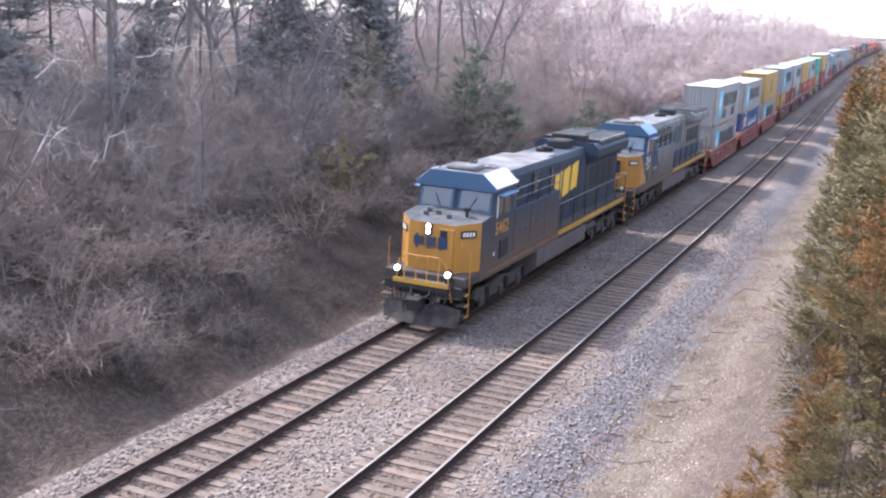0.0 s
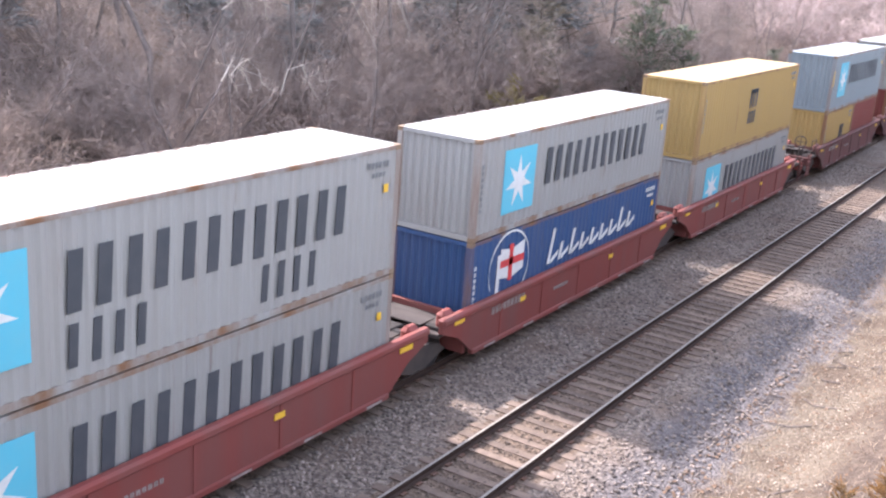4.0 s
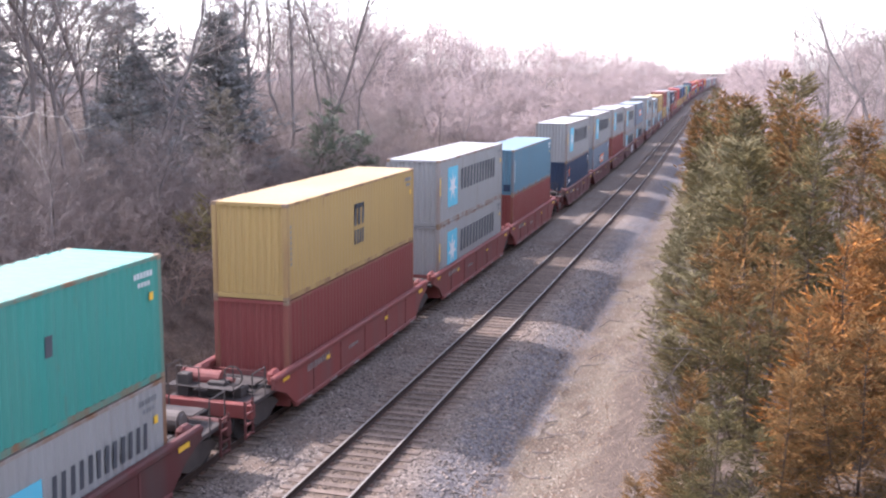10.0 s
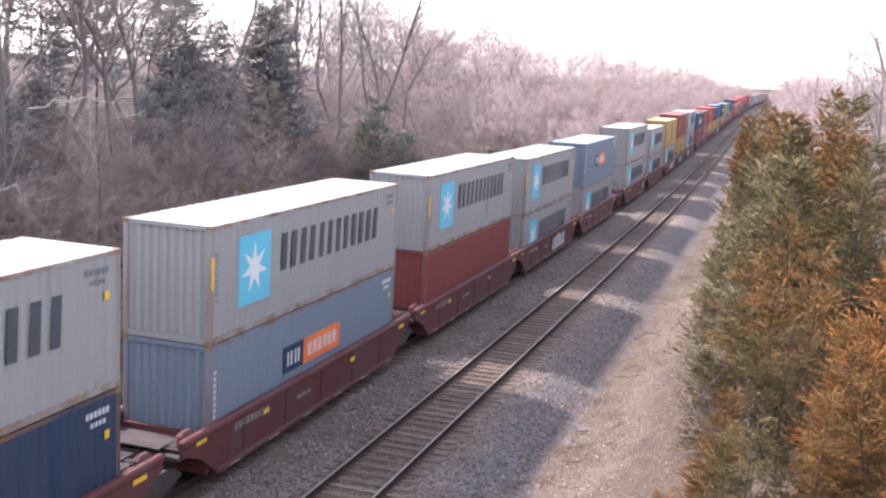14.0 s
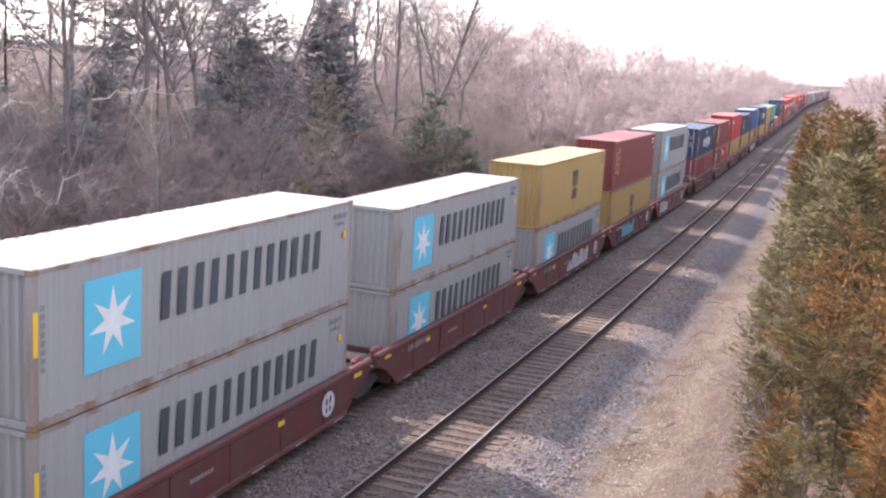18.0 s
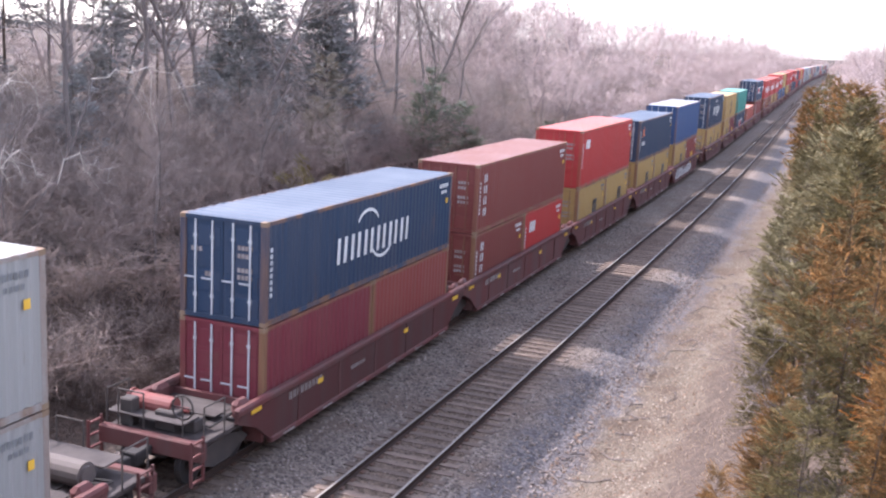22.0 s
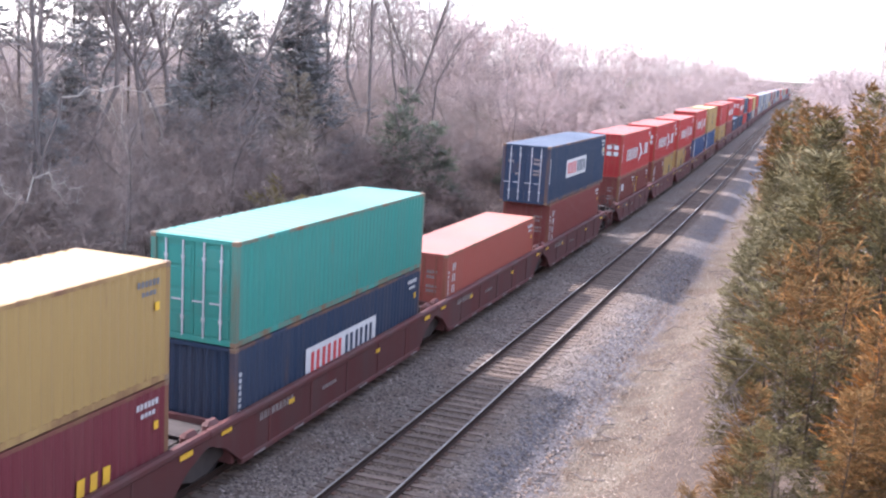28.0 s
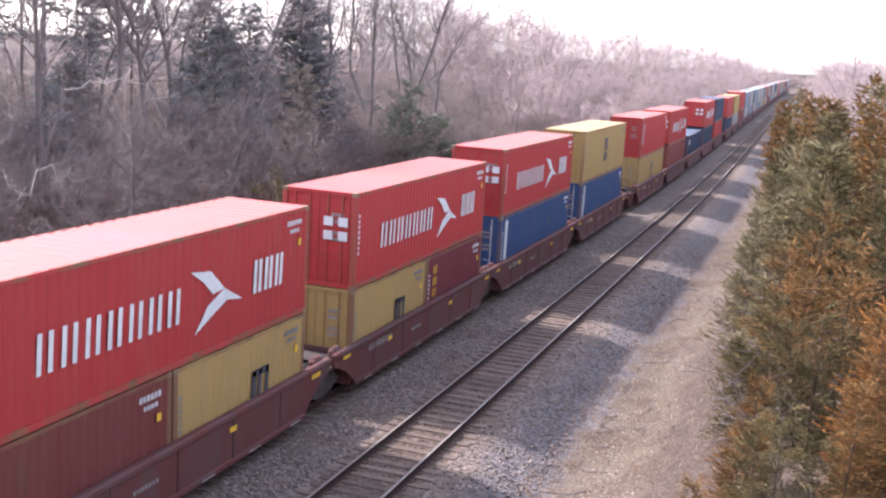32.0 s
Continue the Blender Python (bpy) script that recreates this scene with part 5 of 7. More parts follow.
    add("horn", bm, M_DARK, roof)
    for x in (-0.75, 0.62):
        add("roof_rail", rods(0.02, (x, 3.0, 4.72), (x, 3.0, 4.80), (x, 4.8, 4.80), (x, 4.8, 4.72)), M_LOCOROOF, roof)
    txt = bpy.data.curves.new("cab_number", "FONT")
    txt.body, txt.size, txt.extrude, txt.offset, txt.space_character = ("5462" if mark else "214"), 0.60, 0.004, 0.012, 1.1
    txt.materials.append(M_LOCOGOLD if mark else M_WHITE)
    number = new("cab_number", txt)
    number.parent = cab
    number.matrix_basis = Matrix.Translation((1.468, 3.02, 2.70)) @ Matrix(((0, 0, 1, 0), (1, 0, 0, 0), (0, 1, 0, 0), (0, 0, 0, 1)))
    number["label"] = "gold painted number below the window" if mark else "white painted number below the window"
    if not mark:
        bm = bmesh.new()
        flat(bm, 1.466, [(2.95, 2.40), (3.45, 2.50), (3.42, 2.42), (3.75, 2.55), (4.15, 2.60), (3.72, 2.66), (3.72, 2.60), (3.30, 2.56)], 0.006)
        add("flash_mark", bm, M_YMARK, cab, "pale yellow painted flash")
        for y in (5.0, 5.55):
            add("side_mark", boxes((1.462, y, 2.28, 1.468, y + 0.24, 2.36)), M_WHITE, cab)
    add("step_light", boxes((1.462, 2.95, 2.0, 1.47, 3.07, 2.14)), M_WHITE, cab)
    add("battery_box", boxes((1.44, 3.5, 1.82, 1.50, 4.35, 2.45), bevel=0.02), M_DARK if mark else M_LOCOGREY, cab)
    # cabinets behind the cab
    for s in (-1, 1):
        add("side_cabinet", boxes((min(s * 0.9, s * 1.46), 4.86, 1.7, max(s * 0.9, s * 1.46), 10.3, 3.32), bevel=0.03), lower)
        for y, w in (((5.35, 0.6), (7.55, 0.6), (9.65, 0.4)) if mark else ((5.3, 0.72), (6.45, 0.72), (7.6, 0.72), (9.0, 0.85))):
            vent = add("vent", boxes((s * 1.20 - 0.03, y, 3.50, s * 1.20 + 0.03, y + w, 4.2)), M_SIDEGLASS if mark else M_DARK, label="dark louvred vent")
            add("vent_frame", boxes((s * 1.215 - 0.03, y - 0.06, 3.44, s * 1.215 + 0.03, y, 4.26), (s * 1.215 - 0.03, y + w, 3.44, s * 1.215 + 0.03, y + w + 0.06, 4.26), (s * 1.215 - 0.03, y, 4.2, s * 1.215 + 0.03, y + w, 4.26), (s * 1.215 - 0.03, y, 3.44, s * 1.215 + 0.03, y + w, 3.5)), hood, vent)
            for z in (3.66, 3.86, 4.04):
                add("vent_louvre", boxes((s * 1.235 - 0.012, y, z, s * 1.235 + 0.012, y + w, z + 0.03)), hood, vent)
        add("cabinet_rail", rods(0.024, (s * 1.44, 4.95, 3.32), (s * 1.44, 4.95, 4.0), (s * 1.44, 10.2, 4.0), (s * 1.44, 10.2, 3.32)), M_LOCOGREY)
        if mark:
            add("cabinet_rail", rods(0.02, (s * 1.44, 4.95, 3.66), (s * 1.44, 10.2, 3.66)), M_LOCOGREY)
        for y in (6.3, 7.6, 8.9):
            add("rail_post", rods(0.03, (s * 1.44, y, 3.32), (s * 1.44, y, 4.0)), M_LOCONAVY if mark else M_DARK)
    add("upper_cabinet", extrude_xz([(-1.18, 3.3), (1.18, 3.3), (1.18, 4.35), (1.08, 4.52), (-1.08, 4.52), (-1.18, 4.35)], 4.86, 10.3), hood)
    for k in range(4):
        add("roof_hatch", boxes((-1.05, 4.95 + k * 1.33, 4.52, 1.05, 6.2 + k * 1.33, 4.57), bevel=0.015), M_LOCOROOF, label="sooty pale roof hatch")
    if not mark:
        for s in (-1, 1):
            add("nose_wedge", extrude_yz([(1.75, 1.7), (3.35, 1.7), (1.85, 3.28), (1.75, 3.28)], s * 1.468 - 0.004, s * 1.468 + 0.004), M_LOCOGOLD, label="gold painted wedge on the nose side")
        add("paint_panel", extrude_yz([(6.4, 1.75), (10.25, 1.75), (10.25, 3.3), (5.6, 3.3)], 1.462, 1.468), M_LOCOGREY, label="grey painted side panel")
    # engine hood
    add("engine_hood", extrude_xz([(-0.98, 1.76), (0.98, 1.76), (0.98, 4.25), (0.84, 4.48), (-0.84, 4.48), (-0.98, 4.25)], 10.3, 15.5), hood)
    for s in (-1, 1):
        for k in range(5):
            y = 10.45 + k * 1.0
            add("hood_door", boxes((s * 0.985 - 0.012, y, 1.95, s * 0.985 + 0.012, y + 0.92, 4.1), bevel=0.008), hood)
    bm = boxes((-0.45, 13.9, 4.48, 0.45, 15.0, 4.82), bevel=0.05)
    stack = add("exhaust_box", bm, M_RADTOP)
    add("stack_mouth", boxes((-0.32, 14.1, 4.825, 0.32, 14.8, 4.835)), M_DARK, stack)
    for k, y in enumerate((12.0, 12.3, 12.6)):
        add("roof_fitting", boxes((-0.3 + 0.1 * k, y, 4.48, 0.0 + 0.14 * k, y + 0.18, 4.66 + 0.05 * (k % 2)), bevel=0.03), M_DARK)
    add("hood_hatch", boxes((-0.7, 10.6, 4.48, 0.7, 11.8, 4.52), bevel=0.02), M_LOCOROOF)
    if mark:
        add("blower_box", boxes((-0.8, 15.6, 4.62, 0.8, 16.25, 4.95), bevel=0.04), M_DARK)
    emblem = M_YMARK if mark else M_LOCONAVY
    if not mark:
        for s in (-1, 1):
            add("lower_hood_panel", boxes((s * 1.0 - 0.014, 10.35, 1.77, s * 1.0 + 0.014, 20.85, 2.55)), M_LOCONAVY, label="navy painted lower panel")
            add("rear_sill_stripe", boxes((s * 1.503 - 0.004, 10.3, 1.54, s * 1.503 + 0.004, 20.9, 1.72)), M_STRIPEB, label="bright yellow sill stripe")
    for k in range(3):
        bm = bmesh.new()
        y = 10.85 + k * 1.15
        flat(bm, 1.0, [(y, 2.62 + 0.13 * k), (y + 0.92, 2.7 + 0.13 * k), (y + 1.02, 3.86 + 0.1 * k), (y + 0.12, 3.74 + 0.1 * k)], 0.01)
        add("emblem_block", bm, emblem, label="large plain painted block")
    # radiators with flared wings
    rad = add("radiator", extrude_xz([(-1.0, 1.76), (1.0, 1.76), (1.0, 3.75), (1.5, 4.08), (1.52, 4.42), (1.3, 4.62), (-1.3, 4.62), (-1.52, 4.42), (-1.5, 4.08), (-1.0, 3.75)], 15.5, 20.9), hood)
    for s in (-1, 1):
        bm = extrude_xz([(s * 0.06, 4.66), (s * 1.22, 4.63), (s * 1.42, 4.55), (s * 1.40, 4.62), (s * 1.22, 4.70), (s * 0.06, 4.72)], 16.3, 20.85)
        add("radiator_panel", bm, M_RADTOP, rad, "sooty grey radiator panel")
        if mark:
            add("panel_rim", boxes((s * 0.68 - 0.62, 16.3, 4.69, s * 0.68 + 0.62, 16.42, 4.76), (s * 0.68 - 0.62, 20.75, 4.69, s * 0.68 + 0.62, 20.87, 4.76), (min(s * 1.24, s * 1.32), 16.3, 4.66, max(s * 1.24, s * 1.32), 20.87, 4.74)), M_LOCOROOF, rad)
        for k in range(0 if mark else 4):
            add("panel_rib", boxes((s * 0.68 - 0.55, 17.0 + k * 1.05, 4.70, s * 0.68 + 0.55, 17.06 + k * 1.05, 4.745)), M_LOCOGREY, rad)
        for k in range(4):
            add("radiator_vent", boxes((s * 1.005 - 0.015, 16.2 + k * 1.05, 2.7, s * 1.005 + 0.015, 17.0 + k * 1.05, 3.55), bevel=0.01), M_DARK, rad)
    add("wing_end", extrude_xz([(-1.5, 4.1), (1.5, 4.1), (1.5, 4.4), (1.25, 4.68), (-1.25, 4.68), (-1.5, 4.4)], 15.42, 15.5), M_LOCONAVY if mark else M_LOCOROOF, rad)
    add("tail_hood", boxes((-0.85, 20.9, 1.76, 0.85, 21.3, 3.5), bevel=0.05), hood)
    # walkway rails
    for s in (-1, 1):
        add("walkway_rail", rods(0.022, (s * 1.47, 10.3, 2.75), (s * 1.47, 21.2, 2.75), (s * 1.1, 21.45, 2.75)), M_LOCOGREY)
        for k in range(7):
            add("stanchion", rods(0.02, (s * 1.47, 10.6 + k * 1.75, 1.72), (s * 1.47, 10.6 + k * 1.75, 2.75)), M_DARK)
    MOVERS.append((ob, u, 0.0))
    return ob


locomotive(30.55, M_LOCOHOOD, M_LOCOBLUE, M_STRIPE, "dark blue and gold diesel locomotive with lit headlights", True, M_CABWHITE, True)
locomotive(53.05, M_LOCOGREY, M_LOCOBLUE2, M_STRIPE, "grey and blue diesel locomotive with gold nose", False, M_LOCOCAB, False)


# ---------------------------------------------------------------- tracks
def make_track(centre, used):
    tr = tagged(new("railway_track"), ("used" if used else "shaded") + " railway track with steel rails on weathered wooden ties", "track", "tracks", "structure")
    ys = [-20 + 5 * i for i in range(24)] + [100 + 10 * i for i in range(60)] + [700, 800, 1000, 1300]
    for s in (-1, 1):
        prof = [(-0.07, -0.17), (0.07, -0.17), (0.07, -0.155), (0.012, -0.13), (0.012, -0.045), (0.036, -0.035), (0.036, -0.004), (-0.036, -0.004), (-0.036, -0.035), (-0.012, -0.045), (-0.012, -0.13), (-0.07, -0.155)]
        for name, pr, mat in (("rail", prof, M_RAIL), ("rail_head", [(-0.027, -0.004), (0.027, -0.004), (0.027, 0.0), (-0.027, 0.0)], M_RAILTOP if used else M_RAILSHADE)):
            verts = [(centre + s * 0.7525 + bend(y) + x, y, z) for y in ys for x, z in pr]
            n = len(pr)
            faces = [(j * n + i, j * n + (i + 1) % n, (j + 1) * n + (i + 1) % n, (j + 1) * n + i) for j in range(len(ys) - 1) for i in range(n)]
            me = bpy.data.meshes.new(name)
            me.from_pydata(verts, [], faces)
            share(name, me, mat, tr)
    rng = random.Random(int(centre * 10) + 77)
    tie_me = []
    for k in range(4):
        bm = boxes((-1.3, -0.115, -0.17, 1.3, 0.115, 0.0), bevel=0.012)
        for v in bm.verts:
            v.co += Vector((rng.uniform(-0.03, 0.03), rng.uniform(-0.01, 0.01), rng.uniform(-0.006, 0.006)))
        me = bpy.data.meshes.new("tie")
        bm.to_mesh(me)
        bm.free()
        tie_me.append(me)
    y, n = 9.0, 0
    rest = []
    while y < 260:
        if n < 210:
            tie = share("tie", tie_me[n % 4], M_TIE, tr)
            tie.matrix_basis = pose(centre + bend(y) + rng.uniform(-0.04, 0.04), y, -0.190 + rng.uniform(-0.012, 0.006), 0, 0, rng.uniform(-1.2, 1.2))
        else:
            rest.append(y)
        n += 1
        y += 0.53 + rng.uniform(-0.03, 0.03)
    bm = bmesh.new()
    for y in rest:
        box(bm, centre + bend(y) - 1.3, y - 0.115, -0.34, centre + bend(y) + 1.3, y + 0.115, -0.178)
    part("far_ties", bm, M_TIE, tr)
    verts, faces = [], []
    for k in range(150):
        y = 9.0 + 0.53 * k
        for s in (-1, 1):
            for side in (-1, 1):
                x = centre + bend(y) + s * 0.7525 + side * 0.12
                i = len(verts)
                verts += [(x - 0.05, y - 0.09, -0.172), (x + 0.05, y - 0.09, -0.172), (x + 0.05, y + 0.09, -0.172), (x - 0.05, y + 0.09, -0.172), (x - 0.04, y - 0.08, -0.15), (x + 0.04, y - 0.08, -0.15), (x + 0.04, y + 0.08, -0.15), (x - 0.04, y + 0.08, -0.15)]
                faces += [(i + 4, i + 5, i + 6, i + 7), (i, i + 1, i + 5, i + 4), (i + 1, i + 2, i + 6, i + 5), (i + 2, i + 3, i + 7, i + 6), (i + 3, i, i + 4, i + 7)]
    me = bpy.data.meshes.new("tie_plates")
    me.from_pydata(verts, [], faces)
    share("tie_plates", me, M_PLATE, tr)
    return tr


make_track(0.0, True)
make_track(FAR_TRACK, False)


# ---------------------------------------------------------------- the road bridge on which the camera stands
M_CONCRETE = surface("weathered_bridge_concrete", (0.30, 0.285, 0.265), 0.9, 0.0, (0.19, 0.175, 0.16), 0.8, 20, 0.2, 0.8)
# out of view behind the camera; added to hold sky light off near cars
bridge = tagged(new("overbridge"), "grey concrete road bridge over the tracks", "bridge", kind="structure")
part("deck", boxes((-26, -9.5, 7.6, 28, -0.9, 8.5), bevel=0.03), M_CONCRETE, bridge)
part("parapet", boxes((-26, -0.9, 7.9, 28, -0.6, 9.55), bevel=0.03), M_CONCRETE, bridge)
part("parapet", boxes((-26, -9.8, 7.9, 28, -9.5, 9.55), bevel=0.03), M_CONCRETE, bridge)
for px in (-9.6, 5.8):
    part("pier", boxes((px - 0.45, -8.6, -2.0, px + 0.45, -1.8, 7.6), bevel=0.03), M_CONCRETE, bridge)


# ---------------------------------------------------------------- plants
def foliage(name, a, b, c, scale=0.7, tipped=False):
    """Leaf or bark colours that change from blade to blade and from bough to bough."""
    m = surface(name, a, 0.85, 0.0, b, scale, 9.0, 0.0, 1.0, False, 0.18, 0.2)
    nt = m.node_tree
    bsdf = nt.nodes["Principled BSDF"]
    src = bsdf.inputs["Base Color"].links[0].from_socket
    geo = nt.nodes.new("ShaderNodeNewGeometry")
    mix = nt.nodes.new("ShaderNodeMix")
    mix.data_type = "RGBA"
    mix.inputs[7].default_value = (*c, 1)
    rng = nt.nodes.new("ShaderNodeMapRange")
    rng.inputs[1].default_value, rng.inputs[4].default_value = 0.3, 0.8
    nt.links.new(geo.outputs["Random Per Island"], rng.inputs[0])
    fac = rng.outputs[0]
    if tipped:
        # blades nearer the ends of the boughs take more of the third colour
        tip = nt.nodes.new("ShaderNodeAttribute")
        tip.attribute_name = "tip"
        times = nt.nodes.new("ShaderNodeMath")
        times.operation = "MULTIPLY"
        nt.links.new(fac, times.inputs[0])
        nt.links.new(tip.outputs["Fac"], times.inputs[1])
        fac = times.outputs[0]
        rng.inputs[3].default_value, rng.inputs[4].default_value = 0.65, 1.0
    nt.links.new(fac, mix.inputs[0])
    nt.links.new(src, mix.inputs[6])
    nt.links.new(mix.outputs[2], bsdf.inputs["Base Color"])
    return m


M_BARK = foliage("grey_brown_bark", (0.135, 0.112, 0.104), (0.09, 0.075, 0.07), (0.19, 0.16, 0.145), 2.0)
M_CEDARBARK = foliage("shreddy_cedar_bark", (0.075, 0.053, 0.038), (0.05, 0.036, 0.028), (0.11, 0.08, 0.06), 2.0)
M_TWIG = foliage("bare_twigs", (0.20, 0.165, 0.152), (0.14, 0.117, 0.109), (0.27, 0.222, 0.20), 1.0)
# crowns of the woods behind are paled: distance haze put into the colour
M_FARTWIG = foliage("haze_paled_far_crowns", (0.37, 0.282, 0.262), (0.29, 0.228, 0.217), (0.45, 0.35, 0.316), 0.05)
M_DEEP = foliage("haze_paled_deep_woods", (0.27, 0.215, 0.20), (0.20, 0.163, 0.155), (0.34, 0.272, 0.25), 0.05)
M_PALE = foliage("bleached_dead_wood", (0.42, 0.37, 0.32), (0.27, 0.235, 0.205), (0.52, 0.465, 0.41), 2.0)
M_BRUSH = foliage("dry_brush_stems", (0.31, 0.23, 0.186), (0.245, 0.182, 0.150), (0.40, 0.305, 0.25), 0.8)
M_BRUSHDARK = foliage("dark_brush_stems", (0.215, 0.168, 0.147), (0.165, 0.131, 0.116), (0.29, 0.23, 0.20), 0.8)
# darker copy of the brush colours: shade at the bank's foot painted in
M_BRUSHLOW = foliage("shade_dark_stems", (0.125, 0.095, 0.08), (0.085, 0.066, 0.057), (0.20, 0.152, 0.125), 0.8)
M_GRASS = foliage("dead_grass", (0.27, 0.205, 0.145), (0.17, 0.128, 0.092), (0.38, 0.30, 0.225), 0.8)
# needles lightened towards grey, with the haze before them in the colour
M_FIR = foliage("haze_greyed_fir_needles", (0.20, 0.196, 0.188), (0.15, 0.148, 0.146), (0.30, 0.288, 0.268), 0.6, True)
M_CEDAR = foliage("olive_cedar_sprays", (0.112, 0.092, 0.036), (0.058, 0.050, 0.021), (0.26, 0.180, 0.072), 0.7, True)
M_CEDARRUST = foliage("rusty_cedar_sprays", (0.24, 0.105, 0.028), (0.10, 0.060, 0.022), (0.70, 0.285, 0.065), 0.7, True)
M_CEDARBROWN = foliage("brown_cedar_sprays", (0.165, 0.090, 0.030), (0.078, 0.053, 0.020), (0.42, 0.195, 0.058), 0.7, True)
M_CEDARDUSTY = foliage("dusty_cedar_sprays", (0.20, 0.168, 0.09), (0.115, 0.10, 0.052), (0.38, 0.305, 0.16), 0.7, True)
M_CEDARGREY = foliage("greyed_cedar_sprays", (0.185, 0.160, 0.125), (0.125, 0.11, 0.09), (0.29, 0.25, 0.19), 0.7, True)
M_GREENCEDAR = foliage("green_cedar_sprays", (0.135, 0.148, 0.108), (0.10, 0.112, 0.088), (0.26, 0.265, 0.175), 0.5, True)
M_YELLOWBUSH = foliage("yellow_green_sprays", (0.19, 0.155, 0.06), (0.13, 0.105, 0.05), (0.30, 0.235, 0.10), 0.6)
M_DEADLEAF = foliage("fallen_leaves", (0.135, 0.082, 0.052), (0.09, 0.058, 0.04), (0.20, 0.13, 0.085), 0.8)
M_BROWNSTONE = island(surface("browned_ballast_stone", (0.15, 0.112, 0.088), 0.9, 0.0, (0.09, 0.066, 0.054), 0.6, 30, 0.3, 0.8), 0.5, 1.4)
M_CHIP = island(surface("pale_chip", (0.36, 0.30, 0.24), 0.9, 0.0, (0.22, 0.175, 0.135), 0.6, 30, 0.3, 0.8), 0.4, 1.4)
M_STONE = island(surface("ballast_stone", (0.245, 0.198, 0.165), 0.9, 0.0, (0.135, 0.108, 0.095), 0.6, 30, 0.3, 0.8), 0.45, 1.5)


def tubes(segs, sides=3):
    """Verts and faces of tapered bars; segs: rows of p0, p1, r0, r1."""
    s = np.asarray(segs, float)
    p0, p1, r0, r1 = s[:, 0:3], s[:, 3:6], s[:, 6], s[:, 7]
    d = p1 - p0
    d /= np.linalg.norm(d, axis=1, keepdims=True) + 1e-9
    ref = np.where(np.abs(d[:, 2:3]) > 0.9, np.array([[1.0, 0, 0]]), np.array([[0, 0, 1.0]]))
    u = np.cross(d, ref)
    u /= np.linalg.norm(u, axis=1, keepdims=True)
    v = np.cross(d, u)
    ang = np.arange(sides) * 2 * np.pi / sides
    ring = np.cos(ang)[None, :, None] * u[:, None, :] + np.sin(ang)[None, :, None] * v[:, None, :]
    a = p0[:, None, :] + ring * r0[:, None, None]
    b = p1[:, None, :] + ring * r1[:, None, None]
    verts = np.concatenate([a, b], 1).reshape(-1, 3)
    k = np.arange(len(s))[:, None] * 2 * sides
    i = np.arange(sides)
    j = (i + 1) % sides
    faces = np.stack([k + i, k + j, k + sides + j, k + sides + i], 2).reshape(-1, 4)
    return verts, faces


def mesh_of(name, verts, faces, material):
    verts, faces = np.asarray(verts, np.float32), np.asarray(faces, np.int32)
    me = bpy.data.meshes.new(name)
    me.vertices.add(len(verts))
    me.vertices.foreach_set("co", verts.ravel())
    me.loops.add(faces.size)
    me.loops.foreach_set("vertex_index", faces.ravel())
    me.polygons.add(len(faces))
    me.polygons.foreach_set("loop_start", np.arange(len(faces), dtype=np.int32) * faces.shape[1])
    me.update(calc_edges=True)
    me.materials.append(material)
    return me


def unit(v):
    return v / (np.linalg.norm(v) + 1e-9)


def chain(pts, radii, sides=5):
    """One connected tapering tube through a row of points."""
    pts, radii = np.asarray(pts, float), np.asarray(radii, float)
    d = np.gradient(pts, axis=0)
    d /= np.linalg.norm(d, axis=1, keepdims=True) + 1e-9
    u = np.cross(d, np.array([0.93, 0.37, 0.05]))
    u /= np.linalg.norm(u, axis=1, keepdims=True) + 1e-9
    v = np.cross(d, u)
    ang = np.arange(sides) * 2 * np.pi / sides
    ring = pts[:, None, :] + radii[:, None, None] * (np.cos(ang)[None, :, None] * u[:, None, :] + np.sin(ang)[None, :, None] * v[:, None, :])
    k = np.arange(len(pts) - 1)[:, None] * sides
    i = np.arange(sides)
    j = (i + 1) % sides
    quads = np.stack([k + i, k + j, k + sides + j, k + sides + i], 2).reshape(-1, 4)
    return ring.reshape(-1, 3), thirds(quads)


def thirds(quads):
    """Quads split into triangles."""
    return np.concatenate([quads[:, [0, 1, 2]], quads[:, [0, 2, 3]]])


def spikes(segs):
    """Twigs: slim three-sided points; segs: rows of p0, p1, r."""
    s = np.asarray(segs, float)
    p0, p1, r = s[:, 0:3], s[:, 3:6], s[:, 6]
    d = p1 - p0
    d /= np.linalg.norm(d, axis=1, keepdims=True) + 1e-9
    u = np.cross(d, np.array([0.31, 0.85, 0.42]))
    u /= np.linalg.norm(u, axis=1, keepdims=True) + 1e-9
    v = np.cross(d, u)
    ring = [p0 + r[:, None] * (math.cos(a) * u + math.sin(a) * v) for a in (0, 2.094, 4.189)]
    verts = np.stack(ring + [p1], 1).reshape(-1, 3)
    k = np.arange(len(s))[:, None, None] * 4
    faces = (k + np.array([[0, 1, 3], [1, 2, 3], [2, 0, 3]])[None]).reshape(-1, 3)
    return verts, faces


def weld(*shapes):
    """Several sets of verts and triangles as one."""
    vs, fs, n = [], [], 0
    for v, f in shapes:
        vs.append(v)
        fs.append(np.asarray(f) + n)
        n += len(v)
    return np.concatenate(vs), np.concatenate(fs)


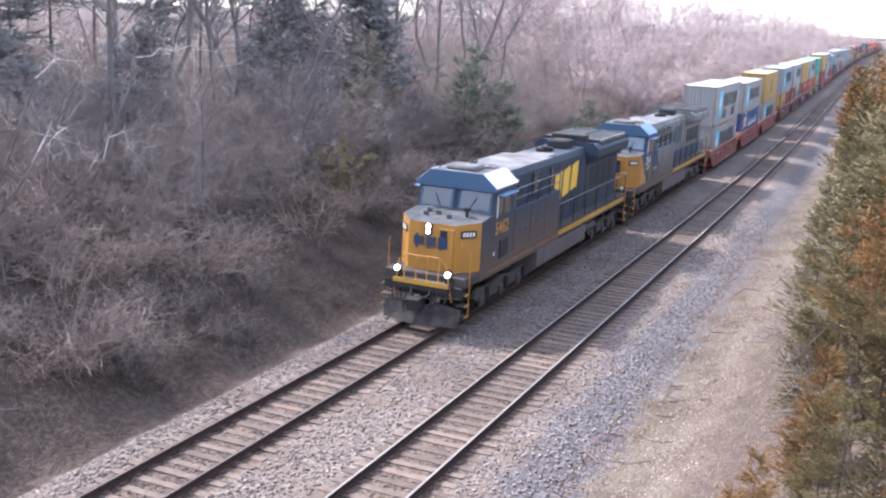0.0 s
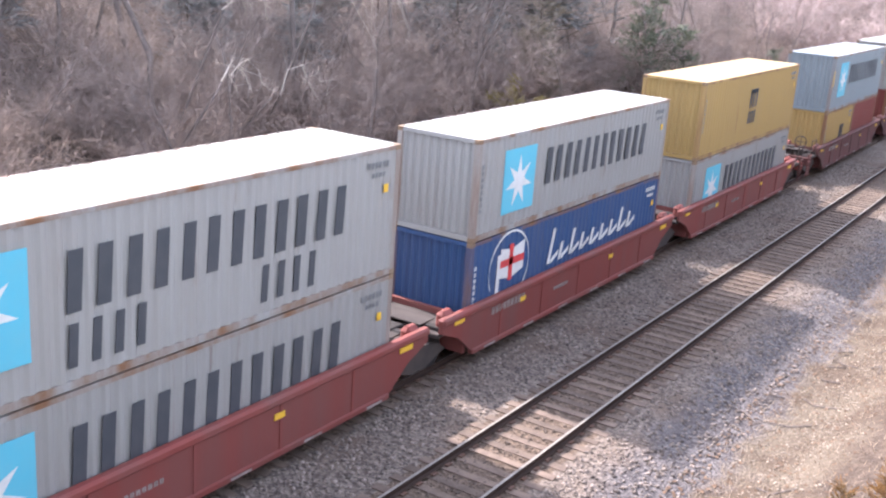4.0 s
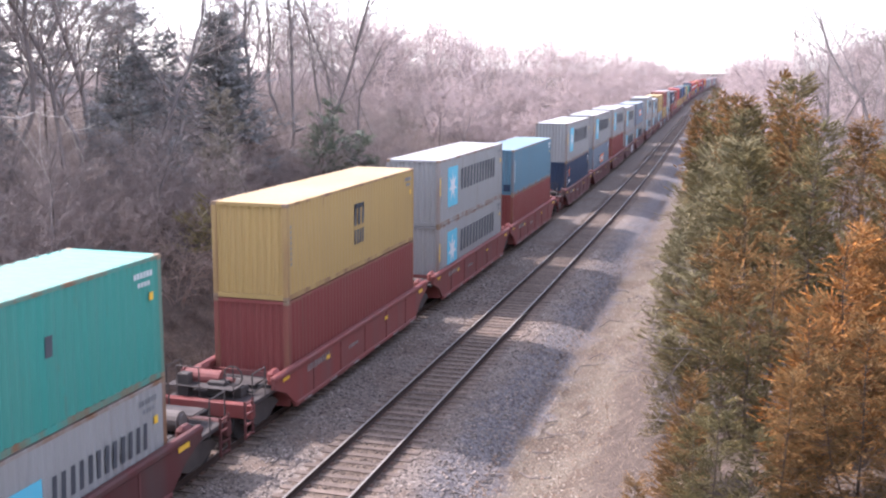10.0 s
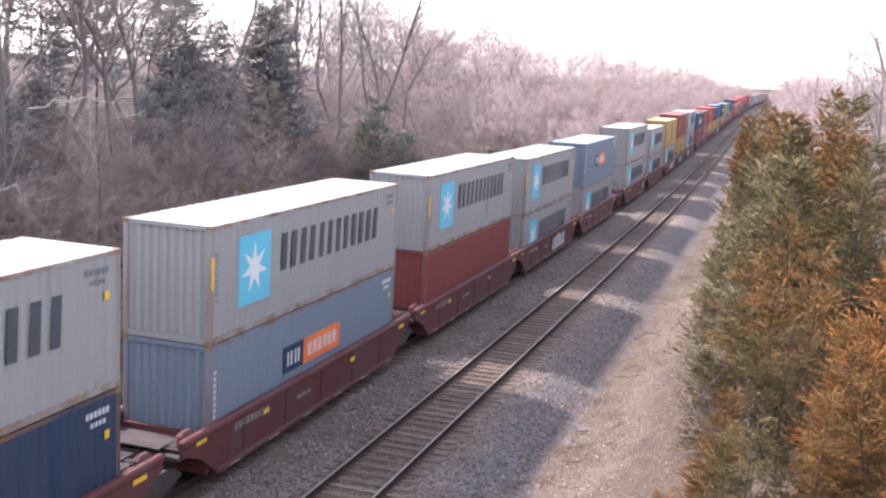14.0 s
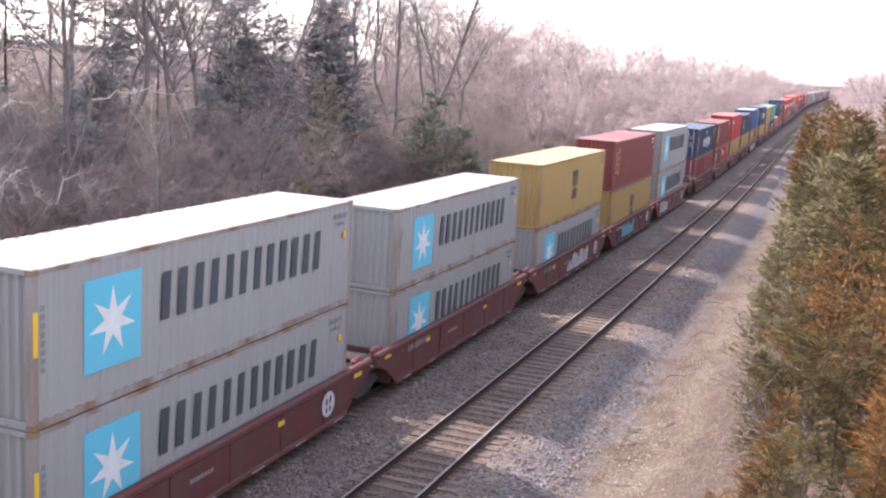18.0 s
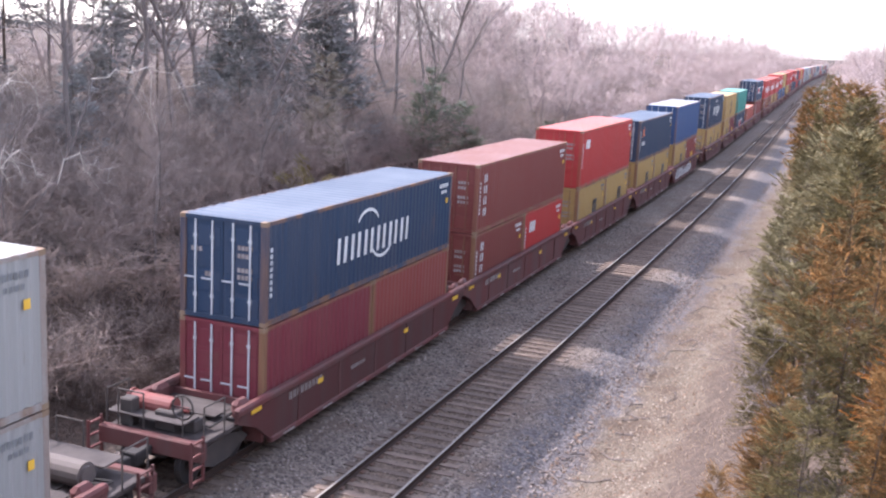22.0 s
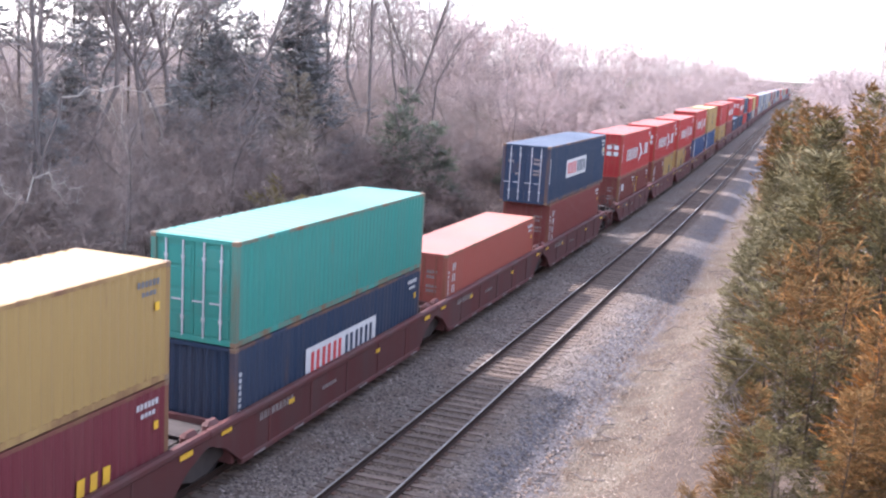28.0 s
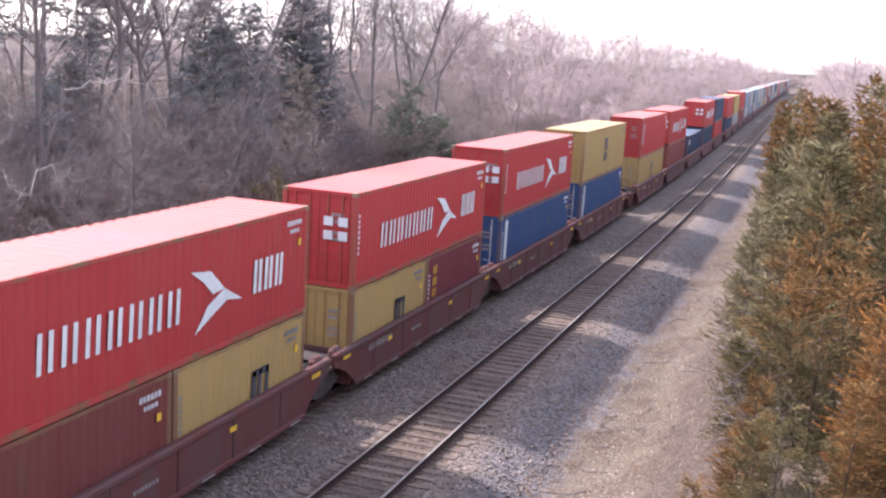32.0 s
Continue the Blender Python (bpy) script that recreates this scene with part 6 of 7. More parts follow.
def limb(rng, out, p, d, length, r, depth, plan, spread, lift):
    """One limb and all that grows from it: trunks, boughs as tubes, last twigs as points."""
    n, kids = plan[depth]
    if depth == len(plan) - 1:
        out[2].append((*p, *(p + d * length), r))
        return
    step = length / n
    pts, radii = [p], [r]
    for i in range(n):
        d = unit(d + rng.normal(0, 0.15 + 0.04 * depth, 3) + np.array([0, 0, lift]))
        q = p + d * step
        r2 = max(r * (1 - (0.5 + 0.1 * depth) * (i + 1) / n), 0.004)
        if depth:
            out[1].append((*p, *q, radii[-1], r2))
        p = q
        pts.append(q)
        radii.append(r2)
        if depth == 0 and i < n * 0.3:
            continue
        for _ in range(kids):
            side = unit(np.cross(d, rng.normal(0, 1, 3)))
            a = rng.uniform(0.5, 1.05) * spread
            limb(rng, out, p - d * step * rng.uniform(0, 0.9), unit(d * math.cos(a) + side * math.sin(a)), length * rng.uniform(0.4, 0.66) * (1 - 0.4 * i / n), radii[-1] * (0.56 if depth == 0 else 0.5), depth + 1, plan, spread, lift)
    if depth == 0:
        out[0].append((pts, radii))


def bare_tree_meshes(seed, height, r, plan, spread=0.95, lift=0.06, bark=None, twig=None, slim=0.0):
    rng = np.random.default_rng(seed)
    out = ([], [], [])
    limb(rng, out, np.array([0, 0, -0.3]), unit(np.array([rng.normal(0, 0.09), rng.normal(0, 0.09), 1.0])), height * 0.85, r, 0, plan, spread, lift)
    v, f = weld(*[chain(p, q, 6) for p, q in out[0]])
    tv, tq = tubes([(*s[:6], max(s[6], slim), max(s[7], slim)) for s in out[1]], 3)
    cv, cf = weld((tv, thirds(tq)), spikes([(*s[:6], max(s[6], slim)) for s in out[2]]))
    return mesh_of("trunk", v, f, bark or M_BARK), mesh_of("crown", cv, cf, twig or M_TWIG)


def plant(name, meshes, m, label, category, group):
    ob = base(name, m, label, category, group)
    for me, part_name in zip(meshes, ("trunk", "crown")):
        share(part_name, me, None, ob)
    return ob


def conifer_meshes(seed, height, radius, boughs, plumes, blades, size, thin, material, up=0.25, low=0.03, full=0.75, bushy=1):
    """A cedar or fir: stems, boughs set with feathery plumes, each plume of many narrow blades."""
    rng = np.random.default_rng(seed)
    segs, tris, tips, stems = [], [], [], []
    for stem in range(bushy):
        f = 1.0 if stem == 0 else rng.uniform(0.5, 0.85)
        a = rng.uniform(0, 6.3)
        off = np.array([math.cos(a), math.sin(a), 0]) * (0.0 if stem == 0 else rng.uniform(0.4, 0.7) * radius)
        h, big = height * f, radius * (1.0 if bushy == 1 else rng.uniform(0.6, 0.78))
        stems.append(([off * 0.2 + np.array([0, 0, -0.3]), off * 0.8 + np.array([0.06, 0.04, h * 0.35]), off + np.array([-0.05, 0.05, h * 0.7]), off + np.array([0, 0, h * 0.96])], [0.009 * h, 0.005 * h, 0.003 * h, 0.002]))
        ph = rng.uniform(0, 6.3, 3)
        for b in range(boughs // bushy):
            t = low + (0.985 - low) * (b + rng.uniform(0, 1)) / (boughs // bushy)
            a = rng.uniform(0, 2 * math.pi)
            lump = 0.74 + 0.3 * math.sin(3 * a + ph[0] + 8 * t) + 0.26 * math.sin(5 * a + ph[1] - 14 * t)
            R = big * ((1 - t) ** full * min(1.0, (t + 0.28) / 0.36)) * lump * rng.uniform(0.6, 1.25) + 0.1
            way = np.array([math.cos(a), math.sin(a), 0])
            side = np.array([-way[1], way[0], 0])
            rise = R * (up * (0.5 + 1.2 * t) + rng.normal(0, 0.25))
            root = off + np.array([0, 0, t * h - 0.12 * R])
            tip = root + way * R + np.array([0, 0, rise])
            segs.append((*root, *tip, 0.008 + 0.008 * R, 0.004))
            m = max(3, int(plumes * (0.3 + 0.8 * R / big)))
            s = rng.uniform(0.06, 1.0, m) ** 0.75
            c = root + (tip - root) * s[:, None] + np.array([0, 0, 0.18 * R]) * (s * (1 - s) * 4)[:, None]
            sway = rng.uniform(-1, 1, m)
            c = c + side * (sway * 0.34 * R * (1.15 - s * 0.8))[:, None] + rng.normal(0, 0.05 * R + 0.01, (m, 3))
            axis = unit(tip - root) * 0.9 + side * (sway * 0.75)[:, None] + np.array([0, 0, 0.12]) + rng.normal(0, 0.22, (m, 3))
            axis /= np.linalg.norm(axis, axis=1, keepdims=True)
            across = np.cross(axis, np.array([0, 0, 1.0]) + rng.normal(0, 0.35, (m, 3)))
            across /= np.linalg.norm(across, axis=1, keepdims=True)
            g = np.linspace(0, 1, blades)[None, :, None]
            flip = np.where(np.arange(blades) % 2, 1.0, -1.0)[None, :, None]
            foot = c[:, None, :] + axis[:, None, :] * g * size * 0.26 * blades
            d = axis[:, None, :] * (0.75 + 0.5 * g) + across[:, None, :] * flip * 0.8 * (1 - 0.7 * g) + rng.normal(0, 0.25, (m, blades, 3))
            d /= np.linalg.norm(d, axis=2, keepdims=True)
            w = np.cross(d, rng.normal(0, 1, (m, blades, 3)))
            w /= np.linalg.norm(w, axis=2, keepdims=True)
            L = size * rng.uniform(0.7, 1.3, (m, blades, 1))
            tris.append(np.stack([foot - w * thin * 0.5, foot + w * thin * 0.5, foot + d * L], 2).reshape(-1, 3))
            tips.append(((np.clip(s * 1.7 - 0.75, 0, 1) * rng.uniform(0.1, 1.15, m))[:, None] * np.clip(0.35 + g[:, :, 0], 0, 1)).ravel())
    tv, tq = tubes(segs, 3)
    tv, tf = weld((tv, thirds(tq)), *[chain(p, r, 5) for p, r in stems])
    v = np.concatenate(tris)
    crown = mesh_of("crown", v, np.arange(len(v)).reshape(-1, 3), material)
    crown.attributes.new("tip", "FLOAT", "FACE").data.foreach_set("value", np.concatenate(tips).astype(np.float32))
    return mesh_of("trunk", tv, tf, M_CEDARBARK), crown


def brush_shape(seed, stems, height, radius, thick, boughs=7, twigs=4):
    """A leafless shrub: arching stems, side boughs and fine twigs in a rounded tangle."""
    rng = np.random.default_rng(seed)
    rows, fine = [], []
    for _ in range(stems):
        a = rng.uniform(0, 6.3)
        out = np.array([math.cos(a), math.sin(a), 0])
        p = out * rng.uniform(0, 0.3) * radius + np.array([0, 0, -0.1])
        d = unit(out * rng.uniform(0.1, 0.9) + np.array([0, 0, 1.0]))
        L = height * rng.uniform(0.6, 1.2) / 4
        r = thick * rng.uniform(0.7, 1.4)
        nodes = []
        for k in range(4):
            q = p + d * L
            rows.append((*p, *q, r, r * 0.75))
            nodes.append((q, d.copy(), r))
            p, r = q, r * 0.75
            d = unit(d + rng.normal(0, 0.22, 3) + (out * radius / height + np.array([0, 0, -0.5])) * 0.42)
        for _ in range(boughs):
            q, e, br = nodes[int(rng.integers(0, 4))]
            e = unit(e * 0.5 + rng.normal(0, 0.75, 3))
            B = height * rng.uniform(0.12, 0.3)
            mid = q + e * B
            fine.append((*q, *(mid + e * B * 0.4), br * 0.6))
            for _ in range(twigs):
                s = rng.uniform(0.2, 1.0)
                f = unit(e * 0.8 + rng.normal(0, 0.6, 3) + np.array([0, 0, -0.1]))
                fine.append((*(q + (mid - q) * s), *(q + (mid - q) * s + f * B * rng.uniform(0.5, 1.2)), br * 0.68))
    tv, tq = tubes(rows, 3)
    return weld((tv, thirds(tq)), spikes(fine))


def turned(v, a, s, x, y, sink=0.1):
    """Verts turned about the upright, scaled and set down on the land."""
    m = np.array([[math.cos(a), -math.sin(a), 0], [math.sin(a), math.cos(a), 0], [0, 0, 1]])
    return v @ m.T * s + np.array([x, y, land(x, y) - sink])


def at_place(x, y, s=1.0, turn=0.0, tilt=0.0, sink=0.1):
    return Matrix.Translation((x, y, land(x, y) - sink)) @ Euler((tilt, tilt * 0.5, turn)).to_matrix().to_4x4() @ Matrix.Diagonal((s, s, s, 1))


def brush_field(name, shapes, spots, material, label):
    """Brush that nobody could count, as one sheet of stems."""
    made = []
    for k, (x, y, s, a) in enumerate(spots):
        v, f = shapes[k % len(shapes)]
        made.append((turned(v, a, s, x, y), f))
    v, f = weld(*made)
    return tagged(share(name, mesh_of(name, v, f, material), None), label, "brush", kind="stuff")


def make_plants():
    rng = random.Random(11)
    near_plan = [(8, 2), (5, 2), (3, 2), (1, 0)]
    bare = [bare_tree_meshes(20 + k, 12.5, 0.105, near_plan, 0.9 + 0.1 * (k % 3), 0.04 + 0.02 * (k % 2), slim=0.008) for k in range(6)]
    lo_plan = [(7, 2), (4, 2), (3, 1), (1, 0)]
    thin = [bare_tree_meshes(50 + k, 12.0, 0.09, lo_plan, 1.0, 0.04, slim=0.011) for k in range(4)]
    fine_bare = [bare_tree_meshes(90 + k, 12.0, 0.085, near_plan, 0.8, 0.07, slim=0.006) for k in range(3)]
    # the large trees that stand out against the sky on the far bank
    for k, (x, y, s) in enumerate(((-17.5, 31.8, 0.95), (-20, 33.0, 1.1), (-21, 37.5, 1.05), (-19, 39.5, 0.9), (-22, 45.5, 1.1), (-21, 50.5, 1.0), (-18.5, 61.5, 1.05), (-20, 66.5, 1.12), (-22, 71, 1.1), (-17, 70.5, 0.8), (-23, 28, 1.1), (-19, 25, 0.95), (-23, 78, 1.0), (-24, 56, 1.0), (-22, 60, 1.05), (-25, 66, 1.1), (-21, 75, 1.0), (-20, 41.5, 1.0))):
        plant("bare_tree", bare[k % 6], at_place(x, y, s * 1.22, rng.uniform(0, 6.3), rng.uniform(-0.1, 0.1)), "tall leafless forked tree on the railway bank", "tree", "bare trees")
    # the woods behind them
    for k in range(64):
        y = 12 + k * 2.3 + rng.uniform(-1, 1)
        u = -23 - rng.uniform(0, 12)
        plant("bare_tree", thin[k % 4] if k % 3 else bare[k % 6], at_place(u + bend(y), y, rng.uniform(0.75, 1.05) * (0.68 if y > 58 else 0.95), rng.uniform(0, 6.3), rng.uniform(-0.14, 0.14)), "leafless grey-brown tree in the woods above the bank", "tree", "bare trees")
    # behind the cedars of the near side
    for k, (x, y, s) in enumerate(((15.5, 44, 1.05), (18, 50, 1.15), (14.5, 60, 0.9), (20, 42, 1.2), (23, 47, 1.2), (17, 66, 1.0), (21, 58, 1.1), (25, 54, 1.15))):
        plant("bare_tree", fine_bare[k % 3], at_place(x, y, s, rng.uniform(0, 6.3), rng.uniform(-0.08, 0.08)), "tall leafless tree behind the cedars", "tree", "bare trees")
    for k in range(30):
        y = 38 + k * 4.4 + rng.uniform(-2, 2)
        x = 14.5 + rng.uniform(0, 12) + bend(y)
        plant("bare_tree", thin[k % 4], at_place(x, y, rng.uniform(0.7, 1.0), rng.uniform(0, 6.3), rng.uniform(-0.08, 0.08)), "leafless grey-brown tree behind the cedars", "tree", "bare trees")
    for k, (x, y, s) in enumerate(((11.6, 34.0, 0.52), (12.3, 37.5, 0.5), (9.8, 33.5, 0.4), (14.2, 33.0, 0.5), (13.2, 40.0, 0.55), (10.8, 45.0, 0.45))):
        plant("sapling", pale_sapling(k), at_place(x, y, s * 1.5, k * 1.1, 0.04), "thin pale leafless sapling among the cedars", "tree", "saplings")
    for k in range(30):
        y = 14 + k * 2.7 + rng.uniform(-1, 1)
        x = -rng.uniform(12.5, 19) + bend(y)
        plant("sapling", thin[k % 4], at_place(x, y, rng.uniform(0.35, 0.6), rng.uniform(0, 6.3), rng.uniform(-0.2, 0.2)), "thin leafless sapling in dry brush", "tree", "saplings")
    dead_limbs()
    # dark firs and cedars of the far bank
    fir = conifer_meshes(5, 10.0, 3.9, 270, 15, 9, 0.24, 0.09, M_FIR, 0.12, 0.0, 0.85)
    dark = conifer_meshes(15, 9.0, 2.9, 160, 14, 8, 0.28, 0.11, M_FIR, 0.1, 0.04, 0.6, 2)
    pine = conifer_meshes(6, 11.0, 2.3, 70, 11, 8, 0.30, 0.08, M_FIR, 0.1, 0.35, 0.45)
    plant("fir_tree", fir, at_place(-19.8, 55.3, 1.0), "tall dark green fir among bare trees", "tree", "")
    for x, y, s in ((-21.5, 49.0, 0.62), (-20.5, 44.5, 0.55), (-17.5, 46.5, 0.45), (-23.5, 41, 0.7), (-20, 34.3, 0.55), (-23, 51.5, 0.8), (-22, 30, 0.6), (-25.5, 59, 0.8), (-26, 24, 0.9), (-27, 17, 1.0), (-28, 36, 1.0)):
        plant("cedar_tree", dark, at_place(x, y, s, x * y), "dark grey-green cedar deep in bare woods", "tree", "dark cedars")
    for x, y, s in ((-25, 46.5, 1.0), (-24.5, 52.5, 1.02), (-26, 43.5, 1.05), (-25.5, 54.5, 0.98), (-27, 38, 1.1), (-29, 33, 1.2), (-30, 25, 1.2)):
        plant("pine_tree", pine, at_place(x, y, s, rng.uniform(0, 6)), "tall grey-green pine with ragged crown", "tree", "pines")
    green = conifer_meshes(7, 6.6, 3.0, 170, 16, 8, 0.20, 0.085, M_GREENCEDAR, 0.3, 0.03, 0.6, 3)
    plant("cedar_tree", green, at_place(-15.0, 60.8, 0.95), "dark green cedar on the brushy bank", "tree", "")
    plant("cedar_tree", green, at_place(-11.6, 74.0, 0.62, 2), "small dark green cedar beside the line", "tree", "")
    olive = conifer_meshes(9, 7.0, 2.6, 150, 15, 8, 0.19, 0.075, M_CEDARGREY, 0.3, 0.02, 0.6, 2)
    plant("cedar_tree", olive, at_place(-17.0, 50.2, 0.92, 1.0), "olive-brown cedar before a dark fir", "tree", "")
    plant("cedar_tree", olive, at_place(-15.0, 47.5, 0.45, 2.0), "small olive cedar among bare brush", "tree", "")
    yb = conifer_meshes(8, 2.6, 1.6, 50, 9, 8, 0.15, 0.045, M_YELLOWBUSH, 0.4, 0.02, 0.4, 3)
    plant("juniper_bush", yb, at_place(-13.6, 42.4, 1.0), "low yellow-green juniper bush", "bush", "")
    # the cedars beside the near track
    near, mid, far = {}, {}, {}
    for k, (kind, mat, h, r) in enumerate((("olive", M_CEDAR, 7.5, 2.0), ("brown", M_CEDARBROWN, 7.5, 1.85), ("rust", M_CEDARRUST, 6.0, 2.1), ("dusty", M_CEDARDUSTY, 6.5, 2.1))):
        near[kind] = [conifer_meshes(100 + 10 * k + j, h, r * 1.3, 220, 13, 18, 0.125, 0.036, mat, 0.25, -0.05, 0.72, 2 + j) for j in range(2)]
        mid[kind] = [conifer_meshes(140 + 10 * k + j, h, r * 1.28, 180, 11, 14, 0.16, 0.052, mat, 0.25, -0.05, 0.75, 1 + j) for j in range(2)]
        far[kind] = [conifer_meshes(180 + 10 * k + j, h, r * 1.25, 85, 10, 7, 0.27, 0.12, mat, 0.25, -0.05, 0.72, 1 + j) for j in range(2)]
    words = {"olive": "olive-green", "brown": "brownish winter", "rust": "rust-orange winter", "dusty": "dusty grey-green"}
    rows = [
        (6.9, 15.6, 0.28, "brown"), (8.0, 15.9, 0.32, "brown"), (10.6, 20.6, 0.46, "brown"), (13.2, 22.8, 0.62, "brown"), (7.7, 17.4, 0.30, "brown"), (9.0, 17.8, 0.40, "olive"), (10.1, 18.4, 0.40, "brown"), (11.4, 18.8, 0.45, "brown"), (8.4, 20.6, 0.36, "brown"), (9.5, 22.4, 0.46, "olive"), (12.9, 20.5, 0.5, "brown"), (13.8, 24.5, 0.7, "brown"),
        (8.5, 25.2, 0.48, "olive"), (10.0, 25.4, 0.60, "brown"), (12.2, 26.5, 0.7, "rust"), (11.4, 22.6, 0.70, "rust"), (8.0, 29.8, 0.50, "dusty"), (9.4, 28.5, 0.66, "brown"), (10.9, 29.2, 0.80, "olive"), (12.8, 29.0, 0.78, "brown"), (14.8, 28.0, 0.9, "brown"),
        (7.2, 34.5, 0.62, "dusty"), (9.3, 34.0, 0.8, "olive"), (11.2, 34.5, 0.88, "olive"), (13.6, 35, 0.72, "olive"), (7.2, 40.0, 0.66, "dusty"), (8.9, 40.5, 0.9, "dusty"), (10.9, 41, 0.95, "brown"), (13.4, 42, 0.75, "brown"),
        (7.5, 46.5, 0.72, "olive"), (9.3, 47.5, 0.92, "olive"), (11.6, 48.5, 0.85, "brown"), (7.2, 53.5, 0.72, "dusty"), (9.0, 55, 0.95, "dusty"), (11.5, 57, 1.05, "olive"), (7.0, 61.5, 0.75, "olive"), (8.8, 64, 0.95, "brown"),
        (11.0, 67, 1.0, "brown"), (7.0, 71, 0.8, "olive"), (8.4, 75, 0.95, "brown"), (6.7, 82, 0.8, "brown"), (8.0, 88, 0.95, "olive"), (5.5, 95, 0.85, "brown"), (7.6, 103, 0.95, "brown"), (5.2, 112, 0.85, "olive"), (7.2, 122, 0.95, "brown"),
        (4.8, 133, 0.9, "brown"), (6.6, 146, 1.0, "olive"), (4.0, 160, 0.9, "brown"), (6.0, 175, 1.0, "brown"),
    ]
    for k, (u, y, s, kind) in enumerate(rows):
        plant("cedar_tree", (far if y > 66 else mid if y > 31 else near)[kind][k % 2], at_place(u + 0.3 + (bend(y) if y > 60 else 0), y, s, k * 1.7, 0.03 * (k % 3 - 1), 0.15), words[kind] + " cedar on the bank beside the track", "tree", "cedars beside the track")
    # single shrubs at the foot of the far bank, then the brush behind them
    shrub_shapes = [brush_shape(60 + k, 15, 2.2, 1.7, 0.014) for k in range(6)]
    shrubs = [mesh_of("shrub", *sh, M_BRUSH if k % 2 else M_BRUSHDARK) for k, sh in enumerate(shrub_shapes)]
    pale_shrubs = [mesh_of("shrub", *sh, M_TWIG) for sh in shrub_shapes]
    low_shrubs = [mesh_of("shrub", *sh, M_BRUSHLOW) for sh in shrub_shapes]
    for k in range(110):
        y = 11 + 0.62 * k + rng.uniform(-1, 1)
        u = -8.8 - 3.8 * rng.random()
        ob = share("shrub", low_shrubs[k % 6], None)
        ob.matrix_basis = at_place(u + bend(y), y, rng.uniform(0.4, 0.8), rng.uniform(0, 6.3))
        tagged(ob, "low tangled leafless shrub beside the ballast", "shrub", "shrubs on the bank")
    for k in range(26):
        y = 22 + 80 * rng.random()
        u = 11 + 8 * rng.random()
        ob = share("shrub", shrubs[k % 6], None)
        ob.matrix_basis = at_place(u + bend(y), y, rng.uniform(0.8, 1.4), rng.uniform(0, 6.3))
        tagged(ob, "tangled leafless shrub among the cedars", "shrub", "shrubs among the cedars")
    for k in range(22):
        y = 24 + 1.9 * k + rng.uniform(-1, 1)
        u = 8.3 + 3.4 * rng.random()
        ob = share("shrub", pale_shrubs[k % 6], None)
        ob.matrix_basis = at_place(u + bend(y), y, rng.uniform(0.9, 1.5), rng.uniform(0, 6.3))
        tagged(ob, "grey leafless shrub growing among the cedars", "shrub", "shrubs among the cedars")
    low = [(-9.6 - 11 * rng.random() ** 0.9 + bend(y), y, rng.uniform(0.8, 1.35), rng.uniform(0, 6.3)) for y in [10 + 110 * rng.random() ** 1.9 for _ in range(330)]]
    brush_field("brush", shrub_shapes[:3], low[::2], M_BRUSH, "tangled leafless brush of thin brown stems on the bank")
    brush_field("brush", shrub_shapes[3:], low[1::2], M_BRUSHDARK, "dark tangled leafless brush on the bank")
    tall_shapes = [brush_shape(70 + k, 17, 4.8, 2.8, 0.02, 9, 4) for k in range(4)]
    tall = [(-15.5 - 15 * rng.random() + bend(y), y, rng.uniform(0.7, 1.15), rng.uniform(0, 6.3)) for y in [8 + 140 * rng.random() ** 1.5 for _ in range(120)]]
    tall += [(-14.0 - 9 * rng.random() + bend(y), y, rng.uniform(0.7, 1.1), rng.uniform(0, 6.3)) for y in [20 + 62 * rng.random() for _ in range(90)]]
    brush_field("thicket", tall_shapes, tall, M_BRUSHDARK, "tall leafless grey-brown thicket under the trees")
    tall = [(13 + 20 * rng.random() + bend(y), y, rng.uniform(0.6, 1.0), rng.uniform(0, 6.3)) for y in [30 + 110 * rng.random() ** 1.4 for _ in range(80)]]
    brush_field("thicket", tall_shapes, tall, M_TWIG, "tall leafless thicket behind the cedars")
    far_woods(rng)
    litter(rng)


def pale_sapling(k):
    return bare_tree_meshes(400 + k, 6.0, 0.035, [(7, 1), (4, 1), (2, 1), (1, 0)], 0.7, 0.1, M_PALE, M_TWIG, 0.005)


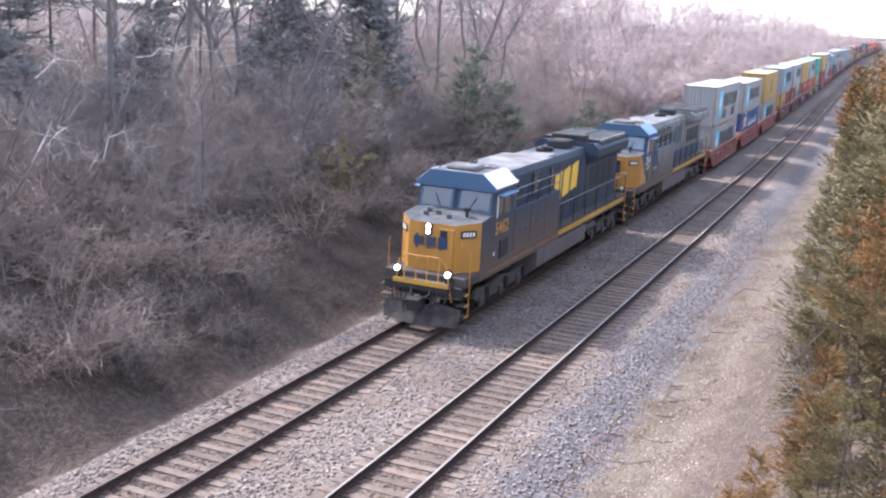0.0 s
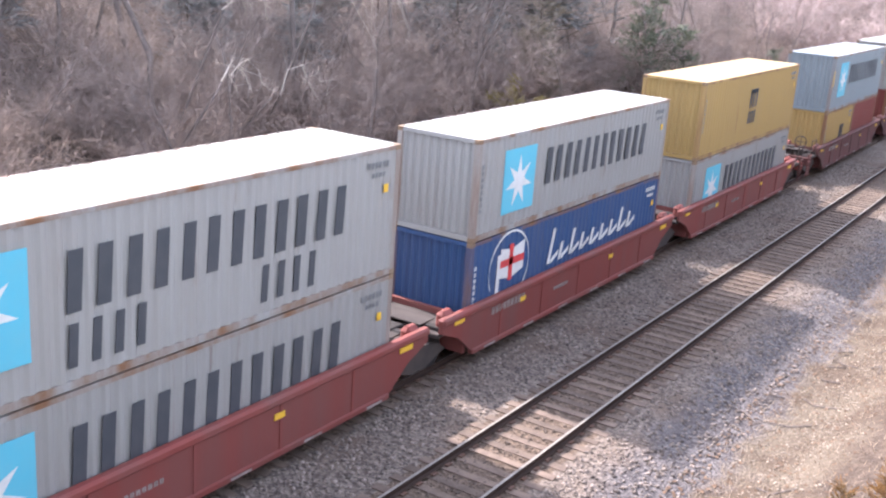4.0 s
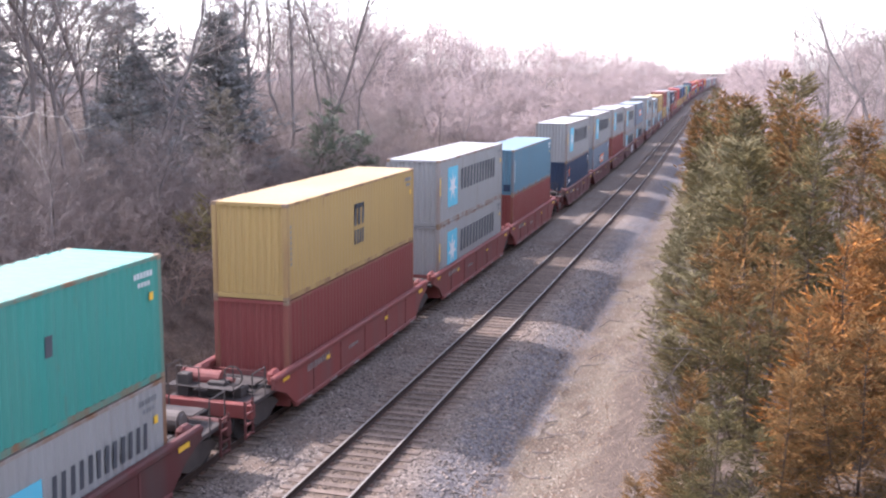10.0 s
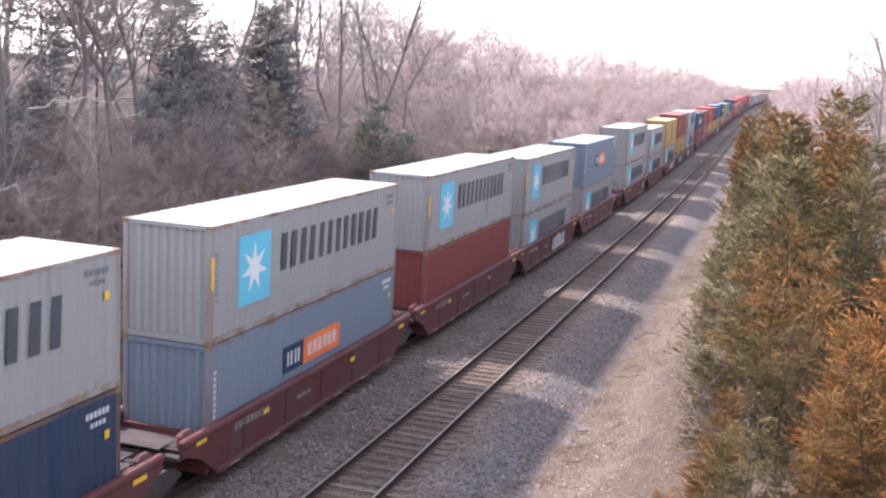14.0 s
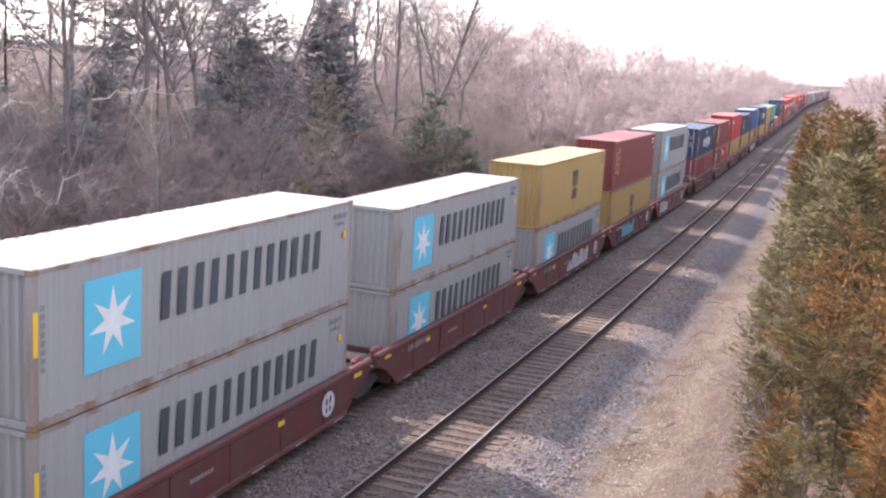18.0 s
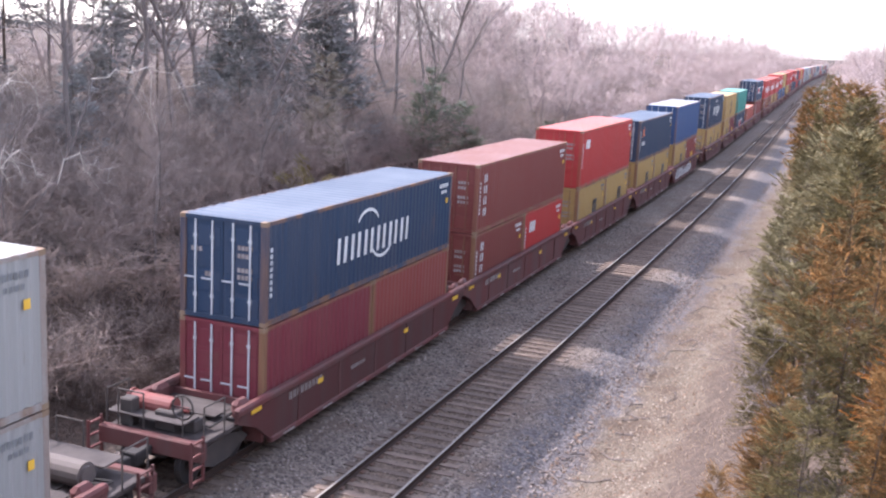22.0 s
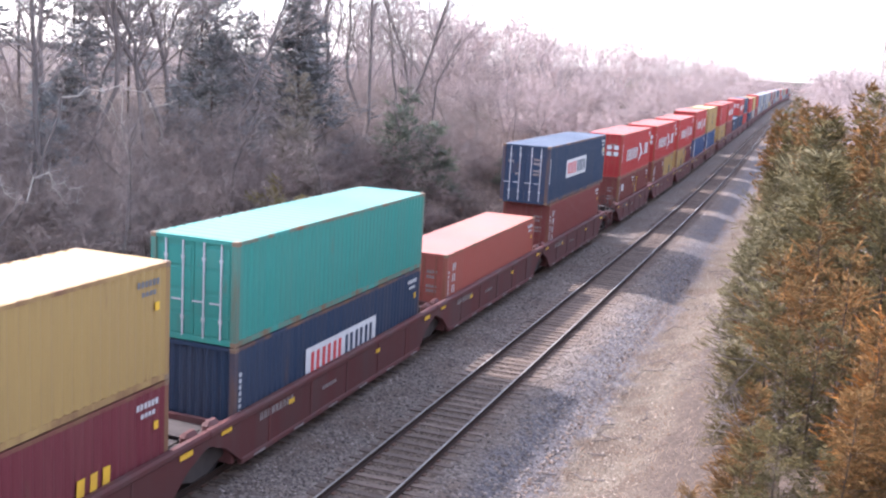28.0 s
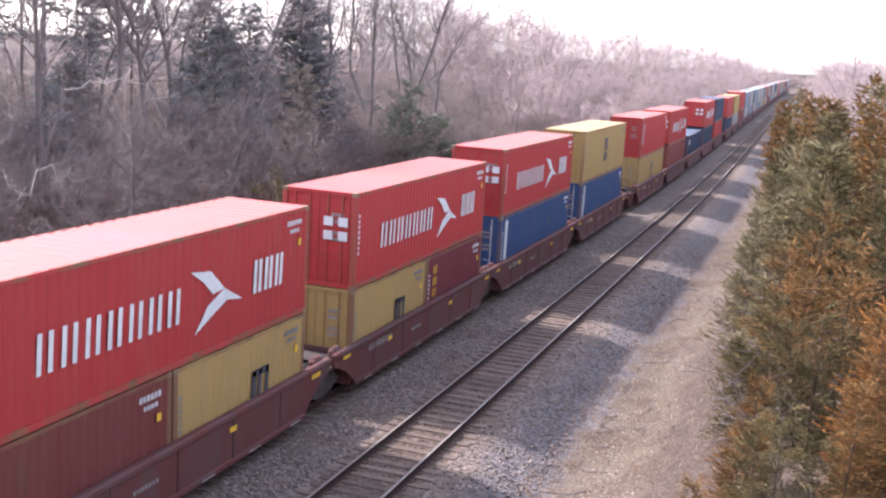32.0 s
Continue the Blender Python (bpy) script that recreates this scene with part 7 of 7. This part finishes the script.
def dead_limbs():
    """Bleached dead trees whose limbs arch over and droop."""
    for k, (x, y, z, reach, drops) in enumerate(((-15.0, 29.6, 8.2, 5.0, 5), (-15.2, 25.2, 7.9, 2.0, 2), (-14.8, 27.6, 5.2, 2.2, 2), (-14.4, 24.4, 5.6, 1.8, 2))):
        gen = np.random.default_rng(300 + k)
        foot = np.array([x - 2.2, y - 0.5, land(x - 2.2, y - 0.5) - 0.2])
        top = np.array([x, y, z])
        way = unit(np.array([0.1, 1.0, 0.05]))
        arch = [top + way * reach * s + np.array([0, 0, 0.45 * math.sin(2.4 * s) - 0.9 * s * s]) + gen.normal(0, 0.15, 3) for s in np.linspace(0, 1, 9)]
        stem = [foot + (top - foot) * s + np.array([0.4 * math.sin(3.1 * s), -0.4 * math.sin(3.1 * s), 0]) for s in np.linspace(0, 0.9, 6)] + arch[:1]
        crown = [chain(arch, np.linspace(0.026, 0.010, 9), 4)]
        fine = []
        for j in range(drops):
            i = 2 + 1.4 * j
            p, d = arch[min(int(i), 8)], unit(way * 0.7 + np.array([0, 0, -0.9]))
            path = [p]
            for _ in range(6):
                d = unit(d + gen.normal(0, 0.2, 3) + np.array([0, 0, -0.12]))
                p = p + d * reach * 0.09
                path.append(p)
            crown.append(chain(path, np.linspace(0.017, 0.006, 7), 4))
            for q in path[1:]:
                for _ in range(2):
                    fine.append((*q, *(q + unit(gen.normal(0, 0.7, 3) + np.array([0, 0.3, -0.5])) * gen.uniform(0.2, 0.7)), 0.008))
        for q in arch[1:]:
            for _ in range(6):
                fine.append((*q, *(q + unit(gen.normal(0, 0.7, 3) + way * 0.6) * gen.uniform(0.25, 0.9)), 0.01))
        crown.append(spikes(fine))
        tv, tf = chain(stem, np.linspace(0.05, 0.028, 7), 6)
        plant("dead_tree", (mesh_of("trunk", tv, tf, M_BARK), mesh_of("crown", *weld(*crown), M_PALE)), Matrix.Identity(4), "bleached dead tree with arching drooping limbs", "tree", "dead trees")


def far_woods(rng):
    """Distant bare crowns on both sides, one sheet of stems and twigs each."""
    gen = np.random.default_rng(3)
    proto = []
    for k in range(5):
        out = ([], [], [])
        limb(gen, out, np.zeros(3), np.array([0.0, 0, 1.0]), 8.6, 0.09, 0, [(6, 3), (3, 3), (1, 0)], 1.25, 0.0)
        tv, tq = tubes([(*s[:6], max(s[6], 0.022), max(s[7], 0.02)) for s in out[1]], 3)
        proto.append(weld(*[chain(p, q, 4) for p, q in out[0]], (tv, thirds(tq)), spikes([(*s[:6], max(s[6], 0.024)) for s in out[2]])))
    bush = [brush_shape(80 + k, 11, 4.6, 3.2, 0.035, 7, 4) for k in range(4)]
    for name, side, spots in (("far_woods", -1, 440), ("far_woods", 1, 200), ("deep_woods", 0, 190)):
        made = []
        for k in range(spots):
            y = 100 + 640 * (k / spots) ** 1.6 + rng.uniform(-4, 4)
            low = k % 2 == 0
            if low:
                u = (-12 - rng.uniform(0, 16)) if side < 0 else (8 + rng.uniform(0, 14))
            else:
                u = (-20 - rng.uniform(0, 30)) if side < 0 else (10 + rng.uniform(0, 22))
            if side == 0:
                y = 14 + 330 * rng.random() ** 1.2
                u = -33 - (24 + 0.25 * y) * rng.random()
            x = u + bend(y)
            v, f = bush[k % 4] if low else proto[k % 5]
            made.append((turned(v, rng.uniform(0, 6.3), rng.uniform(0.9, 1.35) * (1.1 if side < 0 and y < 420 else 1.0), x, y, 0.2), f))
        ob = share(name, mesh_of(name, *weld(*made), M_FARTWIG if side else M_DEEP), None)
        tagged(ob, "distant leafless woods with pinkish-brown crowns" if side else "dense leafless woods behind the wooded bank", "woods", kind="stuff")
    made = []
    for k in range(200):
        x = -320 + 480 * k / 200 + rng.uniform(-3, 3)
        v, f = proto[k % 5] if k % 3 == 0 else bush[k % 4]
        made.append((turned(v, k, rng.uniform(0.9, 1.3) if k % 3 == 0 else rng.uniform(2.0, 2.9), x, 790 + rng.uniform(0, 60), 0.2), f))
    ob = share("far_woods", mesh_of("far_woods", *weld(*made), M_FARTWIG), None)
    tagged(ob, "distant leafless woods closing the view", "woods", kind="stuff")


def litter(rng):
    """Loose stones on the ballast, dead grass and fallen leaves."""
    gen = np.random.default_rng(9)
    octa = np.array([(1, 0, 0), (-1, 0, 0), (0, 1, 0), (0, -1, 0), (0, 0, 1), (0, 0, -1)], float)
    of = np.array([(0, 2, 4), (2, 1, 4), (1, 3, 4), (3, 0, 4), (2, 0, 5), (1, 2, 5), (3, 1, 5), (0, 3, 5)])

    def scatter(name, count, zone, y0, y1, size, material, label, flatness=0.7):
        vs, fs = [], []
        for k in range(count):
            y = y0 + (y1 - y0) * rng.random() ** 1.6
            u = rng.uniform(*zone[k % len(zone)])
            x = u + bend(y)
            s = size * rng.uniform(0.5, 1.4)
            v = octa * gen.uniform(0.6, 1.3, (6, 3)) * s * np.array([1, 1, flatness])
            a = rng.uniform(0, 6.3)
            v = v @ np.array([[math.cos(a), -math.sin(a), 0], [math.sin(a), math.cos(a), 0], [0, 0, 1]]).T
            vs.append(v + np.array([x, y, land(x, y) + s * 0.2]))
            fs.append(of + 6 * k)
        ob = share(name, mesh_of(name, np.concatenate(vs), np.concatenate(fs), material), None)
        tagged(ob, label, "stones", kind="stuff")

    scatter("ballast_stones", 15000, [(-7.0, -5.75), (-3.15, -1.35), (1.3, 3.6)], 11, 62, 0.05, M_STONE, "loose grey ballast stones along the tracks")
    scatter("ballast_stones", 6000, [(-0.68, 0.68), (-5.1, -3.8)], 11, 70, 0.042, M_BROWNSTONE, "browned ballast stones between the rails")
    scatter("pale_chips", 6000, [(3.9, 6.2), (4.2, 5.6)], 12, 62, 0.032, M_CHIP, "pale wood chips and pebbles on the grit strip", 0.4)
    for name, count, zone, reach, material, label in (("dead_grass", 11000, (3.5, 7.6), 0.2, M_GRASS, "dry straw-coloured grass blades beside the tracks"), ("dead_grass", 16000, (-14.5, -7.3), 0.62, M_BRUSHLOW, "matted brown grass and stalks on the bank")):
        verts, faces = [], []
        for k in range(count):
            y = 9 + 90 * rng.random() ** 1.5
            x = rng.uniform(*zone) + bend(y)
            z = land(x, y)
            a, L = rng.uniform(0, 6.3), rng.uniform(0.12, reach)
            dx, dy, w = math.cos(a), math.sin(a), 0.012
            i = len(verts)
            h = L * rng.uniform(0.1, 0.9)
            verts += [(x - dy * w, y + dx * w, z - 0.02), (x + dy * w, y - dx * w, z - 0.02), (x + dx * L, y + dy * L, z + h)]
            faces.append((i, i + 1, i + 2))
        ob = share(name, mesh_of(name, verts, faces, material), None)
        tagged(ob, label, "grass", kind="stuff")
    verts, faces = [], []
    for k in range(3600):
        y = 13 + 80 * rng.random()
        u = 3.2 + 3.2 * rng.random() ** 1.6
        x = u + bend(y)
        z = land(x, y) + 0.015
        a, s = rng.uniform(0, 6.3), rng.uniform(0.025, 0.06)
        dx, dy = math.cos(a) * s, math.sin(a) * s
        i = len(verts)
        verts += [(x + dx, y + dy, z + rng.uniform(0, 0.04)), (x - dy, y + dx, z), (x - dx, y - dy, z + rng.uniform(0, 0.04)), (x + dy, y - dx, z)]
        faces.append((i, i + 1, i + 2, i + 3))
    ob = share("fallen_leaves", mesh_of("fallen_leaves", verts, faces, M_DEADLEAF), None)
    tagged(ob, "reddish-brown fallen leaves on pale grit", "leaves", kind="stuff")
    # broken sticks on the pale strip
    for k in range(40):
        y = 16 + 45 * rng.random()
        u = rng.uniform(3.6, 5.6)
        x = u + bend(y)
        a, L = rng.uniform(0, 6.3), rng.uniform(0.4, 1.4)
        z = land(x, y) + 0.03
        bm = rods(0.018, (x, y, z), (x + math.cos(a) * L * 0.5, y + math.sin(a) * L * 0.5, z + 0.06), (x + math.cos(a + 0.3) * L, y + math.sin(a + 0.3) * L, land(x + math.cos(a + 0.3) * L, y + math.sin(a + 0.3) * L) + 0.03), sides=5)
        tagged(part("broken_stick", bm, M_BARK), "broken grey-brown stick lying on pale grit", "stick", "broken sticks")


make_plants()


def motions():
    """The whole train runs towards the viewer at a steady speed."""
    for ob, u, z in MOVERS:
        rows = []
        for k in range(0, 33):
            y = u - SPEED * k
            rows.append((float(k), pose(FAR_TRACK + bend(y), y, z, 0, 0, lean(y))))
        walk(ob, rows)


motions()
